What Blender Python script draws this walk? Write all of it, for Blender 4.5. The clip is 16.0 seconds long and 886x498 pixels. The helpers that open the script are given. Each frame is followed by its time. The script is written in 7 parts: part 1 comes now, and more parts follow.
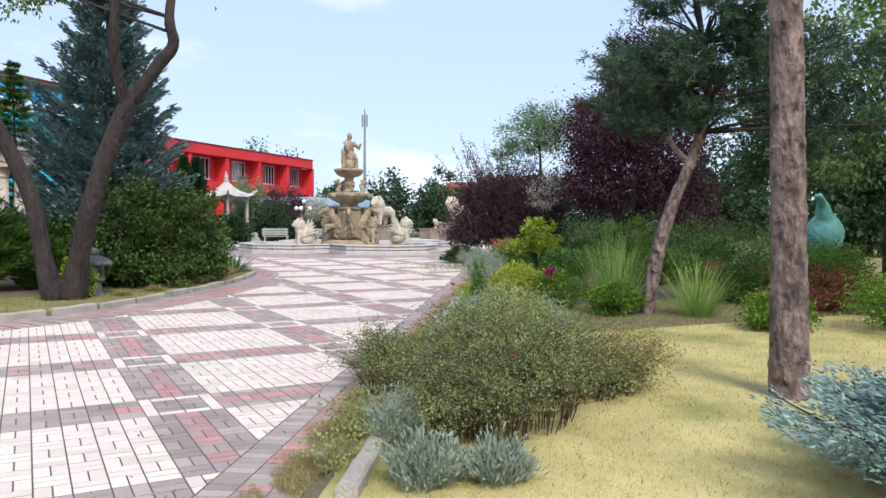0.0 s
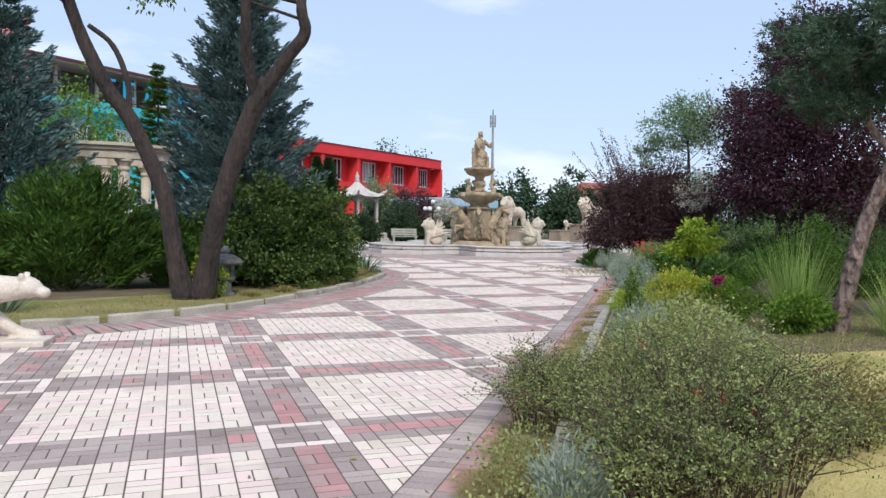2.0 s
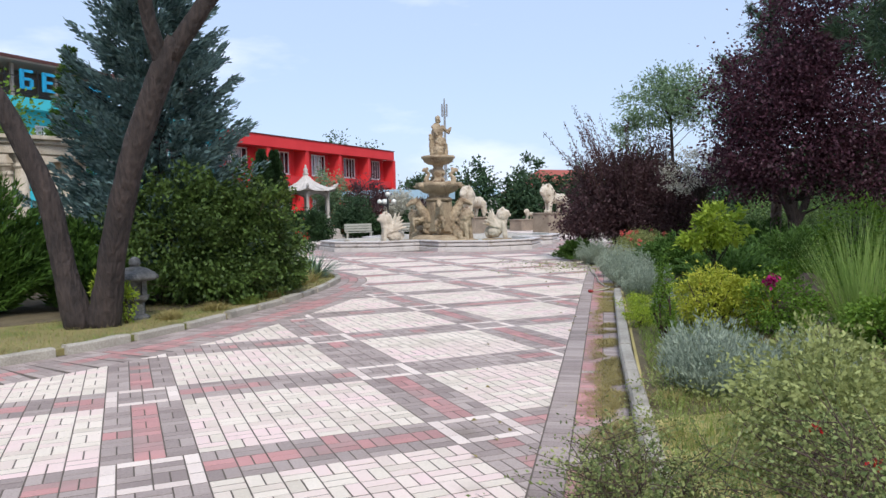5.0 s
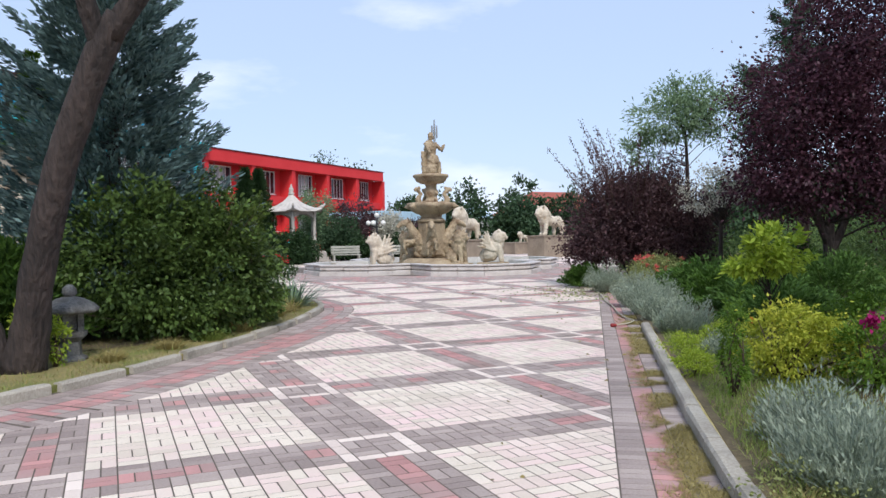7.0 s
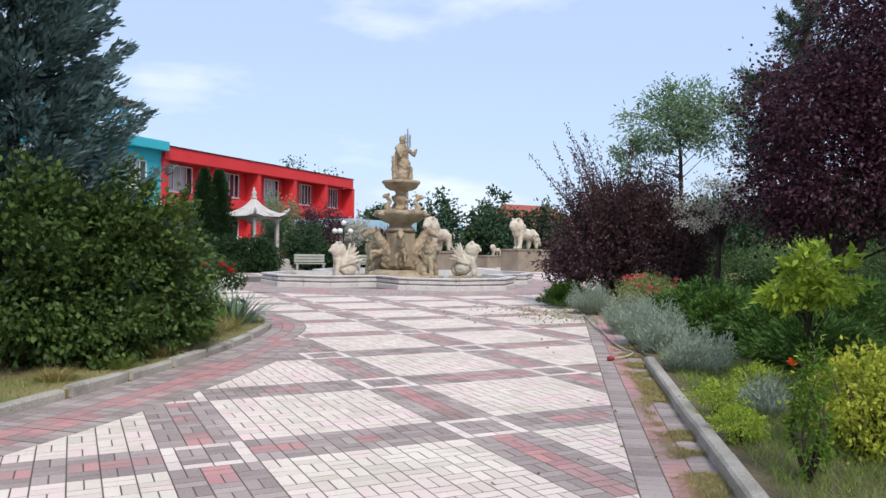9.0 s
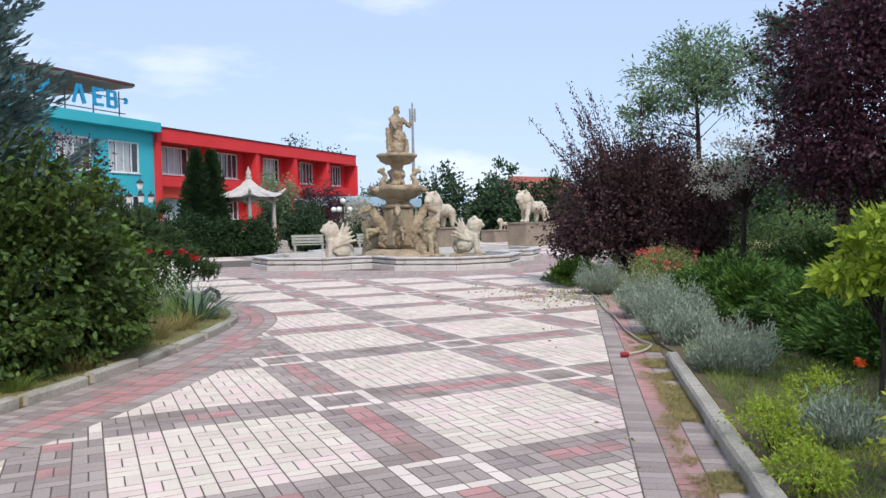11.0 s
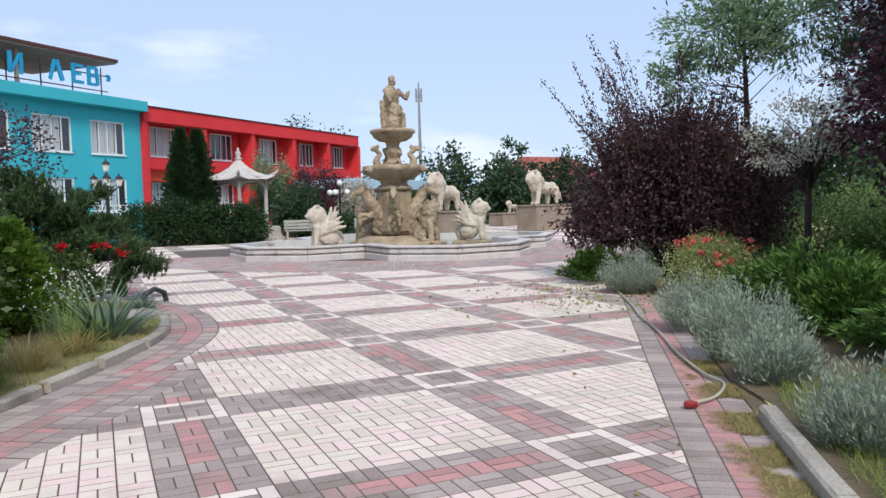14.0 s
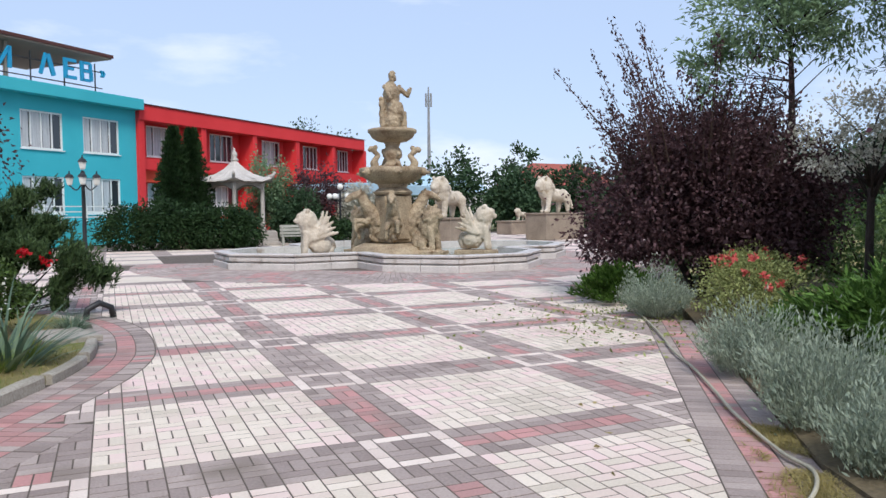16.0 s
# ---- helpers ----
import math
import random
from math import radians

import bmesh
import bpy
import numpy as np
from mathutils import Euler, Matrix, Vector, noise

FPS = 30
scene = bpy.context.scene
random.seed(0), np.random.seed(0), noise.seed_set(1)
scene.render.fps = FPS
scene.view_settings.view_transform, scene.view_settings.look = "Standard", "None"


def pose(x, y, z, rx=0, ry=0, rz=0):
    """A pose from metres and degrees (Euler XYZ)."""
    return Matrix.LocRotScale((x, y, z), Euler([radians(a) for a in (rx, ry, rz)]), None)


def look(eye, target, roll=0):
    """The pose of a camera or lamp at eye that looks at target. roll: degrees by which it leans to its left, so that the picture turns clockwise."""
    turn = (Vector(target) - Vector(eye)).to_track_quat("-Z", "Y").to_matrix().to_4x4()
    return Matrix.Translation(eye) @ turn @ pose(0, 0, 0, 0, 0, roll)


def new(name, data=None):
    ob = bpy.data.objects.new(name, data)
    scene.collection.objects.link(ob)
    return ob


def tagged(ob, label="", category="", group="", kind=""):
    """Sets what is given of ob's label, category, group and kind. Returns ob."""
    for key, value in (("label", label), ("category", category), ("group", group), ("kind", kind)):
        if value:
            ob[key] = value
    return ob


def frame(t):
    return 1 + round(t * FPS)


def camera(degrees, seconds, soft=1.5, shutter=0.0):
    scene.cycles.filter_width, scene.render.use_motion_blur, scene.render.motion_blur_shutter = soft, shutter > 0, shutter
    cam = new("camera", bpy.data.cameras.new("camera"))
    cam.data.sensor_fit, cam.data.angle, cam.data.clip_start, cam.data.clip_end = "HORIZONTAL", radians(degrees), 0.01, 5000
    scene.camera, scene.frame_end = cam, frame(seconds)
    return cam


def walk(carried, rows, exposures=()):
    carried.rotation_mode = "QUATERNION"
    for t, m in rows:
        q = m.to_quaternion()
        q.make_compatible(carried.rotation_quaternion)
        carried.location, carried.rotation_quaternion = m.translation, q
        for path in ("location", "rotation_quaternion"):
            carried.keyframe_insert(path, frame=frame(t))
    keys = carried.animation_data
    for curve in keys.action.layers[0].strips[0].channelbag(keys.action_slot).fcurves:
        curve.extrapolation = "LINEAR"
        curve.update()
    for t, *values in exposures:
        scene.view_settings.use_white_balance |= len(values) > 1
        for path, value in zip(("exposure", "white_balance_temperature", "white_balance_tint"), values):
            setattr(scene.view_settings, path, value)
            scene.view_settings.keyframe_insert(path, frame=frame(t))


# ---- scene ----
cam = camera(59.9, 16.0)
PATH = [
    (0, (0.305, 0.198, 1.561), (1.259, 1.955, 1.483), 0.3),
    (0.5, (0.331, 0.381, 1.555), (1.121, 2.217, 1.492), 0.9),
    (1, (0.42, 0.686, 1.552), (1.107, 2.564, 1.495), 1.2),
    (1.5, (0.485, 1.053, 1.543), (1.136, 2.943, 1.478), 1.0),
    (2, (0.59, 1.458, 1.521), (1.247, 3.346, 1.444), 0.7),
    (2.5, (0.717, 1.9, 1.545), (1.399, 3.778, 1.457), -0.1),
    (3, (0.787, 2.332, 1.541), (1.494, 4.2, 1.446), -0.8),
    (3.5, (0.92, 2.768, 1.52), (1.654, 4.626, 1.42), -1.3),
    (4, (1.086, 3.208, 1.53), (1.836, 5.059, 1.431), -1.5),
    (4.2, (1.146, 3.39, 1.552), (1.898, 5.24, 1.449), -1.3),
    (6.3, (1.694, 5.391, 1.534), (2.483, 7.227, 1.465), -1.6),
    (6.5, (1.793, 5.587, 1.524), (2.576, 7.427, 1.467), -1.3),
    (7, (1.897, 6.002, 1.518), (2.695, 7.835, 1.478), -0.9),
    (7.5, (2.1, 6.551, 1.48), (2.924, 8.373, 1.459), -0.1),
    (8, (2.286, 7.031, 1.455), (3.132, 8.844, 1.445), 0.5),
    (8.5, (2.478, 7.429, 1.492), (3.344, 9.232, 1.487), 0.9),
    (10.8, (3.782, 9.144, 1.53), (4.626, 10.956, 1.463), -0.8),
    (11, (3.859, 9.244, 1.547), (4.699, 11.058, 1.471), -1.1),
    (11.5, (4.155, 9.707, 1.545), (4.995, 11.519, 1.451), -1.3),
    (12, (4.373, 10.142, 1.517), (5.21, 11.955, 1.406), -1.3),
    (12.5, (4.589, 10.526, 1.53), (5.427, 12.338, 1.407), -1.4),
    (13, (4.844, 10.963, 1.528), (5.676, 12.777, 1.404), -1.4),
    (13.5, (5.044, 11.364, 1.548), (5.865, 13.184, 1.423), -1.5),
    (14, (5.295, 11.706, 1.547), (6.11, 13.529, 1.427), -1.5),
    (14.5, (5.539, 12.091, 1.534), (6.348, 13.917, 1.423), -1.3),
    (15, (5.775, 12.493, 1.537), (6.58, 14.321, 1.431), -1.1),
    (15.5, (6.055, 12.886, 1.541), (6.861, 14.713, 1.436), -0.8),
    (16, (6.268, 13.332, 1.519), (7.062, 15.165, 1.417), -0.6),
]
walk(cam, [(t, look(eye, target, roll)) for t, eye, target, roll in PATH], [(0.0, 0.24), (0.8, 0.16), (2.2, 0.07), (11.0, 0.05), (15.0, 0.0), (16.0, 0.0)])

# ---- world and light ----
world = bpy.data.worlds.new("sky")
scene.world = world
world.use_nodes = True
wn, wl = world.node_tree.nodes, world.node_tree.links
wn.clear()
sky = wn.new("ShaderNodeTexSky")
sky.sky_type, sky.sun_disc = "NISHITA", False
sky.sun_elevation, sky.sun_rotation = radians(48), radians(189)
sky.air_density, sky.dust_density, sky.ozone_density = 1.0, 1.0, 1.6
tc = wn.new("ShaderNodeTexCoord")
mp = wn.new("ShaderNodeMapping")
mp.inputs["Scale"].default_value = (1.6, 1.6, 5.0)
cn = wn.new("ShaderNodeTexNoise")
cn.inputs["Scale"].default_value, cn.inputs["Detail"].default_value, cn.inputs["Roughness"].default_value = 1.7, 7, 0.55
cr = wn.new("ShaderNodeValToRGB")
cr.color_ramp.elements[0].position, cr.color_ramp.elements[1].position = 0.52, 0.78
cr.color_ramp.elements[0].color = (0, 0, 0, 1)
cr.color_ramp.elements[1].color = (0.75, 0.75, 0.75, 1)
hz = wn.new("ShaderNodeMix")
hz.data_type = "RGBA"
hz.inputs["Factor"].default_value = 0.65
hz.inputs["B"].default_value = (5.6, 7.0, 9.9, 1)
cm = wn.new("ShaderNodeMix")
cm.data_type = "RGBA"
cm.inputs["B"].default_value = (10.5, 10.6, 11.0, 1)
bg = wn.new("ShaderNodeBackground")
bg.inputs["Strength"].default_value = 0.12
wo = wn.new("ShaderNodeOutputWorld")
wl.new(tc.outputs["Generated"], mp.inputs["Vector"])
wl.new(mp.outputs["Vector"], cn.inputs["Vector"])
wl.new(cn.outputs["Fac"], cr.inputs["Fac"])
wl.new(sky.outputs["Color"], hz.inputs["A"])
wl.new(hz.outputs["Result"], cm.inputs["A"])
wl.new(cr.outputs["Color"], cm.inputs["Factor"])
wl.new(cm.outputs["Result"], bg.inputs["Color"])
wl.new(bg.outputs["Background"], wo.inputs["Surface"])

sun = new("sun", bpy.data.lights.new("sun", "SUN"))
sun.data.energy, sun.data.angle, sun.data.color = 3.0, radians(18), (1.0, 0.985, 0.965)
sun.matrix_world = look((0, 0, 30), (0.156 * 18, 0.988 * 18, 30 - 20))


# ---- materials ----
def lin(r, g, b):
    return tuple((c / 255 / 12.92 if c / 255 <= 0.04045 else ((c / 255 + 0.055) / 1.055) ** 2.4) for c in (r, g, b)) + (1,)


def material(name, a, b, scale=3.0, rough=0.8, bump=0.3, fine=40.0, metal=0.0, per="none", stain=None, stretch=(1, 1, 1), deep=0.02, tint=None):
    """Two tones mixed by noise at two scales, with fine relief; per: 'island' varies whole pieces; tint: a hue that some pieces take."""
    m = bpy.data.materials.new(name)
    m.use_nodes = True
    n, l = m.node_tree.nodes, m.node_tree.links
    p = n["Principled BSDF"]
    p.inputs["Roughness"].default_value, p.inputs["Metallic"].default_value = rough, metal
    t = n.new("ShaderNodeTexCoord")
    mapping = n.new("ShaderNodeMapping")
    mapping.inputs["Scale"].default_value = stretch
    geo = n.new("ShaderNodeNewGeometry")
    l.new(geo.outputs["Position"], mapping.inputs["Vector"])
    big, small = n.new("ShaderNodeTexNoise"), n.new("ShaderNodeTexNoise")
    big.inputs["Scale"].default_value, big.inputs["Detail"].default_value = scale, 6
    small.inputs["Scale"].default_value, small.inputs["Detail"].default_value = fine, 4
    for x in (big, small):
        l.new(mapping.outputs["Vector"], x.inputs["Vector"])
    ramp = n.new("ShaderNodeValToRGB")
    ramp.color_ramp.elements[0].position, ramp.color_ramp.elements[1].position = 0.32, 0.68
    ramp.color_ramp.elements[0].color, ramp.color_ramp.elements[1].color = a, b
    add = n.new("ShaderNodeMath")
    add.operation = "MULTIPLY_ADD"
    add.inputs[1].default_value, add.inputs[2].default_value = 0.5, 0.0
    l.new(small.outputs["Fac"], add.inputs[0])
    mix = n.new("ShaderNodeMath")
    mix.operation = "MULTIPLY_ADD"
    mix.inputs[1].default_value = 0.5
    l.new(big.outputs["Fac"], mix.inputs[0])
    l.new(add.outputs[0], mix.inputs[2])
    last = mix.outputs[0]
    if per != "none":
        mv = n.new("ShaderNodeMath")
        mv.operation = "MULTIPLY_ADD"
        mv.inputs[1].default_value = 0.3
        both, one = n.new("ShaderNodeMath"), n.new("ShaderNodeMath")
        both.operation, one.operation = "ADD", "FRACT"
        l.new(geo.outputs["Random Per Island"], both.inputs[0])
        l.new(n.new("ShaderNodeObjectInfo").outputs["Random"], both.inputs[1])
        l.new(both.outputs[0], one.inputs[0])
        src = one.outputs[0]
        l.new(src, mv.inputs[0])
        sub = n.new("ShaderNodeMath")
        sub.operation = "SUBTRACT"
        sub.inputs[1].default_value = 0.15
        l.new(last, mv.inputs[2])
        l.new(mv.outputs[0], sub.inputs[0])
        last = sub.outputs[0]
    l.new(last, ramp.inputs["Fac"])
    col = ramp.outputs["Color"]
    if tint:
        tn, ts = n.new("ShaderNodeTexNoise"), n.new("ShaderNodeMath")
        tn.inputs["Scale"].default_value, tn.inputs["Detail"].default_value = 0.9, 3
        l.new(geo.outputs["Position"], tn.inputs["Vector"])
        ts.operation = "MULTIPLY_ADD"
        ts.inputs[1].default_value = 0.4
        l.new(geo.outputs["Random Per Island"], ts.inputs[0])
        l.new(tn.outputs["Fac"], ts.inputs[2])
        tr = n.new("ShaderNodeValToRGB")
        tr.color_ramp.elements[0].position, tr.color_ramp.elements[1].position = 0.62, 1.02
        l.new(ts.outputs[0], tr.inputs["Fac"])
        tm = n.new("ShaderNodeMix")
        tm.data_type = "RGBA"
        tm.inputs["B"].default_value = tint
        l.new(tr.outputs["Color"], tm.inputs["Factor"])
        l.new(col, tm.inputs["A"])
        col = tm.outputs["Result"]
    if stain:
        sn = n.new("ShaderNodeTexNoise")
        sn.inputs["Scale"].default_value, sn.inputs["Detail"].default_value = stain[1], 8
        l.new(geo.outputs["Position"], sn.inputs["Vector"])
        sr = n.new("ShaderNodeValToRGB")
        sr.color_ramp.elements[0].position, sr.color_ramp.elements[1].position = stain[2], stain[2] + 0.14
        sm = n.new("ShaderNodeMix")
        sm.data_type = "RGBA"
        sm.inputs["B"].default_value = stain[0]
        l.new(sn.outputs["Fac"], sr.inputs["Fac"])
        l.new(sr.outputs["Color"], sm.inputs["Factor"])
        l.new(col, sm.inputs["A"])
        col = sm.outputs["Result"]
    l.new(col, p.inputs["Base Color"])
    if bump:
        bp = n.new("ShaderNodeBump")
        bp.inputs["Strength"].default_value, bp.inputs["Distance"].default_value = bump, deep
        l.new(small.outputs["Fac"], bp.inputs["Height"])
        l.new(bp.outputs["Normal"], p.inputs["Normal"])
    return m


def leaf_material(name, a, b, rough=0.5, through_light=0.3):
    """Leaves: colour varies leaf by leaf and in patches; some light passes through."""
    m = bpy.data.materials.new(name)
    m.use_nodes = True
    n, l = m.node_tree.nodes, m.node_tree.links
    p, out = n["Principled BSDF"], n["Material Output"]
    p.inputs["Roughness"].default_value = rough
    p.inputs["Specular IOR Level"].default_value = 0.18
    geo = n.new("ShaderNodeNewGeometry")
    noise_tex = n.new("ShaderNodeTexNoise")
    noise_tex.inputs["Scale"].default_value = 2.2
    l.new(geo.outputs["Position"], noise_tex.inputs["Vector"])
    mv = n.new("ShaderNodeMath")
    mv.operation = "MULTIPLY_ADD"
    mv.inputs[1].default_value = 0.6
    l.new(geo.outputs["Random Per Island"], mv.inputs[0])
    hf = n.new("ShaderNodeMath")
    hf.operation = "MULTIPLY_ADD"
    hf.inputs[1].default_value, hf.inputs[2].default_value = 0.9, -0.25
    l.new(noise_tex.outputs["Fac"], hf.inputs[0])
    l.new(hf.outputs[0], mv.inputs[2])
    ramp = n.new("ShaderNodeValToRGB")
    ramp.color_ramp.elements[0].color, ramp.color_ramp.elements[1].color = a, b
    l.new(mv.outputs[0], ramp.inputs["Fac"])
    l.new(ramp.outputs["Color"], p.inputs["Base Color"])
    tr = n.new("ShaderNodeBsdfTranslucent")
    l.new(ramp.outputs["Color"], tr.inputs["Color"])
    mx = n.new("ShaderNodeMixShader")
    mx.inputs["Fac"].default_value = through_light
    l.new(p.outputs["BSDF"], mx.inputs[1])
    l.new(tr.outputs["BSDF"], mx.inputs[2])
    l.new(mx.outputs["Shader"], out.inputs["Surface"])
    return m


M = {
    "pale": material("pale_paver", lin(198, 185, 168), lin(228, 214, 198), 1.1, 0.85, 0.3, 60, per="island", stain=(lin(158, 146, 128), 0.9, 0.63), tint=lin(228, 200, 194)),
    "grey": material("grey_paver", lin(140, 125, 119), lin(178, 162, 154), 1.1, 0.88, 0.35, 60, per="island", stain=(lin(118, 106, 94), 0.8, 0.6)),
    "pink": material("pink_paver", lin(166, 122, 118), lin(196, 144, 139), 1.3, 0.88, 0.35, 60, per="island", stain=(lin(146, 122, 114), 0.9, 0.55), tint=lin(168, 142, 136)),
    "white": material("white_paver", lin(204, 186, 176), lin(230, 214, 202), 1.3, 0.85, 0.2, 60, per="island"),
    "joint": material("joint_sand", lin(78, 68, 60), lin(110, 98, 88), 4, 0.95, 0.4, 80),
    "far_pave": material("far_paving", lin(150, 128, 120), lin(178, 156, 146), 0.7, 0.9, 0.2, 25),
    "kerb": material("kerb_concrete", lin(138, 130, 118), lin(190, 182, 168), 2.0, 0.9, 0.5, 50, stain=(lin(108, 104, 92), 1.4, 0.6)),
    "soil": material("soil", lin(78, 68, 50), lin(120, 106, 80), 2.5, 0.95, 0.8, 30),
    "lawn": material("lawn_ground", lin(158, 146, 90), lin(214, 196, 134), 1.6, 0.95, 0.8, 60, stain=(lin(140, 138, 74), 0.7, 0.52)),
    # greener left lawn; its shade is put into the colour as darker tones
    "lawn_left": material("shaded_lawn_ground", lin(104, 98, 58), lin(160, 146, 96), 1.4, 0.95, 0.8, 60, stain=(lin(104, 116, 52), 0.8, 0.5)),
    "dark_wall": material("dark_recessed_wall", lin(78, 70, 64), lin(104, 96, 88), 0.6, 0.85, 0.1),
    "field": material("ground_field", lin(96, 104, 62), lin(140, 132, 90), 0.2, 0.95, 0.4, 6),
    "stone": material("fountain_stone", lin(102, 82, 60), lin(194, 174, 144), 2.2, 0.75, 0.5, 30, stain=(lin(104, 76, 50), 1.9, 0.58)),
    "marble": material("basin_marble", lin(176, 168, 162), lin(216, 208, 202), 2.2, 0.5, 0.2, 30, stain=(lin(144, 130, 116), 2.4, 0.6)),
    "statue": material("pale_statue_stone", lin(166, 150, 128), lin(216, 204, 186), 2.5, 0.7, 0.35, 40, stain=(lin(138, 116, 86), 2.4, 0.62)),
    "pedestal": material("pedestal_stone", lin(120, 106, 92), lin(160, 144, 126), 2.0, 0.85, 0.5, 30),
    "red": material("red_render", lin(206, 42, 46), lin(222, 56, 58), 0.6, 0.85, 0.12, 40),
    "orange": material("orange_render", lin(218, 66, 40), lin(230, 80, 52), 0.6, 0.85, 0.12, 40),
    "teal": material("teal_render", lin(50, 166, 178), lin(66, 182, 192), 0.5, 0.85, 0.12, 40),
    "letter": material("blue_letter_metal", lin(20, 140, 184), lin(30, 156, 198), 1.5, 0.45, 0.0),
    "brown": material("brown_metal_edge", lin(70, 34, 30), lin(92, 50, 42), 1.0, 0.6, 0.1),
    "soffit": material("grey_soffit", lin(150, 140, 130), lin(172, 160, 150), 0.5, 0.85, 0.1),
    "yellow": material("yellow_render", lin(206, 170, 40), lin(222, 188, 60), 0.6, 0.85, 0.1),
    "frame": material("white_window_frame", lin(216, 214, 210), lin(234, 232, 228), 3, 0.45, 0.0),
    "curtain": material("pale_curtain", lin(150, 150, 152), lin(206, 206, 206), 2.0, 0.9, 0.1, 20, stretch=(6, 6, 0.3)),
    "dark": material("dark_metal", lin(28, 28, 30), lin(46, 46, 48), 3, 0.5, 0.1),
    "globe": material("frosted_globe", lin(214, 210, 200), lin(232, 230, 222), 3, 0.4, 0.0),
    "gaz_roof": material("gazebo_roof_concrete", lin(164, 156, 148), lin(204, 196, 188), 2.0, 0.8, 0.3, 30, stain=(lin(130, 122, 112), 1.5, 0.6)),
    "gaz_post": material("gazebo_post_concrete", lin(140, 132, 124), lin(182, 174, 164), 2.0, 0.8, 0.3, 30),
    "bench": material("grey_bench_stone", lin(140, 138, 128), lin(174, 172, 160), 3, 0.7, 0.2),
    "bark": material("dark_bark", lin(30, 25, 24), lin(74, 62, 57), 4, 0.9, 1.0, 20, stretch=(1, 1, 0.3), deep=0.06),
    "pine_bark": material("pine_bark", lin(70, 56, 52), lin(150, 128, 118), 7, 0.9, 1.0, 14, stretch=(1, 1, 0.5), deep=0.09, stain=(lin(54, 42, 38), 9, 0.55)),
    "twig": material("thin_twig", lin(58, 44, 38), lin(88, 70, 58), 4, 0.9, 0.3),
    "hose": material("dusty_hose", lin(150, 144, 124), lin(186, 178, 156), 3, 0.6, 0.1),
    "red_plastic": material("red_plastic", lin(120, 26, 28), lin(146, 38, 36), 3, 0.4, 0.0),
    "lantern": material("lantern_granite", lin(62, 62, 62), lin(134, 132, 128), 6, 0.85, 0.5, 40, stain=(lin(70, 66, 60), 3, 0.58)),
    "panther": material("pale_painted_concrete", lin(186, 172, 156), lin(220, 208, 194), 2.5, 0.7, 0.2, 40, stain=(lin(130, 118, 102), 3.0, 0.66)),
    "verdigris": material("verdigris_paint", lin(92, 160, 150), lin(138, 196, 182), 2.5, 0.6, 0.3),
    "boulder": material("brown_boulder", lin(86, 66, 58), lin(128, 104, 92), 3, 0.9, 0.8, 18),
    "pinkwall": material("pink_render", lin(222, 138, 138), lin(234, 152, 150), 0.6, 0.85, 0.1),
    "blueroof": material("pale_blue_roof", lin(150, 182, 200), lin(184, 208, 220), 0.6, 0.6, 0.1),
    "greywall": material("far_grey_wall", lin(186, 186, 186), lin(206, 206, 204), 0.5, 0.85, 0.1),
    "mast": material("grey_mast_steel", lin(120, 120, 124), lin(150, 150, 152), 1, 0.5, 0.0),
    "rust_roof": material("red_tile_roof", lin(142, 70, 58), lin(166, 90, 76), 1, 0.85, 0.2),
}
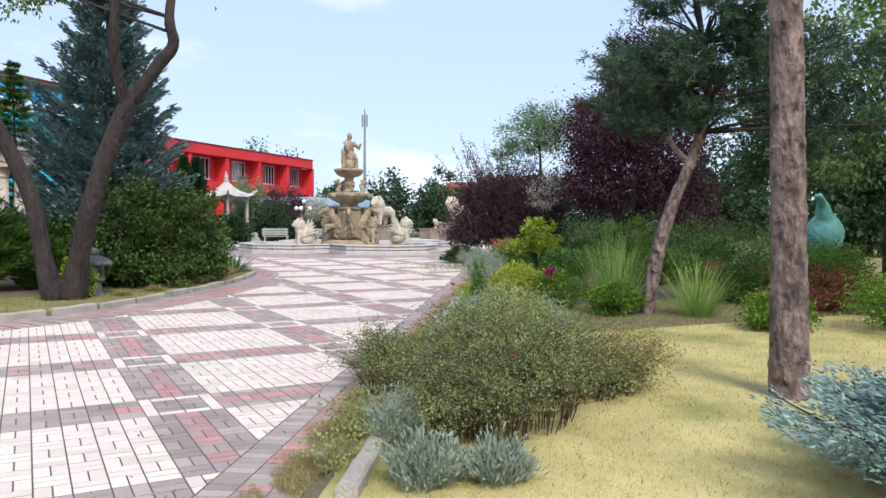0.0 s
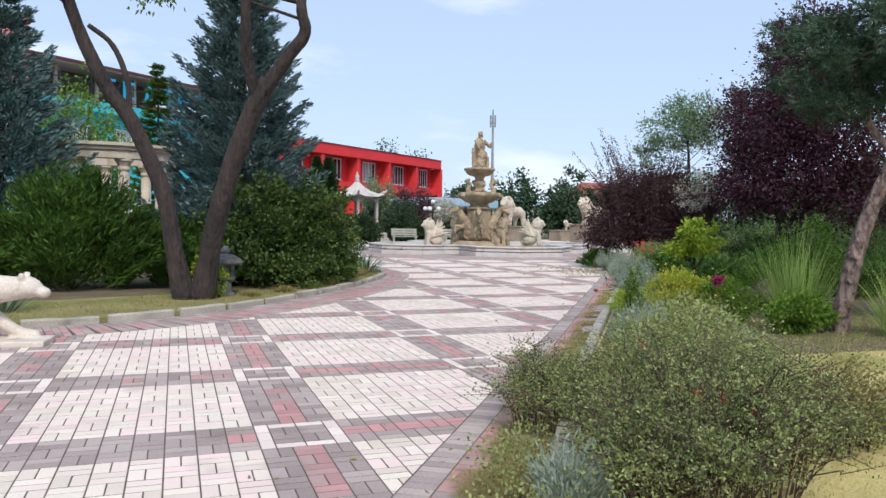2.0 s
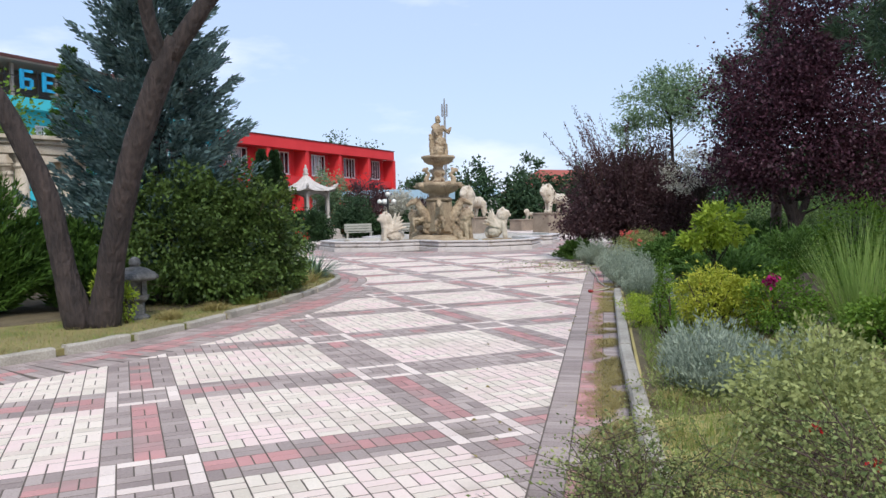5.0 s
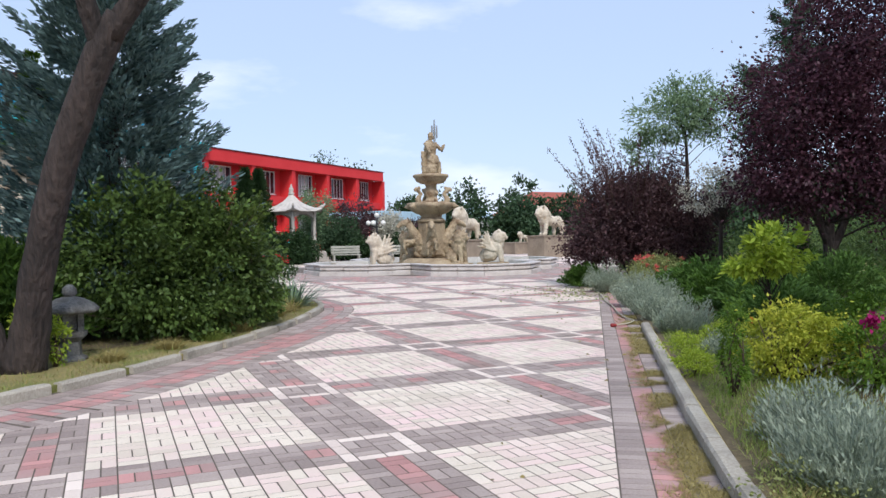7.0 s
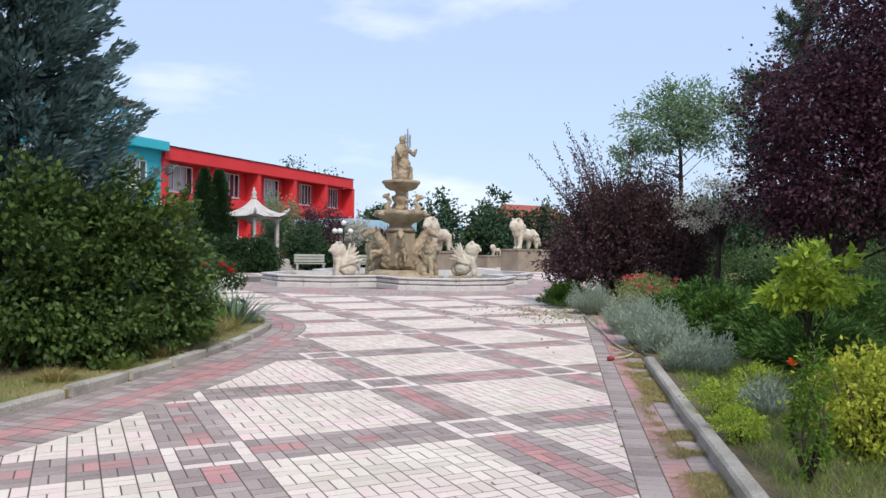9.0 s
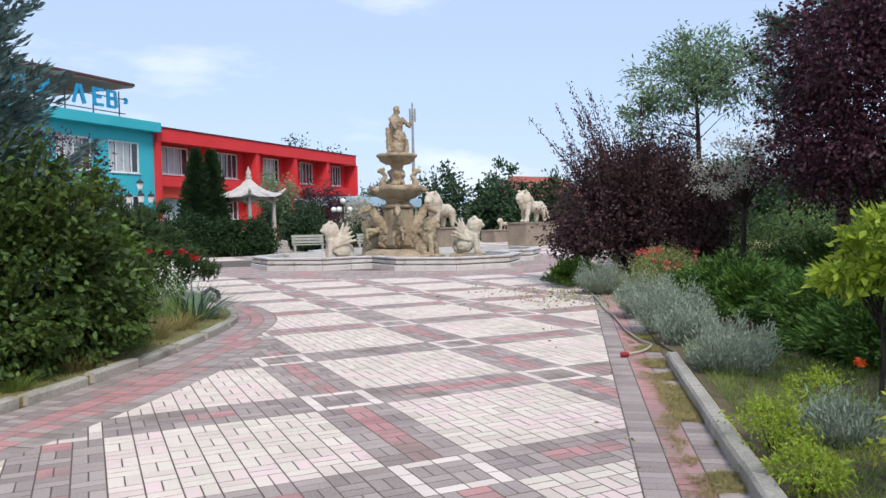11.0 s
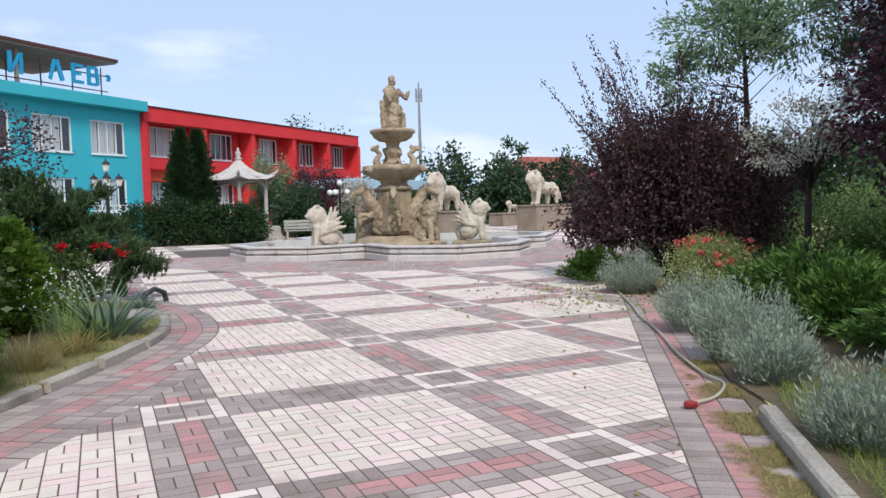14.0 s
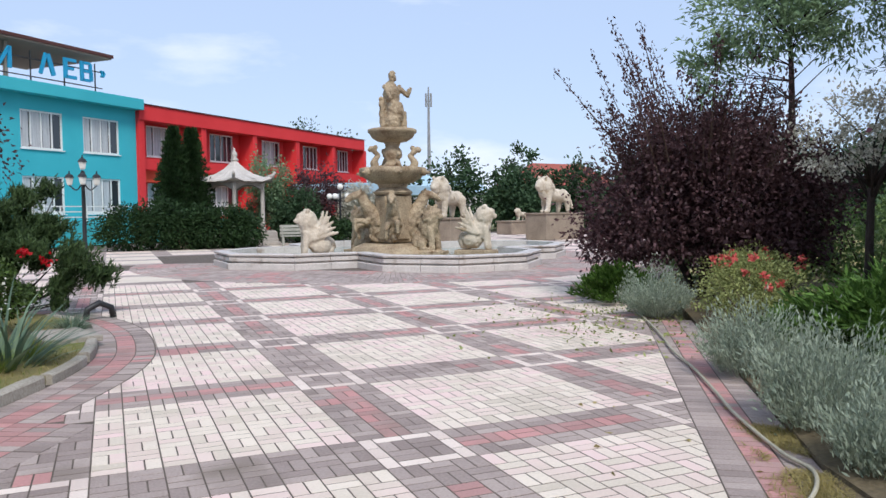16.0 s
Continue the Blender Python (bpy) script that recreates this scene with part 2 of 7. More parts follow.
L = {
    "spruce": leaf_material("blue_spruce_needles", lin(52, 74, 72), lin(138, 164, 160), 0.55, 0.12),
    "silver": leaf_material("silver_spruce_needles", lin(78, 104, 98), lin(168, 190, 182), 0.6, 0.15),
    "juniper": leaf_material("juniper_green", lin(28, 50, 22), lin(96, 130, 54), 0.6, 0.2),
    "juniper_dark": leaf_material("juniper_dark", lin(36, 62, 30), lin(106, 140, 66), 0.6, 0.2),
    "dark_leaf": leaf_material("dark_shrub_leaf", lin(28, 46, 22), lin(104, 128, 64), 0.45, 0.2),
    "leafy": leaf_material("shrub_shoot_leaf", lin(36, 54, 24), lin(104, 124, 58), 0.45, 0.3),
    "olive": leaf_material("olive_rose_leaf", lin(68, 84, 46), lin(146, 160, 100), 0.55, 0.25),
    "pine": leaf_material("pine_needles", lin(34, 54, 44), lin(92, 116, 88), 0.55, 0.12),
    "mugo": leaf_material("mugo_needles", lin(30, 48, 30), lin(92, 114, 70), 0.55, 0.15),
    "purple": leaf_material("purple_leaf", lin(46, 30, 38), lin(98, 62, 74), 0.45, 0.25),
    "purple_brown": leaf_material("purple_brown_leaf", lin(50, 36, 40), lin(112, 84, 86), 0.5, 0.25),
    "willow": leaf_material("grey_green_leaf", lin(84, 112, 78), lin(150, 172, 132), 0.5, 0.35),
    "green": leaf_material("fresh_green_leaf", lin(66, 100, 34), lin(130, 160, 62), 0.5, 0.35),
    "lime": leaf_material("lime_leaf", lin(112, 142, 40), lin(192, 206, 82), 0.5, 0.4),
    "gold": leaf_material("golden_leaf", lin(136, 156, 50), lin(218, 212, 88), 0.5, 0.35),
    "mid": leaf_material("tree_leaf", lin(66, 92, 50), lin(136, 160, 96), 0.5, 0.3),
    "far": leaf_material("far_tree_leaf", lin(36, 56, 38), lin(82, 106, 74), 0.6, 0.2),
    "lav": leaf_material("lavender_grey", lin(112, 126, 110), lin(182, 192, 170), 0.7, 0.25),
    "rosebush": leaf_material("dull_rose_leaf", lin(92, 102, 54), lin(184, 190, 124), 0.55, 0.3),
    "grass": leaf_material("dry_lawn_grass", lin(150, 148, 78), lin(222, 206, 142), 0.6, 0.4),
    "grass_green": leaf_material("green_grass", lin(92, 118, 52), lin(166, 178, 96), 0.6, 0.4),
    "tall": leaf_material("tall_grass_blade", lin(112, 146, 64), lin(188, 206, 122), 0.5, 0.4),
    "yucca": leaf_material("yucca_blade", lin(70, 94, 80), lin(134, 154, 126), 0.45, 0.15),
    "blossom": leaf_material("white_variegated_leaf", lin(150, 150, 130), lin(226, 220, 206), 0.5, 0.35),
    "dry": leaf_material("dry_weed", lin(122, 112, 66), lin(190, 174, 118), 0.6, 0.3),
    "flower_red": leaf_material("red_petal", lin(160, 16, 28), lin(214, 40, 48), 0.5, 0.3),
    "flower_pink": leaf_material("coral_petal", lin(206, 70, 70), lin(232, 128, 120), 0.5, 0.3),
    "flower_white": leaf_material("white_petal", lin(210, 208, 190), lin(236, 234, 224), 0.5, 0.3),
    "flower_magenta": leaf_material("magenta_petal", lin(150, 20, 90), lin(190, 50, 120), 0.5, 0.3),
    "flower_orange": leaf_material("orange_petal", lin(226, 90, 30), lin(240, 120, 60), 0.5, 0.3),
    "thuja": leaf_material("thuja_dark", lin(24, 42, 24), lin(60, 84, 48), 0.55, 0.15),
    "redleaf": leaf_material("barberry_leaf", lin(92, 46, 36), lin(140, 78, 60), 0.5, 0.3),
}
_g = bpy.data.materials.new("window_glass")
_g.use_nodes = True
_p = _g.node_tree.nodes["Principled BSDF"]
_p.inputs["Base Color"].default_value, _p.inputs["Roughness"].default_value = (0.03, 0.035, 0.04, 1), 0.06
_p.inputs["Specular IOR Level"].default_value = 0.8
M["glass"] = _g
_w = bpy.data.materials.new("basin_water")
_w.use_nodes = True
_p = _w.node_tree.nodes["Principled BSDF"]
_p.inputs["Base Color"].default_value, _p.inputs["Roughness"].default_value = lin(120, 140, 132), 0.08
M["water"] = _w


# ---- mesh helpers ----
def thing(name, x, y, z=0.0, turn=0.0, label="", category="", group="", kind=""):
    ob = new(name)
    ob.empty_display_size = 0.1
    ob.matrix_world = pose(x, y, z, 0, 0, turn)
    return tagged(ob, label, category, group, kind)


def part(name, bm, mat, parent=None, label="", smooth=False):
    """Links a bmesh, in the parent's own coordinates, as one mesh object."""
    me = bpy.data.meshes.new(name)
    bmesh.ops.recalc_face_normals(bm, faces=bm.faces)
    bm.to_mesh(me)
    bm.free()
    if smooth:
        me.polygons.foreach_set("use_smooth", [True] * len(me.polygons))
    me.materials.append(mat)
    ob = new(name, me)
    if parent:
        ob.parent = parent
    return tagged(ob, label)


def box(bm, cx, cy, cz, sx, sy, sz, turn=0.0, bevel=0.0):
    """A box by its centre and full sizes, bevelled if wished."""
    made = bmesh.ops.create_cube(bm, size=1, matrix=pose(cx, cy, cz, 0, 0, turn) @ Matrix.Diagonal((sx, sy, sz, 1)))
    if bevel:
        edges = list({e for v in made["verts"] for e in v.link_edges})
        bmesh.ops.bevel(bm, geom=edges, offset=bevel, segments=2, affect="EDGES", profile=0.6)
    return bm


def boxed(name, mat, parent, cx, cy, cz, sx, sy, sz, turn=0.0, bevel=0.01, label=""):
    return part(name, box(bmesh.new(), cx, cy, cz, sx, sy, sz, turn, bevel), mat, parent, label)


def lathe(bm, profile, sides=32, cx=0.0, cy=0.0, wave=0.0, lobes=0):
    """Turns (radius, height) pairs about the upright axis."""
    rings = []
    for r, z in profile:
        ring = []
        for k in range(sides):
            a = 2 * math.pi * k / sides
            rr = r * (1 + wave * abs(math.sin(lobes * a / 2)))
            ring.append(bm.verts.new((cx + rr * math.cos(a), cy + rr * math.sin(a), z)))
        rings.append(ring)
    for lo, hi in zip(rings, rings[1:]):
        for k in range(sides):
            bm.faces.new((lo[k], lo[(k + 1) % sides], hi[(k + 1) % sides], hi[k]))
    bm.faces.new(rings[0][::-1])
    bm.faces.new(rings[-1])
    return bm


def tube(bm, pts, radii, sides=8, lump=0.0):
    """A tapered limb along points."""
    pts = [Vector(p) for p in pts]
    rings, side = [], None
    for k, p in enumerate(pts):
        way = (pts[min(k + 1, len(pts) - 1)] - pts[max(k - 1, 0)]).normalized()
        side = way.orthogonal().normalized() if side is None else (side - way * side.dot(way)).normalized()
        up = way.cross(side)
        ring = []
        for s in range(sides):
            a = 2 * math.pi * s / sides
            r = radii[k] * (1 + lump * random.uniform(-1, 1))
            ring.append(bm.verts.new(p + (side * math.cos(a) + up * math.sin(a)) * r))
        rings.append(ring)
    for lo, hi in zip(rings, rings[1:]):
        for s in range(sides):
            bm.faces.new((lo[s], lo[(s + 1) % sides], hi[(s + 1) % sides], hi[s]))
    bm.faces.new(rings[0][::-1])
    bm.faces.new(rings[-1])
    return bm


def smooth_path(pts, steps=6):
    """Catmull-Rom points through a few given ones."""
    pts = [Vector(p) for p in pts]
    ext = [2 * pts[0] - pts[1], *pts, 2 * pts[-1] - pts[-2]]
    out = []
    for a, b, c, d in zip(ext, ext[1:], ext[2:], ext[3:]):
        for k in range(steps):
            t = k / steps
            out.append(0.5 * (2 * b + (c - a) * t + (2 * a - 5 * b + 4 * c - d) * t * t + (3 * b - 3 * c + d - a) * t ** 3))
    out.append(pts[-1])
    return out


rng = np.random.default_rng(7)


def unit(v):
    return v / np.maximum(np.linalg.norm(v, axis=-1, keepdims=True), 1e-9)


def leaves(name, P, D, length, width, mat, parent, label="", fold=0.25):
    """One mesh of small pointed leaves at points P that grow along D."""
    n = len(P)
    P, D = np.asarray(P, float), unit(np.asarray(D, float))
    S = unit(np.cross(D, unit(rng.normal(size=(n, 3)))))
    U = np.cross(S, D)
    ln = (np.broadcast_to(np.asarray(length, float), n) * rng.uniform(0.65, 1.25, n))[:, None]
    wd = (np.broadcast_to(np.asarray(width, float), n) * rng.uniform(0.7, 1.2, n))[:, None]
    V = np.empty((n, 4, 3))
    V[:, 0] = P
    V[:, 1] = P + D * ln * 0.45 + S * wd * 0.5 + U * wd * fold
    V[:, 2] = P + D * ln
    V[:, 3] = P + D * ln * 0.45 - S * wd * 0.5 + U * wd * fold
    me = bpy.data.meshes.new(name)
    me.vertices.add(4 * n)
    me.vertices.foreach_set("co", V.ravel())
    me.loops.add(4 * n)
    me.loops.foreach_set("vertex_index", np.arange(4 * n, dtype=np.int32))
    me.polygons.add(n)
    me.polygons.foreach_set("loop_start", np.arange(0, 4 * n, 4, dtype=np.int32))
    me.update(calc_edges=True)
    me.materials.append(mat)
    ob = new(name, me)
    if parent:
        ob.parent = parent
    return tagged(ob, label, kind="stuff")


def blades(name, P, D, length, width, mat, parent, bend=0.5, label="", segs=3):
    """One mesh of long thin blades that arch over."""
    n = len(P)
    P, D = np.asarray(P, float), unit(np.asarray(D, float))
    flat = D * [1, 1, 0] + rng.normal(size=(n, 3)) * [0.3, 0.3, 0]
    flat = unit(flat)
    S = unit(np.cross(D, [0, 0, 1.0]) + 1e-6)
    ln = (np.asarray(length, float) * rng.uniform(0.6, 1.2, n))[:, None]
    V = np.empty((n, 2 * segs + 1, 3))
    for k in range(segs + 1):
        t = k / segs
        c = P + D * ln * t + (flat * 0.6 - np.array([0, 0, 0.55])) * ln * bend * t * t
        w = width * (1 - t) * 0.5 * (0.7 + 0.6 * t)
        if k < segs:
            V[:, 2 * k], V[:, 2 * k + 1] = c + S * w, c - S * w
        else:
            V[:, 2 * segs] = c
    faces = [(2 * k, 2 * k + 1, 2 * k + 3, 2 * k + 2) for k in range(segs - 1)]
    nv = 2 * segs + 1
    idx = np.concatenate([np.array([f for q in faces for f in q] + [2 * segs - 2, 2 * segs - 1, 2 * segs])[None] + nv * np.arange(n)[:, None]], 0).ravel()
    per = [4] * (segs - 1) + [3]
    counts = np.tile(per, n)
    me = bpy.data.meshes.new(name)
    me.vertices.add(nv * n)
    me.vertices.foreach_set("co", V.ravel())
    me.loops.add(len(idx))
    me.loops.foreach_set("vertex_index", idx.astype(np.int32))
    me.polygons.add(len(counts))
    me.polygons.foreach_set("loop_start", np.concatenate([[0], np.cumsum(counts)[:-1]]).astype(np.int32))
    me.update(calc_edges=True)
    me.materials.append(mat)
    ob = new(name, me)
    if parent:
        ob.parent = parent
    return tagged(ob, label, kind="stuff")


def lumps(d, seed, scale=2.3):
    """Uneven swelling of a crown by direction."""
    return np.array([noise.noise((x * scale + seed, y * scale, z * scale)) for x, y, z in d])


def clump_points(blobs, n, spread=0.34, clumps=None, shell=0.55, flat_base=True):
    """Leaf points and ways for a crown made of blobs (x, y, z, rx, ry, rz): leaves gather in clumps near an uneven skin."""
    vol = np.array([b[3] * b[4] * b[5] for b in blobs]) ** 0.75
    vol /= vol.sum()
    Ps, Ds = [], []
    for b, share in zip(blobs, vol):
        k = int(n * share)
        m = clumps or max(24, int(k / 40))
        d = unit(rng.normal(size=(m, 3)))
        swell = 1 + 0.34 * lumps(d, b[0] * 3 + b[2])
        r = (rng.uniform(shell ** 2, 1.0, m) ** 0.5 * swell)[:, None]
        C = d * r
        size = rng.uniform(0.5, 1.3, m)
        which = rng.integers(0, m, k)
        q = C[which] + rng.normal(size=(k, 3)) * (spread * 0.5 * size[which])[:, None]
        rad = np.array(b[3:6])
        Ps.append(np.array(b[:3]) + q * rad)
        Ds.append(unit(q) * 0.6 + rng.normal(size=(k, 3)) * 0.65 + d[which] * 0.4 + np.array([0, 0, -0.25]))
    P, D = np.concatenate(Ps), np.concatenate(Ds)
    if flat_base:
        keep = P[:, 2] > 0.02
        P, D = P[keep], D[keep]
    return P, D


def limbs(name, base, tips, r0, mat, parent, sag=0.0, sides=5):
    """Branches from a base to many tips, in one mesh."""
    bm = bmesh.new()
    for tip in tips:
        b, t = Vector(base), Vector(tip)
        mid = b.lerp(t, 0.5) + Vector((random.uniform(-0.1, 0.1), random.uniform(-0.1, 0.1), sag)) * (t - b).length
        tube(bm, [b, mid, t], [r0, r0 * 0.6, r0 * 0.15], sides)
    return tagged(part(name, bm, mat, parent, smooth=True), kind="stuff")


def shrub(name, x, y, blobs, n, length, width, mat, label, category="shrub", group="", stems=9, r0=0.02, spread=0.34, z=0.0, shell=0.45, clumps=None):
    ob = thing(name, x, y, z, 0, label, category, group)
    P, D = clump_points(blobs, n, spread, clumps, shell)
    leaves("crown", P, D, length, width, mat, ob)
    tips = P[rng.integers(0, len(P), stems)]
    limbs("stem_work", (0, 0, 0), tips, r0, M["twig"], ob)
    return ob


def conifer(name, x, y, height, radius, mat, label, z=0.0, levels=34, per=9, droop=0.1, up=0.45, needle=0.16, width=0.035, low=0.25, dense=9, trunk=0.12, plume=0.2):
    """A spruce: whorls of limbs, each a feathered plume that turns up at its end."""
    ob = thing(name, x, y, z, random.uniform(0, 90), label, "tree")
    part("trunk", tube(bmesh.new(), [(0, 0, 0), (0.02, 0, height * 0.5), (0, 0, height * 0.97)], [trunk, trunk * 0.6, 0.015], 8), M["bark"], ob, smooth=True)
    bm = bmesh.new()
    Ps, Ds = [], []
    for k in range(levels):
        t = k / (levels - 1)
        zz = low + (height - low) * t ** 0.9
        reach = radius * (1 - t) ** 0.8 + 0.06
        for j in range(max(4, int(per * (1 - 0.45 * t)))):
            a = 2.4 * k + 2 * math.pi * j / per + random.uniform(-0.3, 0.3)
            ln = reach * random.uniform(0.62, 1.12)
            out = np.array([math.cos(a), math.sin(a), 0])
            m = int(dense * (0.4 + ln / radius) + 2)
            s = np.linspace(0.2, 1.0, m)
            line = np.array([0, 0, zz]) + out * (s * ln)[:, None] + np.array([0, 0, 1.0]) * ((-droop * s + up * s ** 2.2) * ln)[:, None]
            if ln > 0.5 and k % 2 == 0:
                tube(bm, [line[0] * [0.2, 0.2, 1], line[m // 2], line[-1]], [0.022, 0.014, 0.004], 4)
            side = np.array([-out[1], out[0], 0])
            for c, q in zip(line, s):
                half = ln * plume * (1.0 - 0.72 * q) + 0.05
                reps = 14
                lat = rng.uniform(-1, 1, reps)
                Ps.append(c + side * (lat * half)[:, None] + out * (np.abs(lat) * half * 0.5)[:, None] + rng.normal(size=(reps, 3)) * [0.03, 0.03, 0.018 + 0.03 * plume])
                Ds.append(out * 1.0 + side * (lat * 0.7)[:, None] + np.array([0, 0, up * 1.3 * q]) + rng.normal(size=(reps, 3)) * 0.28)
    part("branching", bm, M["bark"], ob)
    leaves("foliage", np.concatenate(Ps), np.concatenate(Ds), needle, width, mat, ob)
    return ob


def spray_bush(name, x, y, rx, ry, h, n, mat, label, z=0.0, per=26, needle=0.09, width=0.022, rise=0.9, turn=0.0, group="", category="shrub", tipup=0.5):
    """A juniper: feathered plumes that rise from the middle and arch outwards in layers."""
    ob = thing(name, x, y, z, turn, label, category, group)
    n, per = max(60, n // 3), per * 2
    a, q = rng.uniform(0, 2 * np.pi, n), np.sqrt(rng.uniform(0.01, 1, n))
    lump = 1 + 0.3 * np.sin(3 * a + x) * np.cos(2 * a + y)
    q = q * lump
    out = np.stack([np.cos(a), np.sin(a), np.zeros(n)], 1)
    size = np.stack([np.full(n, rx), np.full(n, ry), np.full(n, h)], 1)
    tipz = (1 - 0.72 * q ** 2) * rng.uniform(0.72, 1.12, n)
    tip = np.stack([np.cos(a) * q, np.sin(a) * q, np.maximum(tipz, 0.12)], 1) * size
    foot = np.stack([np.cos(a) * q * 0.45, np.sin(a) * q * 0.45, np.maximum(tipz - 0.45, 0.03)], 1) * size
    side = unit(np.cross(tip - foot, [0, 0, 1.0]) + 1e-6)
    ln = np.linalg.norm(tip - foot, axis=1, keepdims=True)
    Ps, Ds = [], []
    for k in range(per):
        t = (k + rng.uniform(0, 1, (n, 1))) / per
        lat = rng.uniform(-1, 1, (n, 1))
        half = ln * 0.24 * (1.08 - t) + 0.02
        c = foot * (1 - t) + tip * t
        c[:, 2] += (np.sin(t[:, 0] * np.pi) * 0.12 * rise * h)
        Ps.append(c + side * lat * half + rng.normal(size=(n, 3)) * 0.022)
        Ds.append(unit(tip - foot) + side * lat * 0.8 + np.array([0, 0, tipup * 0.6]) + rng.normal(size=(n, 3)) * 0.3)
    leaves("foliage", np.maximum(np.concatenate(Ps), [-99, -99, 0.015]), np.concatenate(Ds), needle * 1.1, width * 1.3, mat, ob)
    limbs("stem_work", (0, 0, 0), tip[:14] * 0.9, 0.02, M["twig"], ob)
    return ob


def tuft_clump(name, x, y, rx, ry, h, n, mat, label, z=0.0, length=0.4, width=0.012, bend=0.3, category="plant", group="", turn=0.0, spread=0.5, part_name="tuft"):
    """A clump of upright blades or stalks."""
    ob = thing(name, x, y, z, turn, label, category, group)
    a, q = rng.uniform(0, 2 * np.pi, n), np.sqrt(rng.uniform(0, 1, n))
    P = np.stack([np.cos(a) * rx * q * 0.55, np.sin(a) * ry * q * 0.55, np.zeros(n)], 1)
    D = np.stack([np.cos(a) * q * spread, np.sin(a) * q * spread, np.ones(n)], 1) + rng.normal(size=(n, 3)) * 0.12
    blades(part_name, P, D, h * (1.1 - 0.35 * q), width, mat, ob, bend)
    return ob


# ---- ground, beds and paving ----
KERB_LEFT = [tuple(p) for p in smooth_path([(-9, 12.2, 0), (-4.5, 12.5, 0), (-1.5, 12.95, 0), (-0.2, 13.3, 0), (0.9, 14.0, 0), (2.05, 15.15, 0), (3.1, 16.45, 0), (4.0, 17.7, 0), (4.8, 19.0, 0), (5.5, 20.35, 0), (5.95, 21.5, 0), (6.1, 22.6, 0), (6.0, 24.2, 0), (5.5, 25.6, 0), (4.2, 27.0, 0), (2.0, 28.6, 0), (-3, 30.5, 0), (-9, 31.5, 0)], 5)]
EDGE_A, EDGE_W = Vector((1.571, 5.269)), Vector((0.5664, 0.8241))
EDGE_N = Vector((EDGE_W.y, -EDGE_W.x))


def edge_point(s, off, z=0.0):
    p = EDGE_A + EDGE_W * s + EDGE_N * off
    return (p.x, p.y, z)


def sheet(name, outline, z, mat, depth=0.12, parent=None, grid=None):
    """A flat slab with thickness, from its outline."""
    bm = bmesh.new()
    top = [bm.verts.new((x, y, z)) for x, y in outline]
    low = [bm.verts.new((x, y, z - depth)) for x, y in outline]
    f = bm.faces.new(top)
    for k in range(len(top)):
        bm.faces.new((top[k], low[k], low[(k + 1) % len(low)], top[(k + 1) % len(top)]))
    bmesh.ops.triangulate(bm, faces=[f])
    return part(name, bm, mat, parent)


bm = bmesh.new()
bmesh.ops.create_grid(bm, x_segments=40, y_segments=40, size=1500, matrix=pose(0, 0, -0.16))
tagged(part("ground", bm, M["field"]), "dry grassy ground that reaches the horizon", "ground", kind="structure")

plaza = tagged(sheet("pavement", [(-40, -14), (-4, -14), (-10.5, -13.2), (1.9, 4.4), (15.7, 25.2), (24, 30), (34, 42), (34, 60), (16, 60), (-4, 44.5), (-22, 38), (-40, 34)], -0.0016, M["joint"], 0.14), "pink, grey and pale concrete block paving with sandy joints", "paving", kind="structure")

left_bed = []
for k, p in enumerate(KERB_LEFT):
    a, b = KERB_LEFT[max(k - 1, 0)], KERB_LEFT[min(k + 1, len(KERB_LEFT) - 1)]
    ln = math.hypot(b[0] - a[0], b[1] - a[1])
    left_bed.append((p[0] - (b[1] - a[1]) / ln * 0.06, p[1] + (b[0] - a[0]) / ln * 0.06))
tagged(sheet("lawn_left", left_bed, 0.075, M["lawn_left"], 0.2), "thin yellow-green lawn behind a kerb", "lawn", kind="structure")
right_out = [edge_point(-21, 0.72)[:2], edge_point(14.5, 0.72)[:2], edge_point(15.0, 1.6)[:2], edge_point(21, 1.6)[:2], (16.5, 26), (20, 28.6), (26, 33), (36, 42), (60, 40), (60, -12)]
tagged(sheet("lawn_right", right_out, 0.03, M["lawn"], 0.2), "yellowing lawn with bare dry patches", "lawn", kind="structure")
tagged(sheet("bed_soil", [edge_point(-21, 0.6)[:2], edge_point(21, 0.6)[:2], edge_point(21, 0.85)[:2], edge_point(-21, 0.80)[:2]], 0.008, M["soil"], 0.1), "strip of bare soil along the kerb", "soil", kind="structure")
tagged(sheet("bed_ground", [edge_point(4.5, 0.75)[:2], edge_point(13.2, 0.75)[:2], edge_point(14, 0.6)[:2], edge_point(21, 0.6)[:2], (17, 26), (21, 28), (25, 22), (13, 8)], 0.036, M["soil"], 0.1), "dark soil of the planted bed", "soil", kind="structure")
tagged(sheet("bed_ground_left", [(-3, 15.5), (0.2, 16.4), (2.4, 17.2), (3.9, 19.0), (4.9, 21.0), (5.5, 23), (4.8, 25.3), (1, 27.5), (-6, 27)], 0.081, M["soil"], 0.1), "dark soil under the shrubs", "soil", kind="structure")


def nearest_on(line, x, y):
    best = None
    for (ax, ay, *_), (bx, by, *_) in zip(line, line[1:]):
        dx, dy = bx - ax, by - ay
        t = max(0, min(1, ((x - ax) * dx + (y - ay) * dy) / (dx * dx + dy * dy)))
        px, py = ax + t * dx, ay + t * dy
        d = math.hypot(x - px, y - py)
        if best is None or d < best[0]:
            ln = math.hypot(dx, dy)
            best = (d, px, py, dx / ln, dy / ln)
    return best


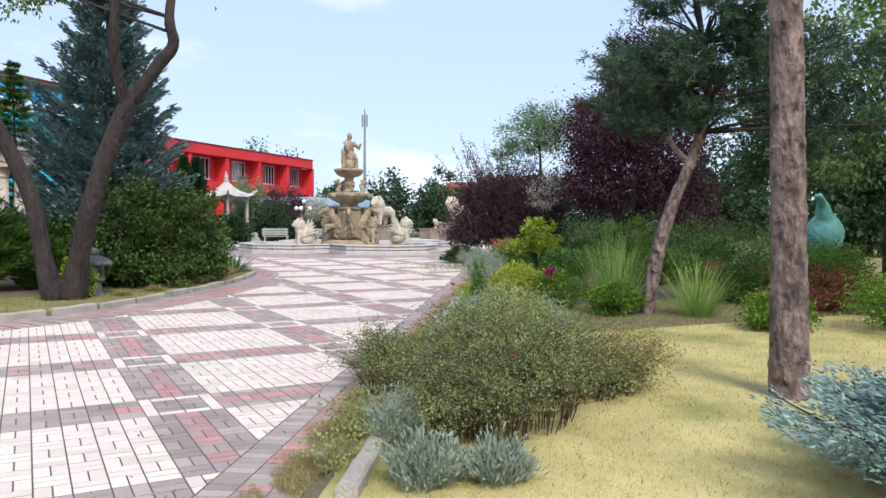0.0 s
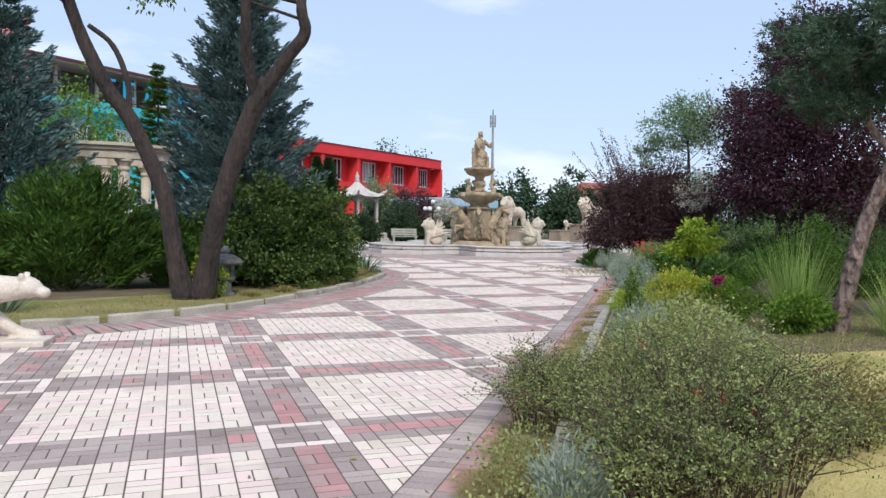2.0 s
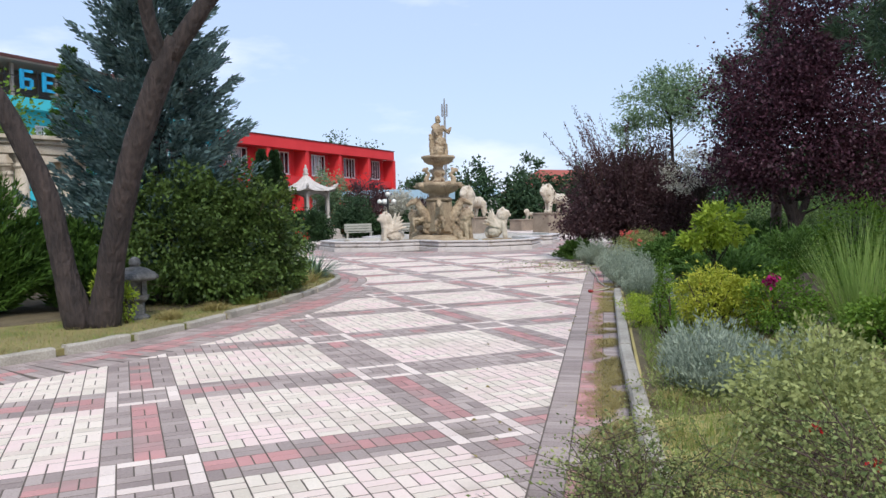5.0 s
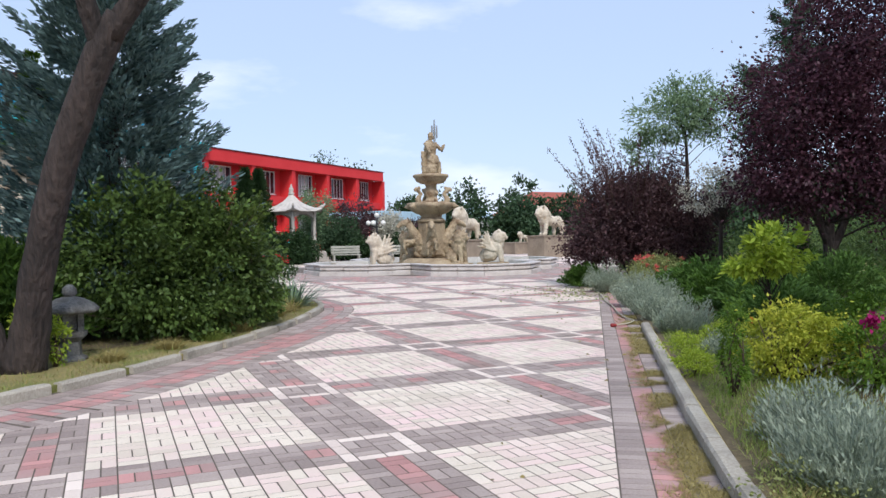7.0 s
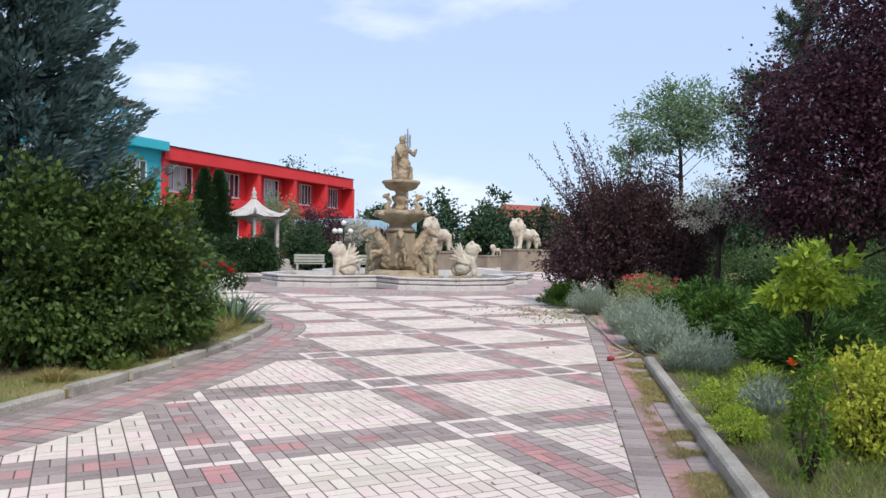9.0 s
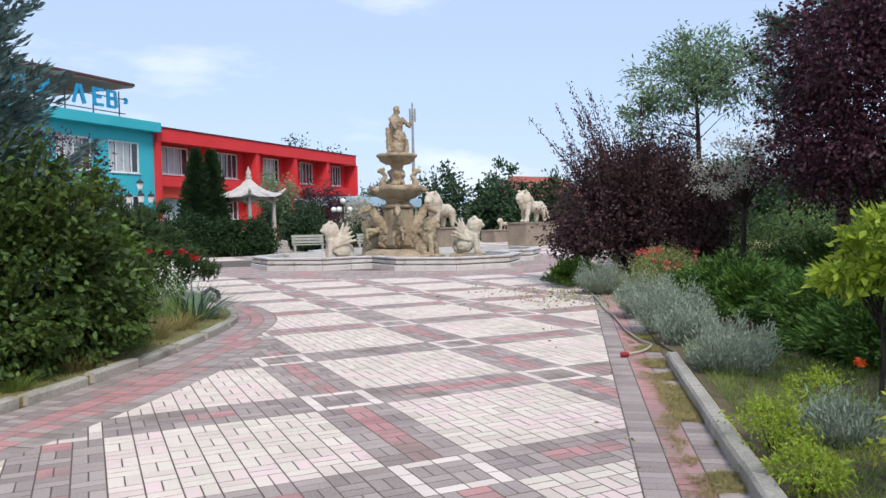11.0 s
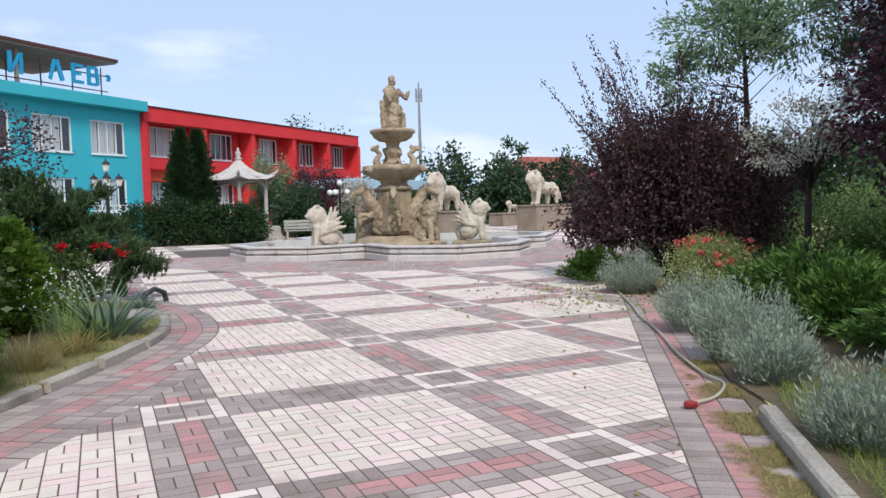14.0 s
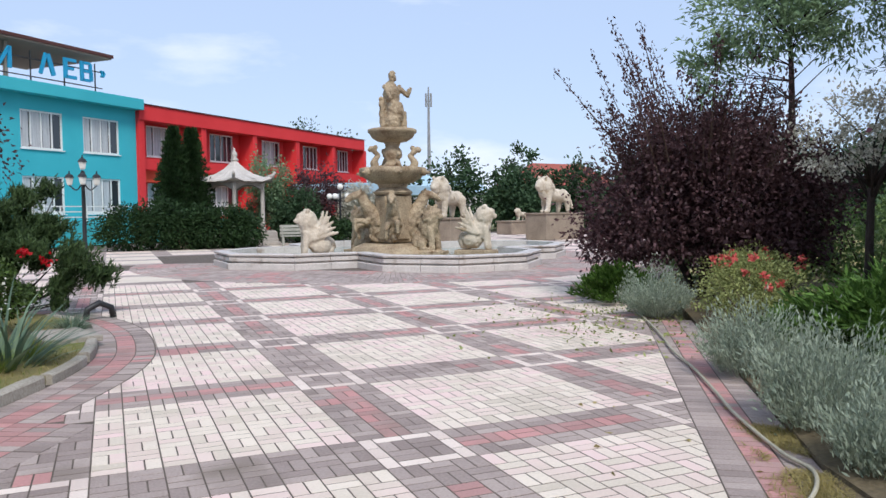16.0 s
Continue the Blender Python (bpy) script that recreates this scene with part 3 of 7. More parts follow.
def clip(poly, px, py, nx, ny):
    """Keeps the side of a polygon on which (p - point) . n > 0."""
    out = []
    for (ax, ay), (bx, by) in zip(poly, poly[1:] + poly[:1]):
        da, db = (ax - px) * nx + (ay - py) * ny, (bx - px) * nx + (by - py) * ny
        if da >= 0:
            out.append((ax, ay))
        if (da < 0) != (db < 0):
            t = da / (da - db)
            out.append((ax + t * (bx - ax), ay + t * (by - ay)))
    return out


FOUNT = Vector((14.2, 35.42))
PITCH, STRIP, GX, GY = 2.2, 0.6, 5.52, 17.55
BEND = 43
BEND_Y = KERB_LEFT[BEND][1]
bricks = {"pale": [], "grey": [], "pink": [], "white": []}


def lay(poly, tone):
    """Lays one block after cutting it to the paved area."""
    cx, cy = sum(p[0] for p in poly) / len(poly), sum(p[1] for p in poly) / len(poly)
    off = (Vector((cx, cy)) - EDGE_A).dot(EDGE_N)
    if off > 0.15 or cy < -3.5 or cx < -7:
        return
    if off > -0.15:
        poly = clip(poly, EDGE_A.x - EDGE_N.x * 0.006, EDGE_A.y - EDGE_N.y * 0.006, -EDGE_N.x, -EDGE_N.y)
    d, px, py, ux, uy = nearest_on(KERB_LEFT, cx, cy)
    inside = (cx - px) * uy - (cy - py) * ux
    if inside < 0 and d < 8 and cy < 27:
        return
    band = 1.0 if py < BEND_Y else 0.61
    if d < band - 0.15:
        return
    if d < band + 0.15:
        poly = clip(poly, px + uy * band, py - ux * band, uy, -ux)
    r = math.hypot(cx - FOUNT.x, cy - FOUNT.y)
    if r < 7.5:
        return
    if len(poly) >= 3:
        bricks[tone].append(poly)


def block(x0, y0, x1, y1, g=0.005):
    return [(x0 + g, y0 + g), (x1 - g, y0 + g), (x1 - g, y1 - g), (x0 + g, y1 - g)]


def weave(x0, y0, nx, ny, tone, phase=0):
    """Pairs of blocks in basket weave over nx by ny cells of 0.2 m."""
    for i in range(nx):
        for j in range(ny):
            x, y = x0 + 0.2 * i, y0 + 0.2 * j
            c = tone(i, j) if callable(tone) else tone
            if (i + j + phase) % 2:
                lay(block(x, y, x + 0.1, y + 0.2), c)
                lay(block(x + 0.1, y, x + 0.2, y + 0.2), c)
            else:
                lay(block(x, y, x + 0.2, y + 0.1), c)
                lay(block(x, y + 0.1, x + 0.2, y + 0.2), c)


def blush(x, y, lean):
    """Pink or grey, in drifts."""
    return "pink" if noise.noise((x * 0.7, y * 0.7, 3.0)) * 0.8 + random.uniform(-0.24, 0.24) + lean > 0.05 else "grey"


for i in range(-6, 5):
    for j in range(-9, 6):
        x, y = GX + PITCH * i, GY + PITCH * j
        if (Vector((x + 1.1, y + 1.1)) - EDGE_A).dot(EDGE_N) > 1.8 or y + PITCH < -3.5 or x + PITCH < -7:
            continue
        weave(x + STRIP, y + STRIP, 8, 8, "pale", i + j)
        weave(x, y + STRIP, 3, 8, lambda a, b: blush(x + 0.2 * a, y + 0.2 * b, 0.22 if a == 1 else -0.5))
        weave(x + STRIP, y, 8, 3, lambda a, b: blush(x + 0.2 * a, y + 0.2 * b, 0.08 if b == 1 else -0.5), 1)
        weave(x + 0.1, y + 0.1, 2, 2, "grey")
        for s in (0, 0.5):
            for k in range(3):
                lay(block(x + s, y + 0.2 * k, x + s + 0.1, y + 0.2 * k + 0.2), "white")
            for k in range(2):
                lay(block(x + 0.1 + 0.2 * k, y + s, x + 0.3 + 0.2 * k, y + s + 0.1), "white")


def soldier(line, side, k, tone, lean=0.0, start=0.0, end=1e9):
    """A course of blocks set square to a line, the k-th from it."""
    s, tot = 0.0, 0.0
    for (ax, ay, *_), (bx, by, *_) in zip(line, line[1:]):
        ln = math.hypot(bx - ax, by - ay)
        ux, uy = (bx - ax) / ln, (by - ay) / ln
        nx, ny = uy * side, -ux * side
        m = max(1, round(ln / 0.1))
        for q in range(m):
            if start <= tot + q * ln / m <= end:
                a, b = (q + 0.035) * ln / m, (q + 0.965) * ln / m
                r0, r1 = 0.2 * k + 0.005, 0.2 * k + 0.195
                poly = [(ax + ux * a + nx * r0, ay + uy * a + ny * r0), (ax + ux * b + nx * r0, ay + uy * b + ny * r0), (ax + ux * b + nx * r1, ay + uy * b + ny * r1), (ax + ux * a + nx * r1, ay + uy * a + ny * r1)]
                if side < 0:
                    poly.reverse()
                bricks[blush(ax, ay, lean) if tone == "mixed" else tone].append(poly)
        tot += ln


STRAIGHT = [edge_point(0.5 * k - 10, 0) for k in range(61)]
soldier(STRAIGHT, 1, 0, "mixed", -0.5)
soldier(STRAIGHT, 1, 1, "mixed", 0.4)
soldier(STRAIGHT, 1, 2, "mixed", -0.4)
for k, lean in enumerate((-0.4, -0.2, 0.4, 0.1, -0.45)):
    soldier(KERB_LEFT[4:BEND + 1], 1, k, "mixed", lean)
for k, lean in enumerate((-0.4, 0.4, -0.45)):
    soldier(KERB_LEFT[BEND:72], 1, k, "mixed", lean)
for k in range(17):
    ring = [(FOUNT.x + (4.1 + 0.2 * k) * math.cos(a), FOUNT.y + (4.1 + 0.2 * k) * math.sin(a)) for a in np.linspace(math.pi * 0.9, math.pi * 2.1, 90)]
    soldier(ring, 1, 0, "mixed", -0.15)


def add_blocks(me, polys, zs):
    """Shallow blocks with worn upper edges, from their outlines."""
    verts, faces = [], []
    for poly, z in zip(polys, zs):
        n = len(poly)
        cx, cy = sum(p[0] for p in poly) / n, sum(p[1] for p in poly) / n
        b = len(verts)
        verts += [(x, y, -0.03) for x, y in poly]
        verts += [(x, y, z - 0.0012) for x, y in poly]
        verts += [(x + 0.003 * (1 if cx > x else -1), y + 0.003 * (1 if cy > y else -1), z) for x, y in poly]
        for k in range(n):
            m = (k + 1) % n
            faces += [(b + k, b + m, b + n + m, b + n + k), (b + n + k, b + n + m, b + 2 * n + m, b + 2 * n + k)]
        faces.append(tuple(range(b + 2 * n, b + 3 * n)))
    me.from_pydata(verts, [], faces)


def is_single(poly):
    cx, cy = poly[0][0], poly[0][1]
    return 4.4 < cx < 6.9 and 10.4 < cy < 12.5


single_bricks = []
for tone, polys in bricks.items():
    near = [p for p in polys if is_single(p)]
    rest = [p for p in polys if not is_single(p)]
    single_bricks += [(tone, p) for p in near]
    me = bpy.data.meshes.new("blocks")
    add_blocks(me, rest, [abs(random.gauss(0, 0.0009)) for _ in rest])
    me.materials.append(M[tone])
    ob = new("blocks", me)
    ob.parent = plaza
    tagged(ob, tone + " concrete paving blocks", kind="stuff")

# far paving as larger fields
far_polys = {"pale": [], "grey": []}
for i in range(-9, 12):
    for j in range(0, 20):
        x, y = GX + PITCH * i, GY + PITCH * j
        if y < GY + PITCH * 6 and -6 <= i < 5:
            continue
        if math.hypot(x + 1.1 - FOUNT.x, y + 1.1 - FOUNT.y) < 7.7 or y < 30 or y > 46 + 0.4 * x - 1 or (x > 20 and y < 20 + x * 0.95 - 8):
            continue
        far_polys["pale"].append(block(x + STRIP, y + STRIP, x + PITCH, y + PITCH, 0))
        far_polys["grey"].append(block(x, y, x + STRIP, y + PITCH, 0))
        far_polys["grey"].append(block(x + STRIP, y, x + PITCH, y + STRIP, 0))
for tone, polys in far_polys.items():
    me = bpy.data.meshes.new("paved_field")
    add_blocks(me, polys, [0.0] * len(polys))
    me.materials.append(M[tone])
    ob = new("paved_field", me)
    ob.parent = plaza
    tagged(ob, tone + " paving fields of the far plaza", kind="stuff")


def kerb(name, line, width, height, z, label, piece=1.0, side=-1):
    """A kerb of single stones along a line."""
    ob = tagged(new(name), label, "kerb", kind="structure")
    tot, run, at = 0.0, [], []
    pts = [Vector(p) for p in line]
    dense = []
    for a, b in zip(pts, pts[1:]):
        m = max(1, int((b - a).length / 0.1))
        dense += [a.lerp(b, k / m) for k in range(m)]
    dense.append(pts[-1])
    step = max(2, round(piece / 0.1))
    for k in range(0, len(dense) - 1, step):
        seg = dense[k:k + step + 1:max(1, step // 4)]
        if len(seg) < 2:
            continue
        bm = bmesh.new()
        rows = []
        dz = random.uniform(-0.012, 0.012)
        for q, p in enumerate(seg):
            way = (seg[min(q + 1, len(seg) - 1)] - seg[max(q - 1, 0)]).normalized()
            n = Vector((way.y, -way.x, 0)) * side
            if q == 0:
                p = p + way * 0.006
            if q == len(seg) - 1:
                p = p - way * 0.006
            j = random.uniform(-0.006, 0.006)
            prof = [(0, -0.1), (0, height - 0.02), (0.018, height + j), (width - 0.018, height + j), (width, height - 0.02), (width, -0.1)]
            rows.append([bm.verts.new(p + n * a + Vector((0, 0, z + b + dz))) for a, b in prof])
        for lo, hi in zip(rows, rows[1:]):
            for s in range(5):
                bm.faces.new((lo[s], lo[s + 1], hi[s + 1], hi[s]))
        bm.faces.new(rows[0])
        bm.faces.new(rows[-1][::-1])
        part("kerbstone", bm, M["kerb"], ob)
    return ob


kerb("kerb_left", KERB_LEFT[3:66], 0.12, 0.10, 0, "worn grey concrete kerb along the lawn", 0.9)
kerb("kerb_right", [edge_point(-0.85, 0.82), edge_point(0.3, 0.8), edge_point(3.5, 0.64), edge_point(7, 0.57), edge_point(12.9, 0.58)], 0.125, 0.115, 0, "weathered concrete kerb along the planted bed", 1.0, 1)


# ---- the hotel ----
FU = Vector((0.7232, 0.6906))
FACADE_TURN = math.degrees(math.atan2(FU.y, FU.x))


def facade_thing(name, label, category, kind=""):
    return thing(name, 7.94, 59.5, 0, FACADE_TURN, label, category, "", kind)


def window_unit(parent, name, x0, z0, x1, z1, y, lights=4, sill=True, curtain=True):
    """A framed window in a wall whose outer face is at y (outwards is -y)."""
    bm = bmesh.new()
    rows = []
    for yy, g in ((y - 0.01, 0), (y - 0.01, 0.08), (y + 0.09, 0.08), (y + 0.09, 0)):
        rows.append([bm.verts.new(p) for p in ((x0 + g, yy, z0 + g), (x1 - g, yy, z0 + g), (x1 - g, yy, z1 - g), (x0 + g, yy, z1 - g))])
    for lo, hi in zip(rows, rows[1:] + rows[:1]):
        for k in range(4):
            bm.faces.new((lo[k], lo[(k + 1) % 4], hi[(k + 1) % 4], hi[k]))
    ob = part(name, bm, M["frame"], parent, "white framed window")
    w = (x1 - x0) / lights
    for k in range(lights):
        if k:
            boxed("mullion", M["frame"], ob, x0 + w * k, y + 0.042, (z0 + z1) / 2, 0.06, 0.09, z1 - z0 - 0.165, bevel=0)
        boxed("pane", M["glass"], ob, x0 + w * (k + 0.5), y + 0.06, (z0 + z1) / 2, w - 0.06, 0.012, z1 - z0 - 0.16, bevel=0)
        if curtain and k % 4 != 3:
            boxed("curtain", M["curtain"], ob, x0 + w * (k + 0.5), y + 0.045, (z0 + z1) / 2, w - 0.10 if k % 2 else w - 0.2, 0.006, z1 - z0 - 0.18, bevel=0)
    if sill:
        boxed("sill", M["frame"], ob, (x0 + x1) / 2, y - 0.04, z0 - 0.03, x1 - x0 + 0.12, 0.16, 0.05)
    return ob


def wall_run(bm, x0, x1, z0, z1, y, thick, holes):
    """A wall with rectangular holes (x0, z0, x1, z1) right through it."""
    xs = sorted({x0, x1, *[h[0] for h in holes], *[h[2] for h in holes]})
    zs = sorted({z0, z1, *[h[1] for h in holes], *[h[3] for h in holes]})
    for a, b in zip(xs, xs[1:]):
        for c, d in zip(zs, zs[1:]):
            mx, mz = (a + b) / 2, (c + d) / 2
            if not any(h[0] < mx < h[2] and h[1] < mz < h[3] for h in holes):
                box(bm, mx, y + thick / 2, mz, b - a, thick, d - c)
    bmesh.ops.remove_doubles(bm, verts=bm.verts, dist=0.0005)
    return bm


red = facade_thing("red_building", "two-storey red rendered hotel wing with recessed bays", "building")
holes = []
RED_BAYS = [(1.75, 4.3), (7.3, 9.66), (12.9, 15.1), (18.2, 20.3), (23.4, 25.2)]
for k, (a, b) in enumerate(RED_BAYS):
    holes += [(a, 4.82, b, 6.62), (a, 1.35, b, 3.25)]
part("wall", wall_run(bmesh.new(), 0, 25.9, 0, 7.0, 1.2, 0.35, holes), M["red"], red)
part("fascia", box(bmesh.new(), 12.95, 0.35, 7.14, 25.9, 0.8, 0.86, 0, 0.02), M["red"], red)
part("roof", box(bmesh.new(), 12.95, 6.2, 7.42, 25.9, 11, 0.2, 0, 0.02), M["soffit"], red)
part("roof_edge", box(bmesh.new(), 12.95, 0.33, 7.6, 26.0, 0.9, 0.05), M["brown"], red)
for k in range(6):
    x = 5.18 * k
    boxed("pilaster", M["red"], red, x + 0.22, 0.62, 3.36, 0.44, 1.16, 6.7)
for k in range(5):
    x = 5.2 * k
    a, b = RED_BAYS[k]
    window_unit(red, "window", a, 4.82, b, 6.62, 1.25, 4, curtain=k in (0, 2))
    window_unit(red, "window", a, 1.35, b, 3.25, 1.25, 4)
    boxed("balcony_front", M["red"], red, x + 2.82, 0.4, 4.3, 4.72, 0.2, 0.62)
    boxed("bay_panel", M["orange"], red, x + 2.82, 0.9, 3.62, 4.72, 0.5, 0.66)
part("end_wall", box(bmesh.new(), 25.75, 6.4, 3.5, 0.3, 10, 7.0), M["red"], red)

teal = facade_thing("teal_building", "turquoise rendered hotel wing with a roof terrace", "building")
tholes = []
for k in range(6):
    x = -3.6 - 3.62 * k
    tholes += [(x, 4.66, x + 2.38, 6.5), (x, 1.5, x + 2.38, 3.35)]
part("wall", wall_run(bmesh.new(), -24, 0, 0, 7.3, 0.25, 0.4, tholes), M["teal"], teal)
part("fascia", box(bmesh.new(), -12, -0.05, 7.5, 24.1, 0.62, 0.58, 0, 0.02), M["teal"], teal)
part("roof", box(bmesh.new(), -12, 6, 7.56, 24, 11.4, 0.18), M["soffit"], teal)
part("end_wall", box(bmesh.new(), -0.14, 1.35, 3.6, 0.28, 1.5, 7.2), M["teal"], teal)
for k in range(6):
    x = -3.6 - 3.62 * k
    window_unit(teal, "window", x, 4.66, x + 2.38, 6.5, 0.3, 4)
    window_unit(teal, "window", x, 1.5, x + 2.38, 3.35, 0.3, 4)
part("terrace_floor", box(bmesh.new(), -9, -1.2, 0.55, 30, 2.9, 1.1, 0, 0.02), M["teal"], teal, "turquoise terrace plinth")
part("rear_wall", wall_run(bmesh.new(), -30, -10.2, 7.65, 9.6, 2.2, 0.3, []), M["dark_wall"], teal, "dark wall of the roof terrace")
part("yellow_panel", box(bmesh.new(), -9.0, 2.3, 8.1, 2.2, 0.2, 0.9), M["yellow"], teal, "yellow terrace panel")
part("top_roof", box(bmesh.new(), -17, 3.1, 9.72, 30.2, 6.4, 0.18), M["soffit"], teal, "flat overhanging top roof")
part("top_roof_edge", box(bmesh.new(), -17, -0.13, 9.79, 30.3, 0.1, 0.16), M["brown"], teal, "dark brown roof edge")
for k in range(8):
    boxed("terrace_post", M["soffit"], teal, -7.6 - 2.6 * k, 0.6, 8.6, 0.16, 0.16, 2.0)
part("tower", box(bmesh.new(), -22.6, 3.2, 5.9, 6.4, 5, 11.8), M["pinkwall"], teal, "pink rendered tower")
railing = facade_thing("terrace_railing", "pale metal railing along the terrace", "railing")
for z in (1.35, 1.6, 1.85):
    boxed("rail", M["frame"], railing, -3.8, -2.55, z, 17, 0.05, 0.05, bevel=0)
for k in range(12):
    boxed("post", M["frame"], railing, -12.0 + 1.48 * k, -2.55, 1.48, 0.05, 0.06, 0.78, bevel=0)

sign = facade_thing("roof_sign", "large turquoise metal sign shapes on a roof frame", "sign")
for z in (8.02, 8.85):
    boxed("sign_rail", M["dark"], sign, -10.6, -0.1, z, 16.0, 0.04, 0.05, bevel=0)
for k in range(9):
    boxed("sign_post", M["dark"], sign, -18.2 + 1.9 * k, -0.05, 8.5, 0.05, 0.05, 1.5, bevel=0)


def strokes(name, x, bars):
    """A flat sign shape of bars (x, z, width, height, lean)."""
    bm = bmesh.new()
    for bx, bz, w, h, lean in bars:
        bmesh.ops.create_cube(bm, size=1, matrix=pose(x + bx, -0.2, 8.22 + bz, 0, lean, 0) @ Matrix.Diagonal((w, 0.1, h, 1)))
    return part(name, bm, M["letter"], sign)


wedge = [(-0.22, 0.5, 0.16, 1.06, 18), (0.2, 0.5, 0.22, 1.06, -18)]
comb = [(-0.25, 0.5, 0.2, 1.0, 0), (0.08, 0.92, 0.62, 0.16, 0), (0.02, 0.5, 0.42, 0.14, 0), (0.08, 0.08, 0.62, 0.16, 0)]
loop = [(-0.25, 0.5, 0.2, 1.0, 0), (0.02, 0.93, 0.5, 0.14, 0), (0.02, 0.52, 0.5, 0.14, 0), (0.02, 0.07, 0.5, 0.14, 0), (0.28, 0.72, 0.16, 0.4, 0), (0.32, 0.29, 0.18, 0.46, 0)]
half = [(-0.25, 0.5, 0.2, 1.0, 0), (0.08, 0.93, 0.6, 0.14, 0), (0.02, 0.52, 0.5, 0.14, 0), (0.02, 0.07, 0.5, 0.14, 0), (0.3, 0.29, 0.18, 0.46, 0)]
pair = [(-0.3, 0.5, 0.18, 1.0, 0), (0.3, 0.5, 0.18, 1.0, 0), (0, 0.5, 0.14, 1.02, 32)]
for x, bars in ((-15.2, half), (-13.9, comb), (-12.3, wedge), (-10.9, half), (-9.7, pair), (-8.3, pair), (-6.0, wedge), (-4.7, comb), (-3.7, loop)):
    strokes("sign_shape", x, bars)
strokes("sign_mark", -2.7, [(0, 0.46, 0.06, 0.2, 30), (0, 0.62, 0.06, 0.2, -30), (0.14, 0.46, 0.06, 0.2, 30), (0.14, 0.62, 0.06, 0.2, -30)])


# ---- fountain ----
fountain = thing("fountain", FOUNT.x, FOUNT.y, 0, 0, "tiered carved stone fountain in a low white marble basin", "fountain")


def lobe_outline(grow=0.0):
    """Four half-octagon lobes round a square middle."""
    pts = []
    for k in range(4):
        a0 = radians(-86 + 90 * k)
        cx, cy = 0.3 + 3.1 * math.cos(a0), 0.1 + 3.1 * math.sin(a0)
        for s in (-112, -67.5, -22.5, 22.5, 67.5, 112):
            a = a0 + radians(s)
            r = 2.5 + grow
            pts.append((cx + r * math.cos(a), cy + r * math.sin(a)))
    return pts


def basin_stone(a0, b0, a1, b1, t0, t1):
    """One moulded marble stone of the basin wall, between two shares of an outline side."""
    profile = [(0.07, -0.06), (0.07, 0.15), (0.05, 0.165), (-0.06, 0.172), (-0.06, 0.212), (0.03, 0.222), (0.03, 0.32), (-0.05, 0.328), (-0.05, 0.35), (0.06, 0.358), (0.07, 0.4), (0.05, 0.415), (-0.3, 0.415), (-0.3, -0.06)]
    bm = bmesh.new()
    rows = []
    for t in (t0, t1):
        row = []
        for g, z in profile:
            u = (g + 0.3) / 0.4
            p = Vector(a0).lerp(Vector(b0), t).lerp(Vector(a1).lerp(Vector(b1), t), u)
            row.append(bm.verts.new((p.x, p.y, z)))
        rows.append(row)
    m = len(profile)
    for k in range(m):
        bm.faces.new((rows[0][k], rows[1][k], rows[1][(k + 1) % m], rows[0][(k + 1) % m]))
    bm.faces.new(rows[0])
    bm.faces.new(rows[1][::-1])
    part("basin_stone", bm, M["marble"], fountain)


inner, outer = lobe_outline(-0.3), lobe_outline(0.1)
for k in range(len(outer)):
    q = (k + 1) % len(outer)
    side = (Vector(outer[q]) - Vector(outer[k])).length
    pieces = max(1, round(side / 1.1))
    for c in range(pieces):
        basin_stone(inner[k], inner[q], outer[k], outer[q], (c + 0.006) / pieces, (c + 0.994) / pieces)
bm = bmesh.new()
bm.faces.new([bm.verts.new((x, y, 0.2)) for x, y in lobe_outline(-0.28)])
part("water", bm, M["water"], fountain)
bm = bmesh.new()
lathe(bm, [(1.42, 0), (1.42, 0.26), (1.34, 0.3), (1.28, 0.42), (1.0, 0.52)], 8)
part("base", bm, M["stone"], fountain)
bm = bmesh.new()
box(bm, 0, 0, 1.3, 0.82, 0.82, 1.5, 16, 0.05)
for k in range(4):
    a = radians(16 + 90 * k)
    box(bm, 0.44 * math.cos(a), 0.44 * math.sin(a), 1.3, 0.08, 0.5, 1.3, 16 + 90 * k, 0.02)
lathe(bm, [(0.56, 2.0), (0.6, 2.06), (0.5, 2.14), (0.42, 2.2), (0.5, 2.36)], 16)
part("column", bm, M["stone"], fountain, "square panelled stone pier")
part("lower_bowl", lathe(bmesh.new(), [(0.42, 2.3), (0.62, 2.36), (0.84, 2.5), (0.9, 2.6), (0.96, 2.66), (0.98, 2.78), (0.93, 2.8), (0.82, 2.7), (0.3, 2.66)], 48, wave=0.05, lobes=16), M["stone"], fountain, smooth=True)
part("stem", lathe(bmesh.new(), [(0.34, 2.66), (0.36, 2.8), (0.24, 2.92), (0.2, 3.02), (0.3, 3.16), (0.28, 3.32), (0.2, 3.42), (0.24, 3.54), (0.3, 3.6)], 20), M["stone"], fountain, smooth=True)
part("upper_bowl", lathe(bmesh.new(), [(0.22, 3.56), (0.44, 3.6), (0.6, 3.7), (0.66, 3.82), (0.72, 3.86), (0.72, 3.95), (0.66, 3.97), (0.55, 3.9), (0.2, 3.86)], 40, wave=0.03, lobes=12), M["stone"], fountain, smooth=True)
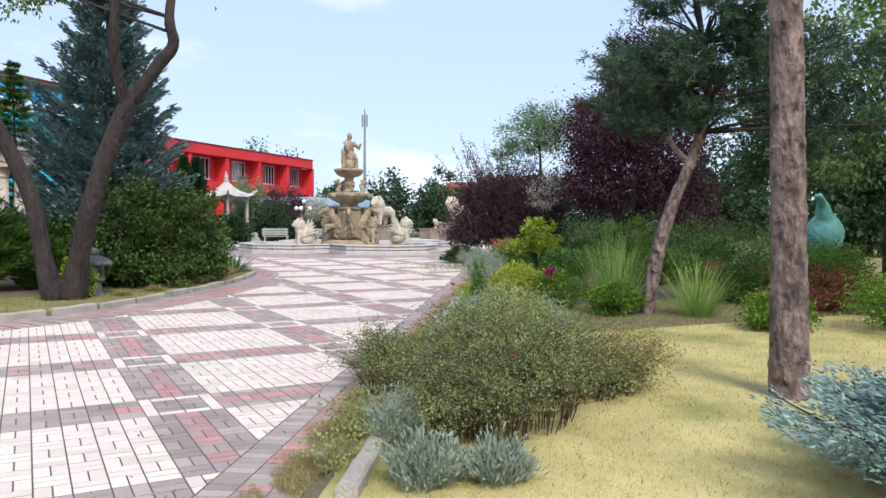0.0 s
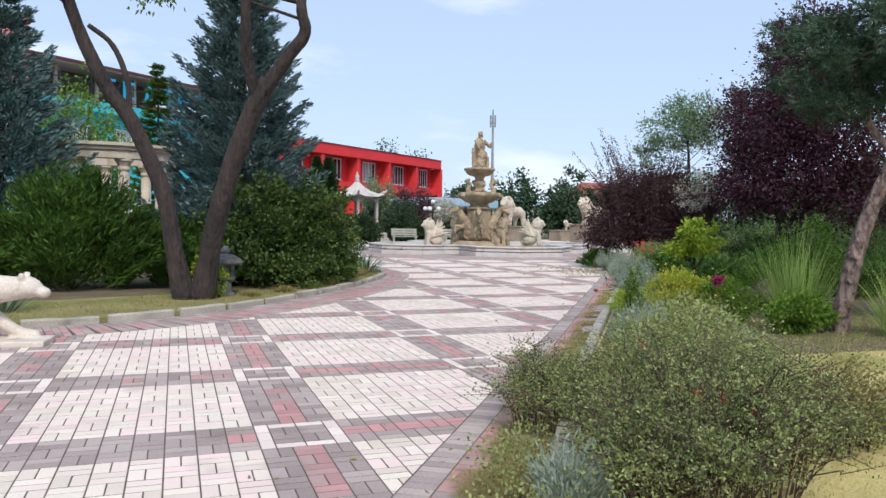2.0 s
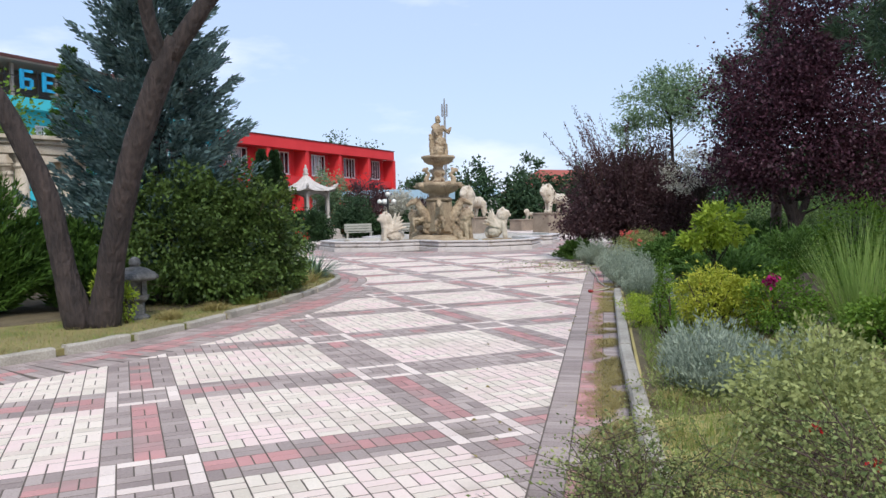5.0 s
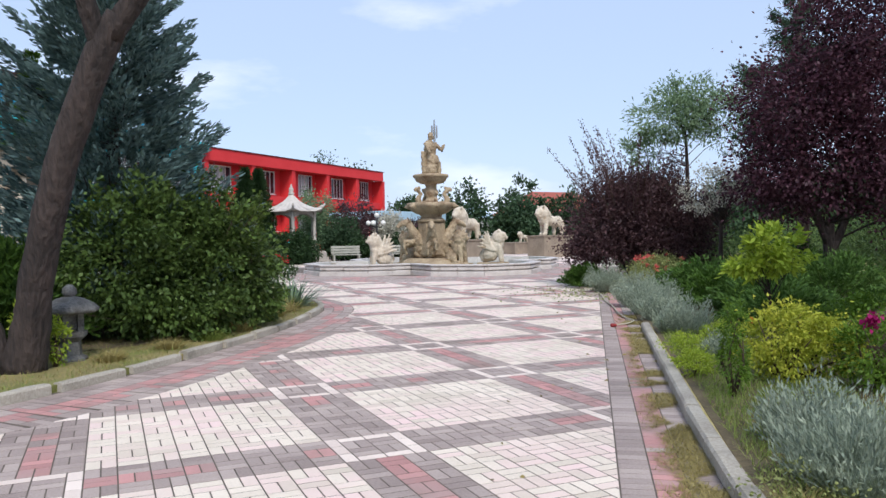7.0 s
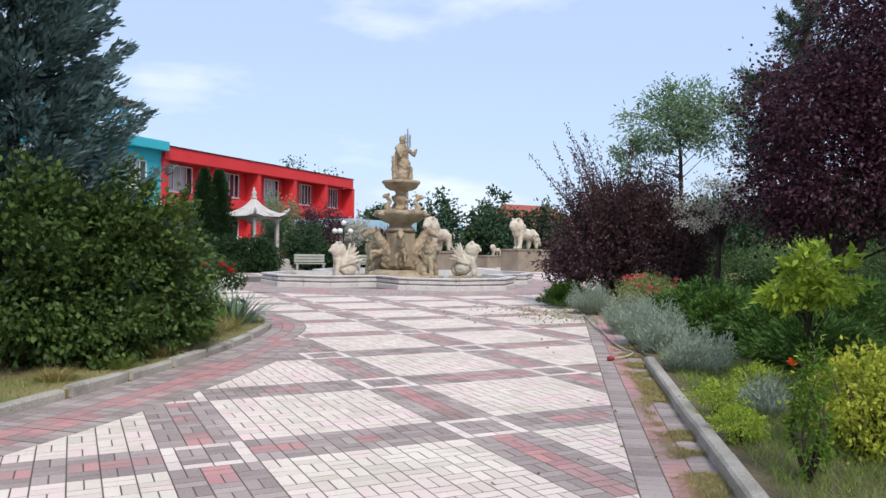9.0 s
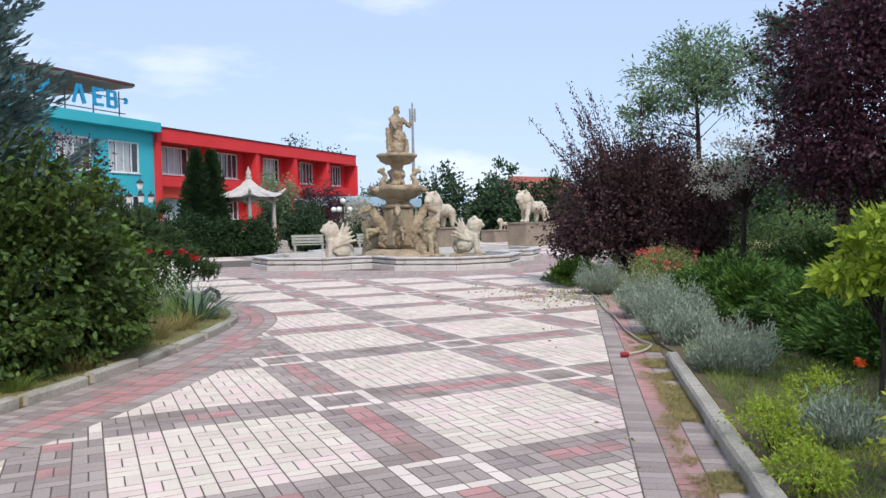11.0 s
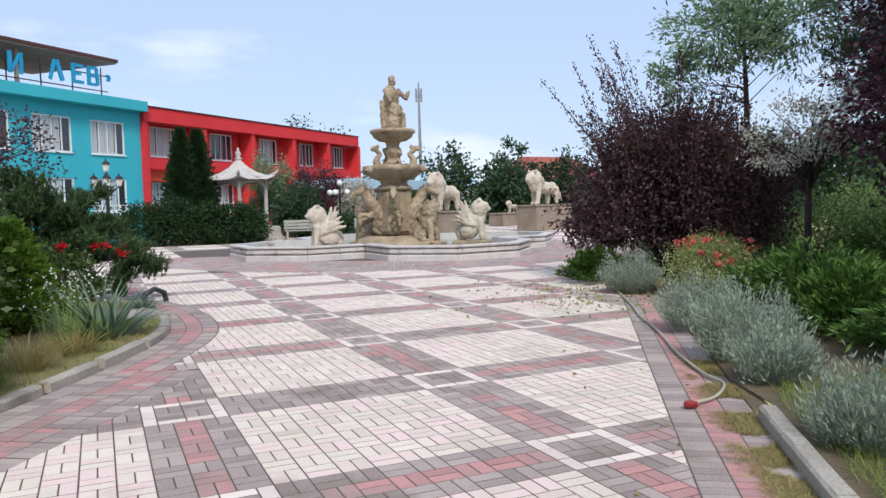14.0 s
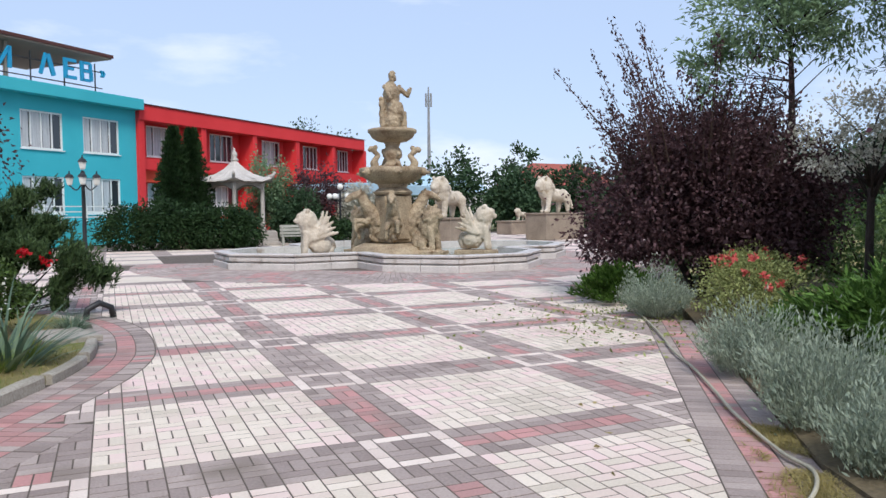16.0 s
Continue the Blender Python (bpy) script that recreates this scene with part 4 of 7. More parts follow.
for k in range(6):
    a = radians(20 + 60 * k)
    bm = bmesh.new()
    bmesh.ops.create_uvsphere(bm, u_segments=10, v_segments=8, radius=0.13, matrix=pose(0.97 * math.cos(a), 0.97 * math.sin(a), 2.66))
    bmesh.ops.create_cone(bm, segments=8, radius1=0.06, radius2=0.03, depth=0.16, cap_ends=True, matrix=pose(1.1 * math.cos(a), 1.1 * math.sin(a), 2.64, 0, 90, math.degrees(a)))
    part("spout_head", bm, M["stone"], fountain, smooth=True)


# ---- statues, each one solid mesh ----
CARVED = bpy.data.textures.new("carved", "CLOUDS")
CARVED.noise_scale, CARVED.noise_depth = 0.11, 3


def statue(name, x, y, z, turn, blobs, mat, label, category="statue", group="", voxel=0.035, scale=1.0, rough=0.016, slabs=()):
    """Ellipsoids (x, y, z, rx, ry, rz, tilt about y) and capsules melted into one carved mesh."""
    bm = bmesh.new()
    for b in blobs:
        if len(b) == 7:
            bx, by, bz, rx, ry, rz, tilt = b
            bmesh.ops.create_icosphere(bm, subdivisions=3, radius=1, matrix=pose(bx, by, bz, 0, tilt, 0) @ Matrix.Diagonal((rx, ry, rz, 1)))
        else:
            p, q, r0, r1 = b
            tube(bm, [p, Vector(p).lerp(Vector(q), 0.5), q], [r0, (r0 + r1) / 2, r1], 10)
            for c, r in ((p, r0), (q, r1)):
                bmesh.ops.create_icosphere(bm, subdivisions=2, radius=r, matrix=pose(*c))
    for s in slabs:
        box(bm, *s)
    for v in bm.verts:
        v.co += noise.noise_vector(v.co * 9) * rough
    bmesh.ops.scale(bm, vec=(scale,) * 3, verts=bm.verts)
    ob = part(name, bm, mat, None, smooth=True)
    ob.matrix_world = pose(x, y, z, 0, 0, turn)
    md = ob.modifiers.new("melt", "REMESH")
    md.mode, md.voxel_size, md.use_smooth_shade = "VOXEL", voxel, True
    relief = ob.modifiers.new("carving", "DISPLACE")
    relief.texture, relief.texture_coords, relief.strength, relief.mid_level = CARVED, "LOCAL", rough * 3.2, 0.5
    return tagged(ob, label, category, group)


def lion_standing():
    return [(0, 0, 0.72, 0.62, 0.24, 0.27, 0), (0.5, 0, 0.8, 0.3, 0.26, 0.34, 0), (-0.5, 0, 0.7, 0.26, 0.24, 0.28, 0),
            (0.66, 0, 1.12, 0.31, 0.34, 0.37, 0), (0.6, 0, 0.84, 0.3, 0.3, 0.36, 0), (0.42, 0, 1.0, 0.26, 0.28, 0.26, 0), (1.0, 0, 1.1, 0.2, 0.17, 0.17, 10), (1.0, 0, 0.97, 0.12, 0.14, 0.14, 0), (0.95, 0, 1.16, 0.2, 0.19, 0.22, 0), (1.1, 0, 1.08, 0.13, 0.13, 0.11, 0),
            (0.6, 0, 1.0, 0.26, 0.3, 0.32, 20), (0.8, 0.2, 1.42, 0.08, 0.05, 0.08, 0), (0.8, -0.2, 1.42, 0.08, 0.05, 0.08, 0),
            ((0.62, 0.18, 0.7), (0.72, 0.18, 0.08), 0.13, 0.1), ((0.5, -0.18, 0.7), (0.5, -0.18, 0.08), 0.13, 0.1),
            ((-0.56, 0.17, 0.66), (-0.62, 0.17, 0.08), 0.16, 0.09), ((-0.5, -0.17, 0.66), (-0.4, -0.17, 0.08), 0.16, 0.09),
            ((0.72, 0.18, 0.06), (0.86, 0.18, 0.05), 0.1, 0.08), ((0.5, -0.18, 0.06), (0.64, -0.18, 0.05), 0.1, 0.08),
            ((-0.72, 0, 0.8), (-0.98, 0.05, 0.5), 0.05, 0.04), ((-0.98, 0.05, 0.5), (-1.0, 0.1, 0.2), 0.04, 0.07)]


def lion_sitting():
    return [(-0.18, 0, 0.34, 0.34, 0.3, 0.32, 0), (0.05, 0, 0.66, 0.26, 0.26, 0.42, -18), (0.18, 0, 1.0, 0.28, 0.3, 0.34, 0),
            (0.34, 0, 1.08, 0.18, 0.18, 0.2, 0), (0.47, 0, 1.02, 0.1, 0.11, 0.09, 0), (0.2, 0.2, 1.3, 0.07, 0.05, 0.08, 0), (0.2, -0.2, 1.3, 0.07, 0.05, 0.08, 0),
            (0.16, 0, 0.8, 0.25, 0.26, 0.3, 0), ((0.22, 0.15, 0.7), (0.32, 0.16, 0.06), 0.11, 0.09), ((0.22, -0.15, 0.7), (0.32, -0.16, 0.06), 0.11, 0.09),
            (-0.1, 0.26, 0.22, 0.26, 0.12, 0.2, 0), (-0.1, -0.26, 0.22, 0.26, 0.12, 0.2, 0), (0.14, 0.28, 0.07, 0.16, 0.08, 0.07, 0), (0.14, -0.28, 0.07, 0.16, 0.08, 0.07, 0)]


def griffin():
    wing = []
    for s in (0.24, -0.24):
        for k in range(5):
            wing.append(((0.02 - 0.04 * k, s, 0.5 + 0.05 * k), (-0.62 + 0.07 * k, s * 1.5, 0.68 + 0.15 * k), 0.08, 0.035))
    tail = [((-0.35 - 0.2 * math.sin(t), 0, 0.3 - 0.22 * math.cos(t)), (-0.35 - 0.2 * math.sin(t + 0.7), 0, 0.3 - 0.22 * math.cos(t + 0.7)), 0.11 - 0.008 * k, 0.1 - 0.008 * k) for k, t in enumerate([0, 0.7, 1.4, 2.1, 2.8, 3.5])]
    return lion_sitting()[:8] + [((0.22, 0.15, 0.7), (0.3, 0.16, 0.06), 0.12, 0.09), ((0.22, -0.15, 0.7), (0.3, -0.16, 0.06), 0.12, 0.09)] + wing + tail


def sea_horse():
    neck = [((0.15, 0, 0.7), (0.5, 0, 1.2), 0.3, 0.22), ((0.5, 0, 1.2), (0.72, 0, 1.62), 0.22, 0.15), ((0.72, 0, 1.62), (1.02, 0, 1.58), 0.16, 0.12), ((1.02, 0, 1.58), (1.18, 0, 1.46), 0.12, 0.08)]
    mane = [(0.3 + 0.09 * k, 0, 1.12 + 0.14 * k, 0.1, 0.07, 0.1, 0) for k in range(5)]
    legs = [((0.55, 0.16, 0.75), (0.95, 0.2, 0.78), 0.11, 0.07), ((0.95, 0.2, 0.78), (0.92, 0.2, 0.45), 0.07, 0.06), ((0.55, -0.16, 0.7), (0.85, -0.2, 0.55), 0.11, 0.07), ((0.85, -0.2, 0.55), (0.8, -0.2, 0.22), 0.07, 0.06)]
    coil = [((0.1 - 0.34 * math.sin(t), 0.02, 0.4 + 0.28 * math.cos(t)), (0.1 - 0.34 * math.sin(t + 0.6), 0.02, 0.4 + 0.28 * math.cos(t + 0.6)), 0.2 - 0.017 * k, 0.18 - 0.017 * k) for k, t in enumerate([0, 0.6, 1.2, 1.8, 2.4, 3.0, 3.6])]
    ears = [(0.72, 0.07, 1.78, 0.03, 0.03, 0.08, 0), (0.72, -0.07, 1.78, 0.03, 0.03, 0.08, 0)]
    return neck + mane + legs + coil + ears + [(0.1, 0, 0.5, 0.36, 0.26, 0.36, 0)]


for k, a in enumerate((-108, -22, 62, 160)):
    ca, sa = math.cos(radians(a)), math.sin(radians(a))
    statue("sea_horse_statue", FOUNT.x + 0.32 * ca, FOUNT.y + 0.32 * sa, 0.5, a + (10 if k % 2 else -6), sea_horse(), M["stone"], "carved stone sea horse rearing at the fountain column", group="fountain sea horses", voxel=0.026, rough=0.024, scale=(0.86, 0.92)[k % 2])
for a in (-58, 28, 118):
    ca, sa = math.cos(radians(a)), math.sin(radians(a))
    statue("fountain_lion", FOUNT.x + 1.25 * ca, FOUNT.y + 1.25 * sa, 0.3, a, lion_sitting(), M["stone"], "seated carved lion at the foot of the fountain", group="fountain lions", voxel=0.024, rough=0.022, scale=1.0, slabs=[(0.05, 0, -0.06, 0.95, 0.8, 0.14)])
statue("crowning_figure", FOUNT.x, FOUNT.y, 3.88, -70,
       [(0, 0, 0.25, 0.26, 0.24, 0.28, 0), (0.02, 0.02, 0.62, 0.2, 0.2, 0.42, 4), (0, 0, 1.05, 0.2, 0.24, 0.32, -6), (0.02, 0, 1.48, 0.11, 0.1, 0.14, 0), (0.03, 0, 1.6, 0.1, 0.11, 0.06, 0),
        ((0.05, 0.22, 1.22), (0.26, 0.34, 0.98), 0.08, 0.06), ((0.26, 0.34, 0.98), (0.34, 0.4, 1.18), 0.06, 0.05), ((0, -0.22, 1.22), (0.2, -0.24, 0.9), 0.08, 0.06),
        ((0.08, 0.3, 0.1), (0.1, 0.34, 0.5), 0.12, 0.1), ((-0.12, -0.2, 0.1), (-0.16, -0.24, 0.9), 0.1, 0.08), (0.16, 0.1, 0.5, 0.14, 0.16, 0.3, 12), (-0.1, 0, 0.9, 0.14, 0.2, 0.5, 0)],
       M["stone"], "weathered draped stone figure crowning the fountain", voxel=0.022, rough=0.026, scale=1.1)
for a, s in ((-165, 1.0), (-95, 0.75), (-25, 1.0), (90, 1.0)):
    ca, sa = math.cos(radians(a)), math.sin(radians(a))
    bl = [((0, 0, 0.06), (0.05, 0, 0.3), 0.15, 0.11), ((0.05, 0, 0.3), (-0.1, 0, 0.5), 0.11, 0.07), ((-0.1, 0, 0.5), (0.1, 0, 0.66), 0.07, 0.07), (0.16, 0, 0.68, 0.12, 0.08, 0.08, 20), (0.0, 0, 0.74, 0.08, 0.03, 0.08, 0), (-0.2, 0, 0.1, 0.2, 0.12, 0.1, 0)]
    statue("dolphin_statue", FOUNT.x + 0.62 * ca, FOUNT.y + 0.62 * sa, 2.66, a, bl, M["stone"], "carved curling fish on the fountain bowl", group="fountain fish", voxel=0.025, rough=0.015, scale=s)


def on_basin(name, ang, rad, turn, blobs, label, group, scale):
    x, y = FOUNT.x + rad * math.cos(radians(ang)), FOUNT.y + rad * math.sin(radians(ang))
    pl = thing("plinth", x, y, 0.1, turn, "low brown stone plinth in the fountain basin", "plinth", "basin plinths")
    boxed("plinth_block", M["stone"], pl, 0, 0, 0.11, 1.35, 0.75, 0.22, bevel=0.03)
    boxed("plinth_foot", M["stone"], pl, 0, 0, 0.02, 1.5, 0.88, 0.1, bevel=0.02)
    return statue(name, x, y, 0.32, turn, blobs, M["statue"], label, group=group, voxel=0.026, scale=scale, rough=0.015)


on_basin("griffin_statue", -147, 3.5, 175, griffin(), "pale winged lion statue seated on a plinth", "winged lions", 0.92)
on_basin("griffin_statue", -33, 2.6, -35, griffin(), "pale winged lion statue seated on a plinth", "winged lions", 0.98)
on_basin("griffin_statue", 60, 3.6, 60, griffin(), "pale winged lion statue seated on a plinth", "winged lions", 0.95)


def on_pedestal(name, x, y, turn, blobs, scale, w, d, h, label, group=""):
    pd = thing("pedestal", x, y, 0, turn, "rough brown stone pedestal for a lion", "pedestal", "lion pedestals")
    boxed("pedestal_block", M["pedestal"], pd, 0, 0, h / 2, w, d, h, bevel=0.04)
    boxed("pedestal_cap", M["pedestal"], pd, 0, 0, h + 0.03, w + 0.1, d + 0.1, 0.08, bevel=0.02)
    return statue(name, x, y, h + 0.07, turn, blobs, M["statue"], label, group=group, voxel=0.035, scale=scale)


on_pedestal("lion_statue", 26.6, 46.2, 200, lion_standing(), 1.2, 3.0, 1.3, 1.25, "large pale stone lion on a stone pedestal", "plaza lions")
on_pedestal("lion_statue", 20.0, 44.2, 215, lion_standing(), 1.2, 2.0, 1.2, 1.1, "large pale stone lion on a stone pedestal", "plaza lions")
on_pedestal("small_lion_statue", 29.4, 54.6, 200, lion_standing(), 0.52, 3.2, 1.2, 0.75, "small pale stone lion on a low wall")


# ---- gazebo ----
gaz = thing("gazebo", 11.8, 50.9, 0, 20, "pale concrete pagoda gazebo with an upswept hipped roof", "gazebo")
part("platform", lathe(bmesh.new(), [(2.2, 0), (2.2, 0.55), (2.1, 0.62)], 6), M["gaz_post"], gaz)
for k in range(6):
    a = radians(60 * k)
    bm = lathe(bmesh.new(), [(0.14, 0.6), (0.14, 0.72), (0.1, 0.76), (0.095, 2.7), (0.13, 2.78), (0.13, 2.9)], 12, 1.45 * math.cos(a), 1.45 * math.sin(a))
    part("post", bm, M["gaz_post"], gaz, smooth=True)
    b = a + radians(60)
    bm = bmesh.new()
    rows = []
    for q in range(13):
        t = q / 12
        x0, y0 = 1.45 * ((1 - t) * math.cos(a) + t * math.cos(b)), 1.45 * ((1 - t) * math.sin(a) + t * math.sin(b))
        dz = 0.14 + 0.3 * (abs(t - 0.5) * 2) ** 2
        nx, ny = math.cos(a + radians(30)) * 0.035, math.sin(a + radians(30)) * 0.035
        rows.append([bm.verts.new(p) for p in ((x0 + nx, y0 + ny, 2.92), (x0 - nx, y0 - ny, 2.92), (x0 - nx, y0 - ny, 2.92 - dz), (x0 + nx, y0 + ny, 2.92 - dz))])
    for lo, hi in zip(rows, rows[1:]):
        for q in range(4):
            bm.faces.new((lo[q], lo[(q + 1) % 4], hi[(q + 1) % 4], hi[q]))
    bm.faces.new(rows[0])
    bm.faces.new(rows[-1])
    part("valance", bm, M["gaz_post"], gaz, "scalloped beam between posts")
bm = bmesh.new()
rings = []
for r, z, lift in ((2.0, 2.9, 0.2), (1.95, 2.97, 0.2), (1.5, 3.08, 0.07), (1.0, 3.28, 0.02), (0.55, 3.54, 0), (0.22, 3.84, 0), (0.1, 3.96, 0)):
    ring = []
    for k in range(48):
        a = 2 * math.pi * k / 48
        s = (a / (math.pi / 3)) % 1
        edge = math.cos(math.pi / 6) / math.cos((s - 0.5) * math.pi / 3)
        corner = abs(s - 0.5) * 2
        ridge = 0.03 if k % 2 else 0.0
        ring.append(bm.verts.new((r * edge * math.cos(a), r * edge * math.sin(a), z + lift * corner ** 4 + ridge * min(1, r))))
    rings.append(ring)
for lo, hi in zip(rings, rings[1:]):
    for k in range(48):
        bm.faces.new((lo[k], lo[(k + 1) % 48], hi[(k + 1) % 48], hi[k]))
bm.faces.new(rings[0][::-1])
bm.faces.new(rings[-1])
part("roof", bm, M["gaz_roof"], gaz, "ribbed upswept concrete roof")
part("finial", lathe(bmesh.new(), [(0.14, 3.92), (0.2, 4.0), (0.1, 4.1), (0.15, 4.2), (0.13, 4.3), (0.06, 4.4), (0.05, 4.5), (0.01, 4.58)], 16), M["gaz_roof"], gaz, smooth=True)
for k in range(6):
    a = radians(60 * k)
    part("roof_horn", tube(bmesh.new(), [(1.75 * math.cos(a), 1.75 * math.sin(a), 3.12), (2.02 * math.cos(a), 2.02 * math.sin(a), 3.2), (2.15 * math.cos(a), 2.15 * math.sin(a), 3.36)], [0.09, 0.08, 0.05], 8), M["gaz_roof"], gaz, smooth=True)
steps = thing("steps", 12.6, 48.1, 0, 12, "four pale stone steps up to the gazebo", "steps")
for k in range(4):
    boxed("step", M["gaz_post"], steps, 0, 0.3 * k, 0.08 + 0.15 * k, 1.5, 0.34, 0.16 + 0.3 * 0, bevel=0.015)
    boxed("riser_block", M["gaz_post"], steps, 0, 0.3 * k + 0.17, 0.075 * k + 0.0, 1.46, 0.33, 0.15 * k + 0.02, bevel=0)


def bench(x, y, turn):
    ob = thing("bench", x, y, 0, turn, "weathered grey garden bench with a slatted back", "bench", "plaza benches")
    for k in range(3):
        boxed("seat_slat", M["bench"], ob, 0, -0.16 + 0.16 * k, 0.44, 1.6, 0.14, 0.04)
    for k in range(3):
        boxed("back_slat", M["bench"], ob, 0, 0.3 + 0.03 * k, 0.56 + 0.15 * k, 1.6, 0.03, 0.12)
    for s in (-0.68, 0.68):
        boxed("leg", M["bench"], ob, s, 0.02, 0.21, 0.09, 0.46, 0.42)
        boxed("back_post", M["bench"], ob, s, 0.34, 0.65, 0.07, 0.05, 0.5)
    return ob


bench(13.9, 46.9, -8)
bench(17.0, 46.0, -15)


# ---- lamps, rotunda, small stone things ----
def lamp_post(x, y, h, label, arms=3):
    ob = thing("lamp_post", x, y, 0, 30, label, "street lamp", "plaza lamps")
    part("pole", lathe(bmesh.new(), [(0.16, 0), (0.16, 0.3), (0.09, 0.45), (0.06, 0.7), (0.05, h - 0.5), (0.07, h - 0.46), (0.04, h - 0.4)], 12), M["dark"], ob, smooth=True)
    heads = [(0, 0, h - 0.3)] + [(0.42 * math.cos(2 * math.pi * k / arms), 0.42 * math.sin(2 * math.pi * k / arms), h - 0.75) for k in range(arms)]
    for k, (hx, hy, hz) in enumerate(heads):
        if k:
            part("arm", tube(bmesh.new(), smooth_path([(0, 0, hz + 0.02), (hx * 0.5, hy * 0.5, hz - 0.2), (hx, hy, hz - 0.06)], 4), [0.02] * 9, 6), M["dark"], ob)
        ln = part("lantern", lathe(bmesh.new(), [(0.05, hz - 0.06), (0.08, hz - 0.03), (0.12, hz + 0.16)], 6, hx, hy), M["globe"], ob)
        part("cap", lathe(bmesh.new(), [(0.15, hz + 0.16), (0.1, hz + 0.24), (0.03, hz + 0.28), (0.015, hz + 0.36)], 6, hx, hy), M["dark"], ln)
    return ob


lamp_post(5.6, 38.0, 3.15, "ornate black lamp post with four lanterns")


def globe_lamp(x, y):
    ob = thing("globe_lamp", x, y, 0, 10, "dark lamp post with white frosted globes", "street lamp")
    part("pole", lathe(bmesh.new(), [(0.12, 0), (0.12, 0.2), (0.05, 0.35), (0.045, 2.5)], 10), M["dark"], ob)
    for k in range(5):
        a = 2 * math.pi * k / 5
        gx, gy = (0.5 * math.cos(a), 0.5 * math.sin(a)) if k else (0, 0)
        gz = 2.2 if k else 2.66
        if k:
            part("arm", tube(bmesh.new(), [(0, 0, 2.0), (gx * 0.7, gy * 0.7, 1.95), (gx, gy, 2.08)], [0.02] * 3, 6), M["dark"], ob)
        bm = bmesh.new()
        bmesh.ops.create_uvsphere(bm, u_segments=14, v_segments=10, radius=0.15, matrix=pose(gx, gy, gz))
        part("globe", bm, M["globe"], ob, smooth=True)


globe_lamp(16.4, 49.0)

rot = thing("rotunda", -1.35, 25.3, 0.05, 0, "white round colonnade with a ring beam on carved columns", "rotunda")
for k in range(9):
    a = 2 * math.pi * k / 9 + 0.2
    cx, cy = 1.75 * math.cos(a), 1.75 * math.sin(a)
    col = part("column", lathe(bmesh.new(), [(0.2, 0), (0.2, 0.14), (0.15, 0.2), (0.14, 2.62), (0.12, 2.66)], 14, cx, cy), M["statue"], rot, smooth=True)
    part("capital", lathe(bmesh.new(), [(0.13, 2.64), (0.16, 2.7), (0.15, 2.78), (0.2, 2.88), (0.24, 2.92), (0.24, 2.98)], 12, cx, cy, wave=0.12, lobes=8), M["statue"], col)
bm = bmesh.new()
rows = [[bm.verts.new((r * math.cos(2 * math.pi * k / 48), r * math.sin(2 * math.pi * k / 48), z)) for k in range(48)] for r, z in ((1.5, 2.98), (2.0, 2.98), (2.0, 3.16), (2.06, 3.2), (2.06, 3.26), (2.14, 3.3), (2.14, 3.38), (1.5, 3.38), (1.5, 2.98))]
for lo, hi in zip(rows, rows[1:]):
    for k in range(48):
        bm.faces.new((lo[k], lo[(k + 1) % 48], hi[(k + 1) % 48], hi[k]))
part("ring_beam", bm, M["statue"], rot, "white moulded ring beam")
part("floor", lathe(bmesh.new(), [(2.4, -0.05), (2.4, 0.06), (2.3, 0.07)], 32), M["pedestal"], rot)

lan = thing("stone_lantern", 1.46, 16.2, 0.0, 20, "small grey granite garden lantern with a mushroom cap", "garden lantern")
part("foot", lathe(bmesh.new(), [(0.2, 0), (0.2, 0.1), (0.13, 0.14), (0.12, 0.3), (0.19, 0.36), (0.2, 0.42)], 6), M["lantern"], lan)
bm = bmesh.new()
for k in range(4):
    a = radians(45 + 90 * k)
    box(bm, 0.12 * math.cos(a), 0.12 * math.sin(a), 0.53, 0.07, 0.07, 0.22)
box(bm, 0, 0, 0.53, 0.14, 0.14, 0.2)
part("light_box", bm, M["lantern"], lan)
part("cap", lathe(bmesh.new(), [(0.2, 0.63), (0.31, 0.65), (0.33, 0.69), (0.27, 0.75), (0.16, 0.81), (0.06, 0.84)], 24), M["lantern"], lan, "rounded stone cap", smooth=True)
part("knob", lathe(bmesh.new(), [(0.05, 0.83), (0.085, 0.88), (0.075, 0.94), (0.03, 0.98)], 14), M["lantern"], lan, smooth=True)

panther = [((-0.75, 0, 0.62), (0.0, 0, 0.6), 0.21, 0.22), ((0.0, 0, 0.6), (0.3, 0, 0.63), 0.23, 0.2), ((0.3, 0, 0.64), (0.6, 0, 0.66), 0.18, 0.14), (0.72, 0, 0.67, 0.16, 0.13, 0.13, 8), (0.87, 0, 0.61, 0.1, 0.09, 0.07, 8),
           (0.68, 0.1, 0.8, 0.04, 0.03, 0.05, 0), (0.68, -0.1, 0.8, 0.04, 0.03, 0.05, 0), ((0.1, 0.13, 0.5), (0.4, 0.13, 0.24), 0.13, 0.08), ((0.4, 0.13, 0.24), (0.62, 0.13, 0.1), 0.08, 0.07), ((0.62, 0.13, 0.1), (0.75, 0.13, 0.09), 0.08, 0.06),
           ((0.05, -0.13, 0.5), (-0.1, -0.13, 0.12), 0.13, 0.08), ((-0.1, -0.13, 0.1), (0.06, -0.13, 0.09), 0.08, 0.06), ((-0.75, 0.14, 0.5), (-0.95, 0.14, 0.28), 0.15, 0.09), ((-0.95, 0.14, 0.28), (-0.85, 0.14, 0.1), 0.08, 0.07), ((-0.7, -0.14, 0.5), (-0.5, -0.14, 0.12), 0.15, 0.08), ((-0.95, 0, 0.65), (-1.4, 0, 0.4), 0.06, 0.05)]
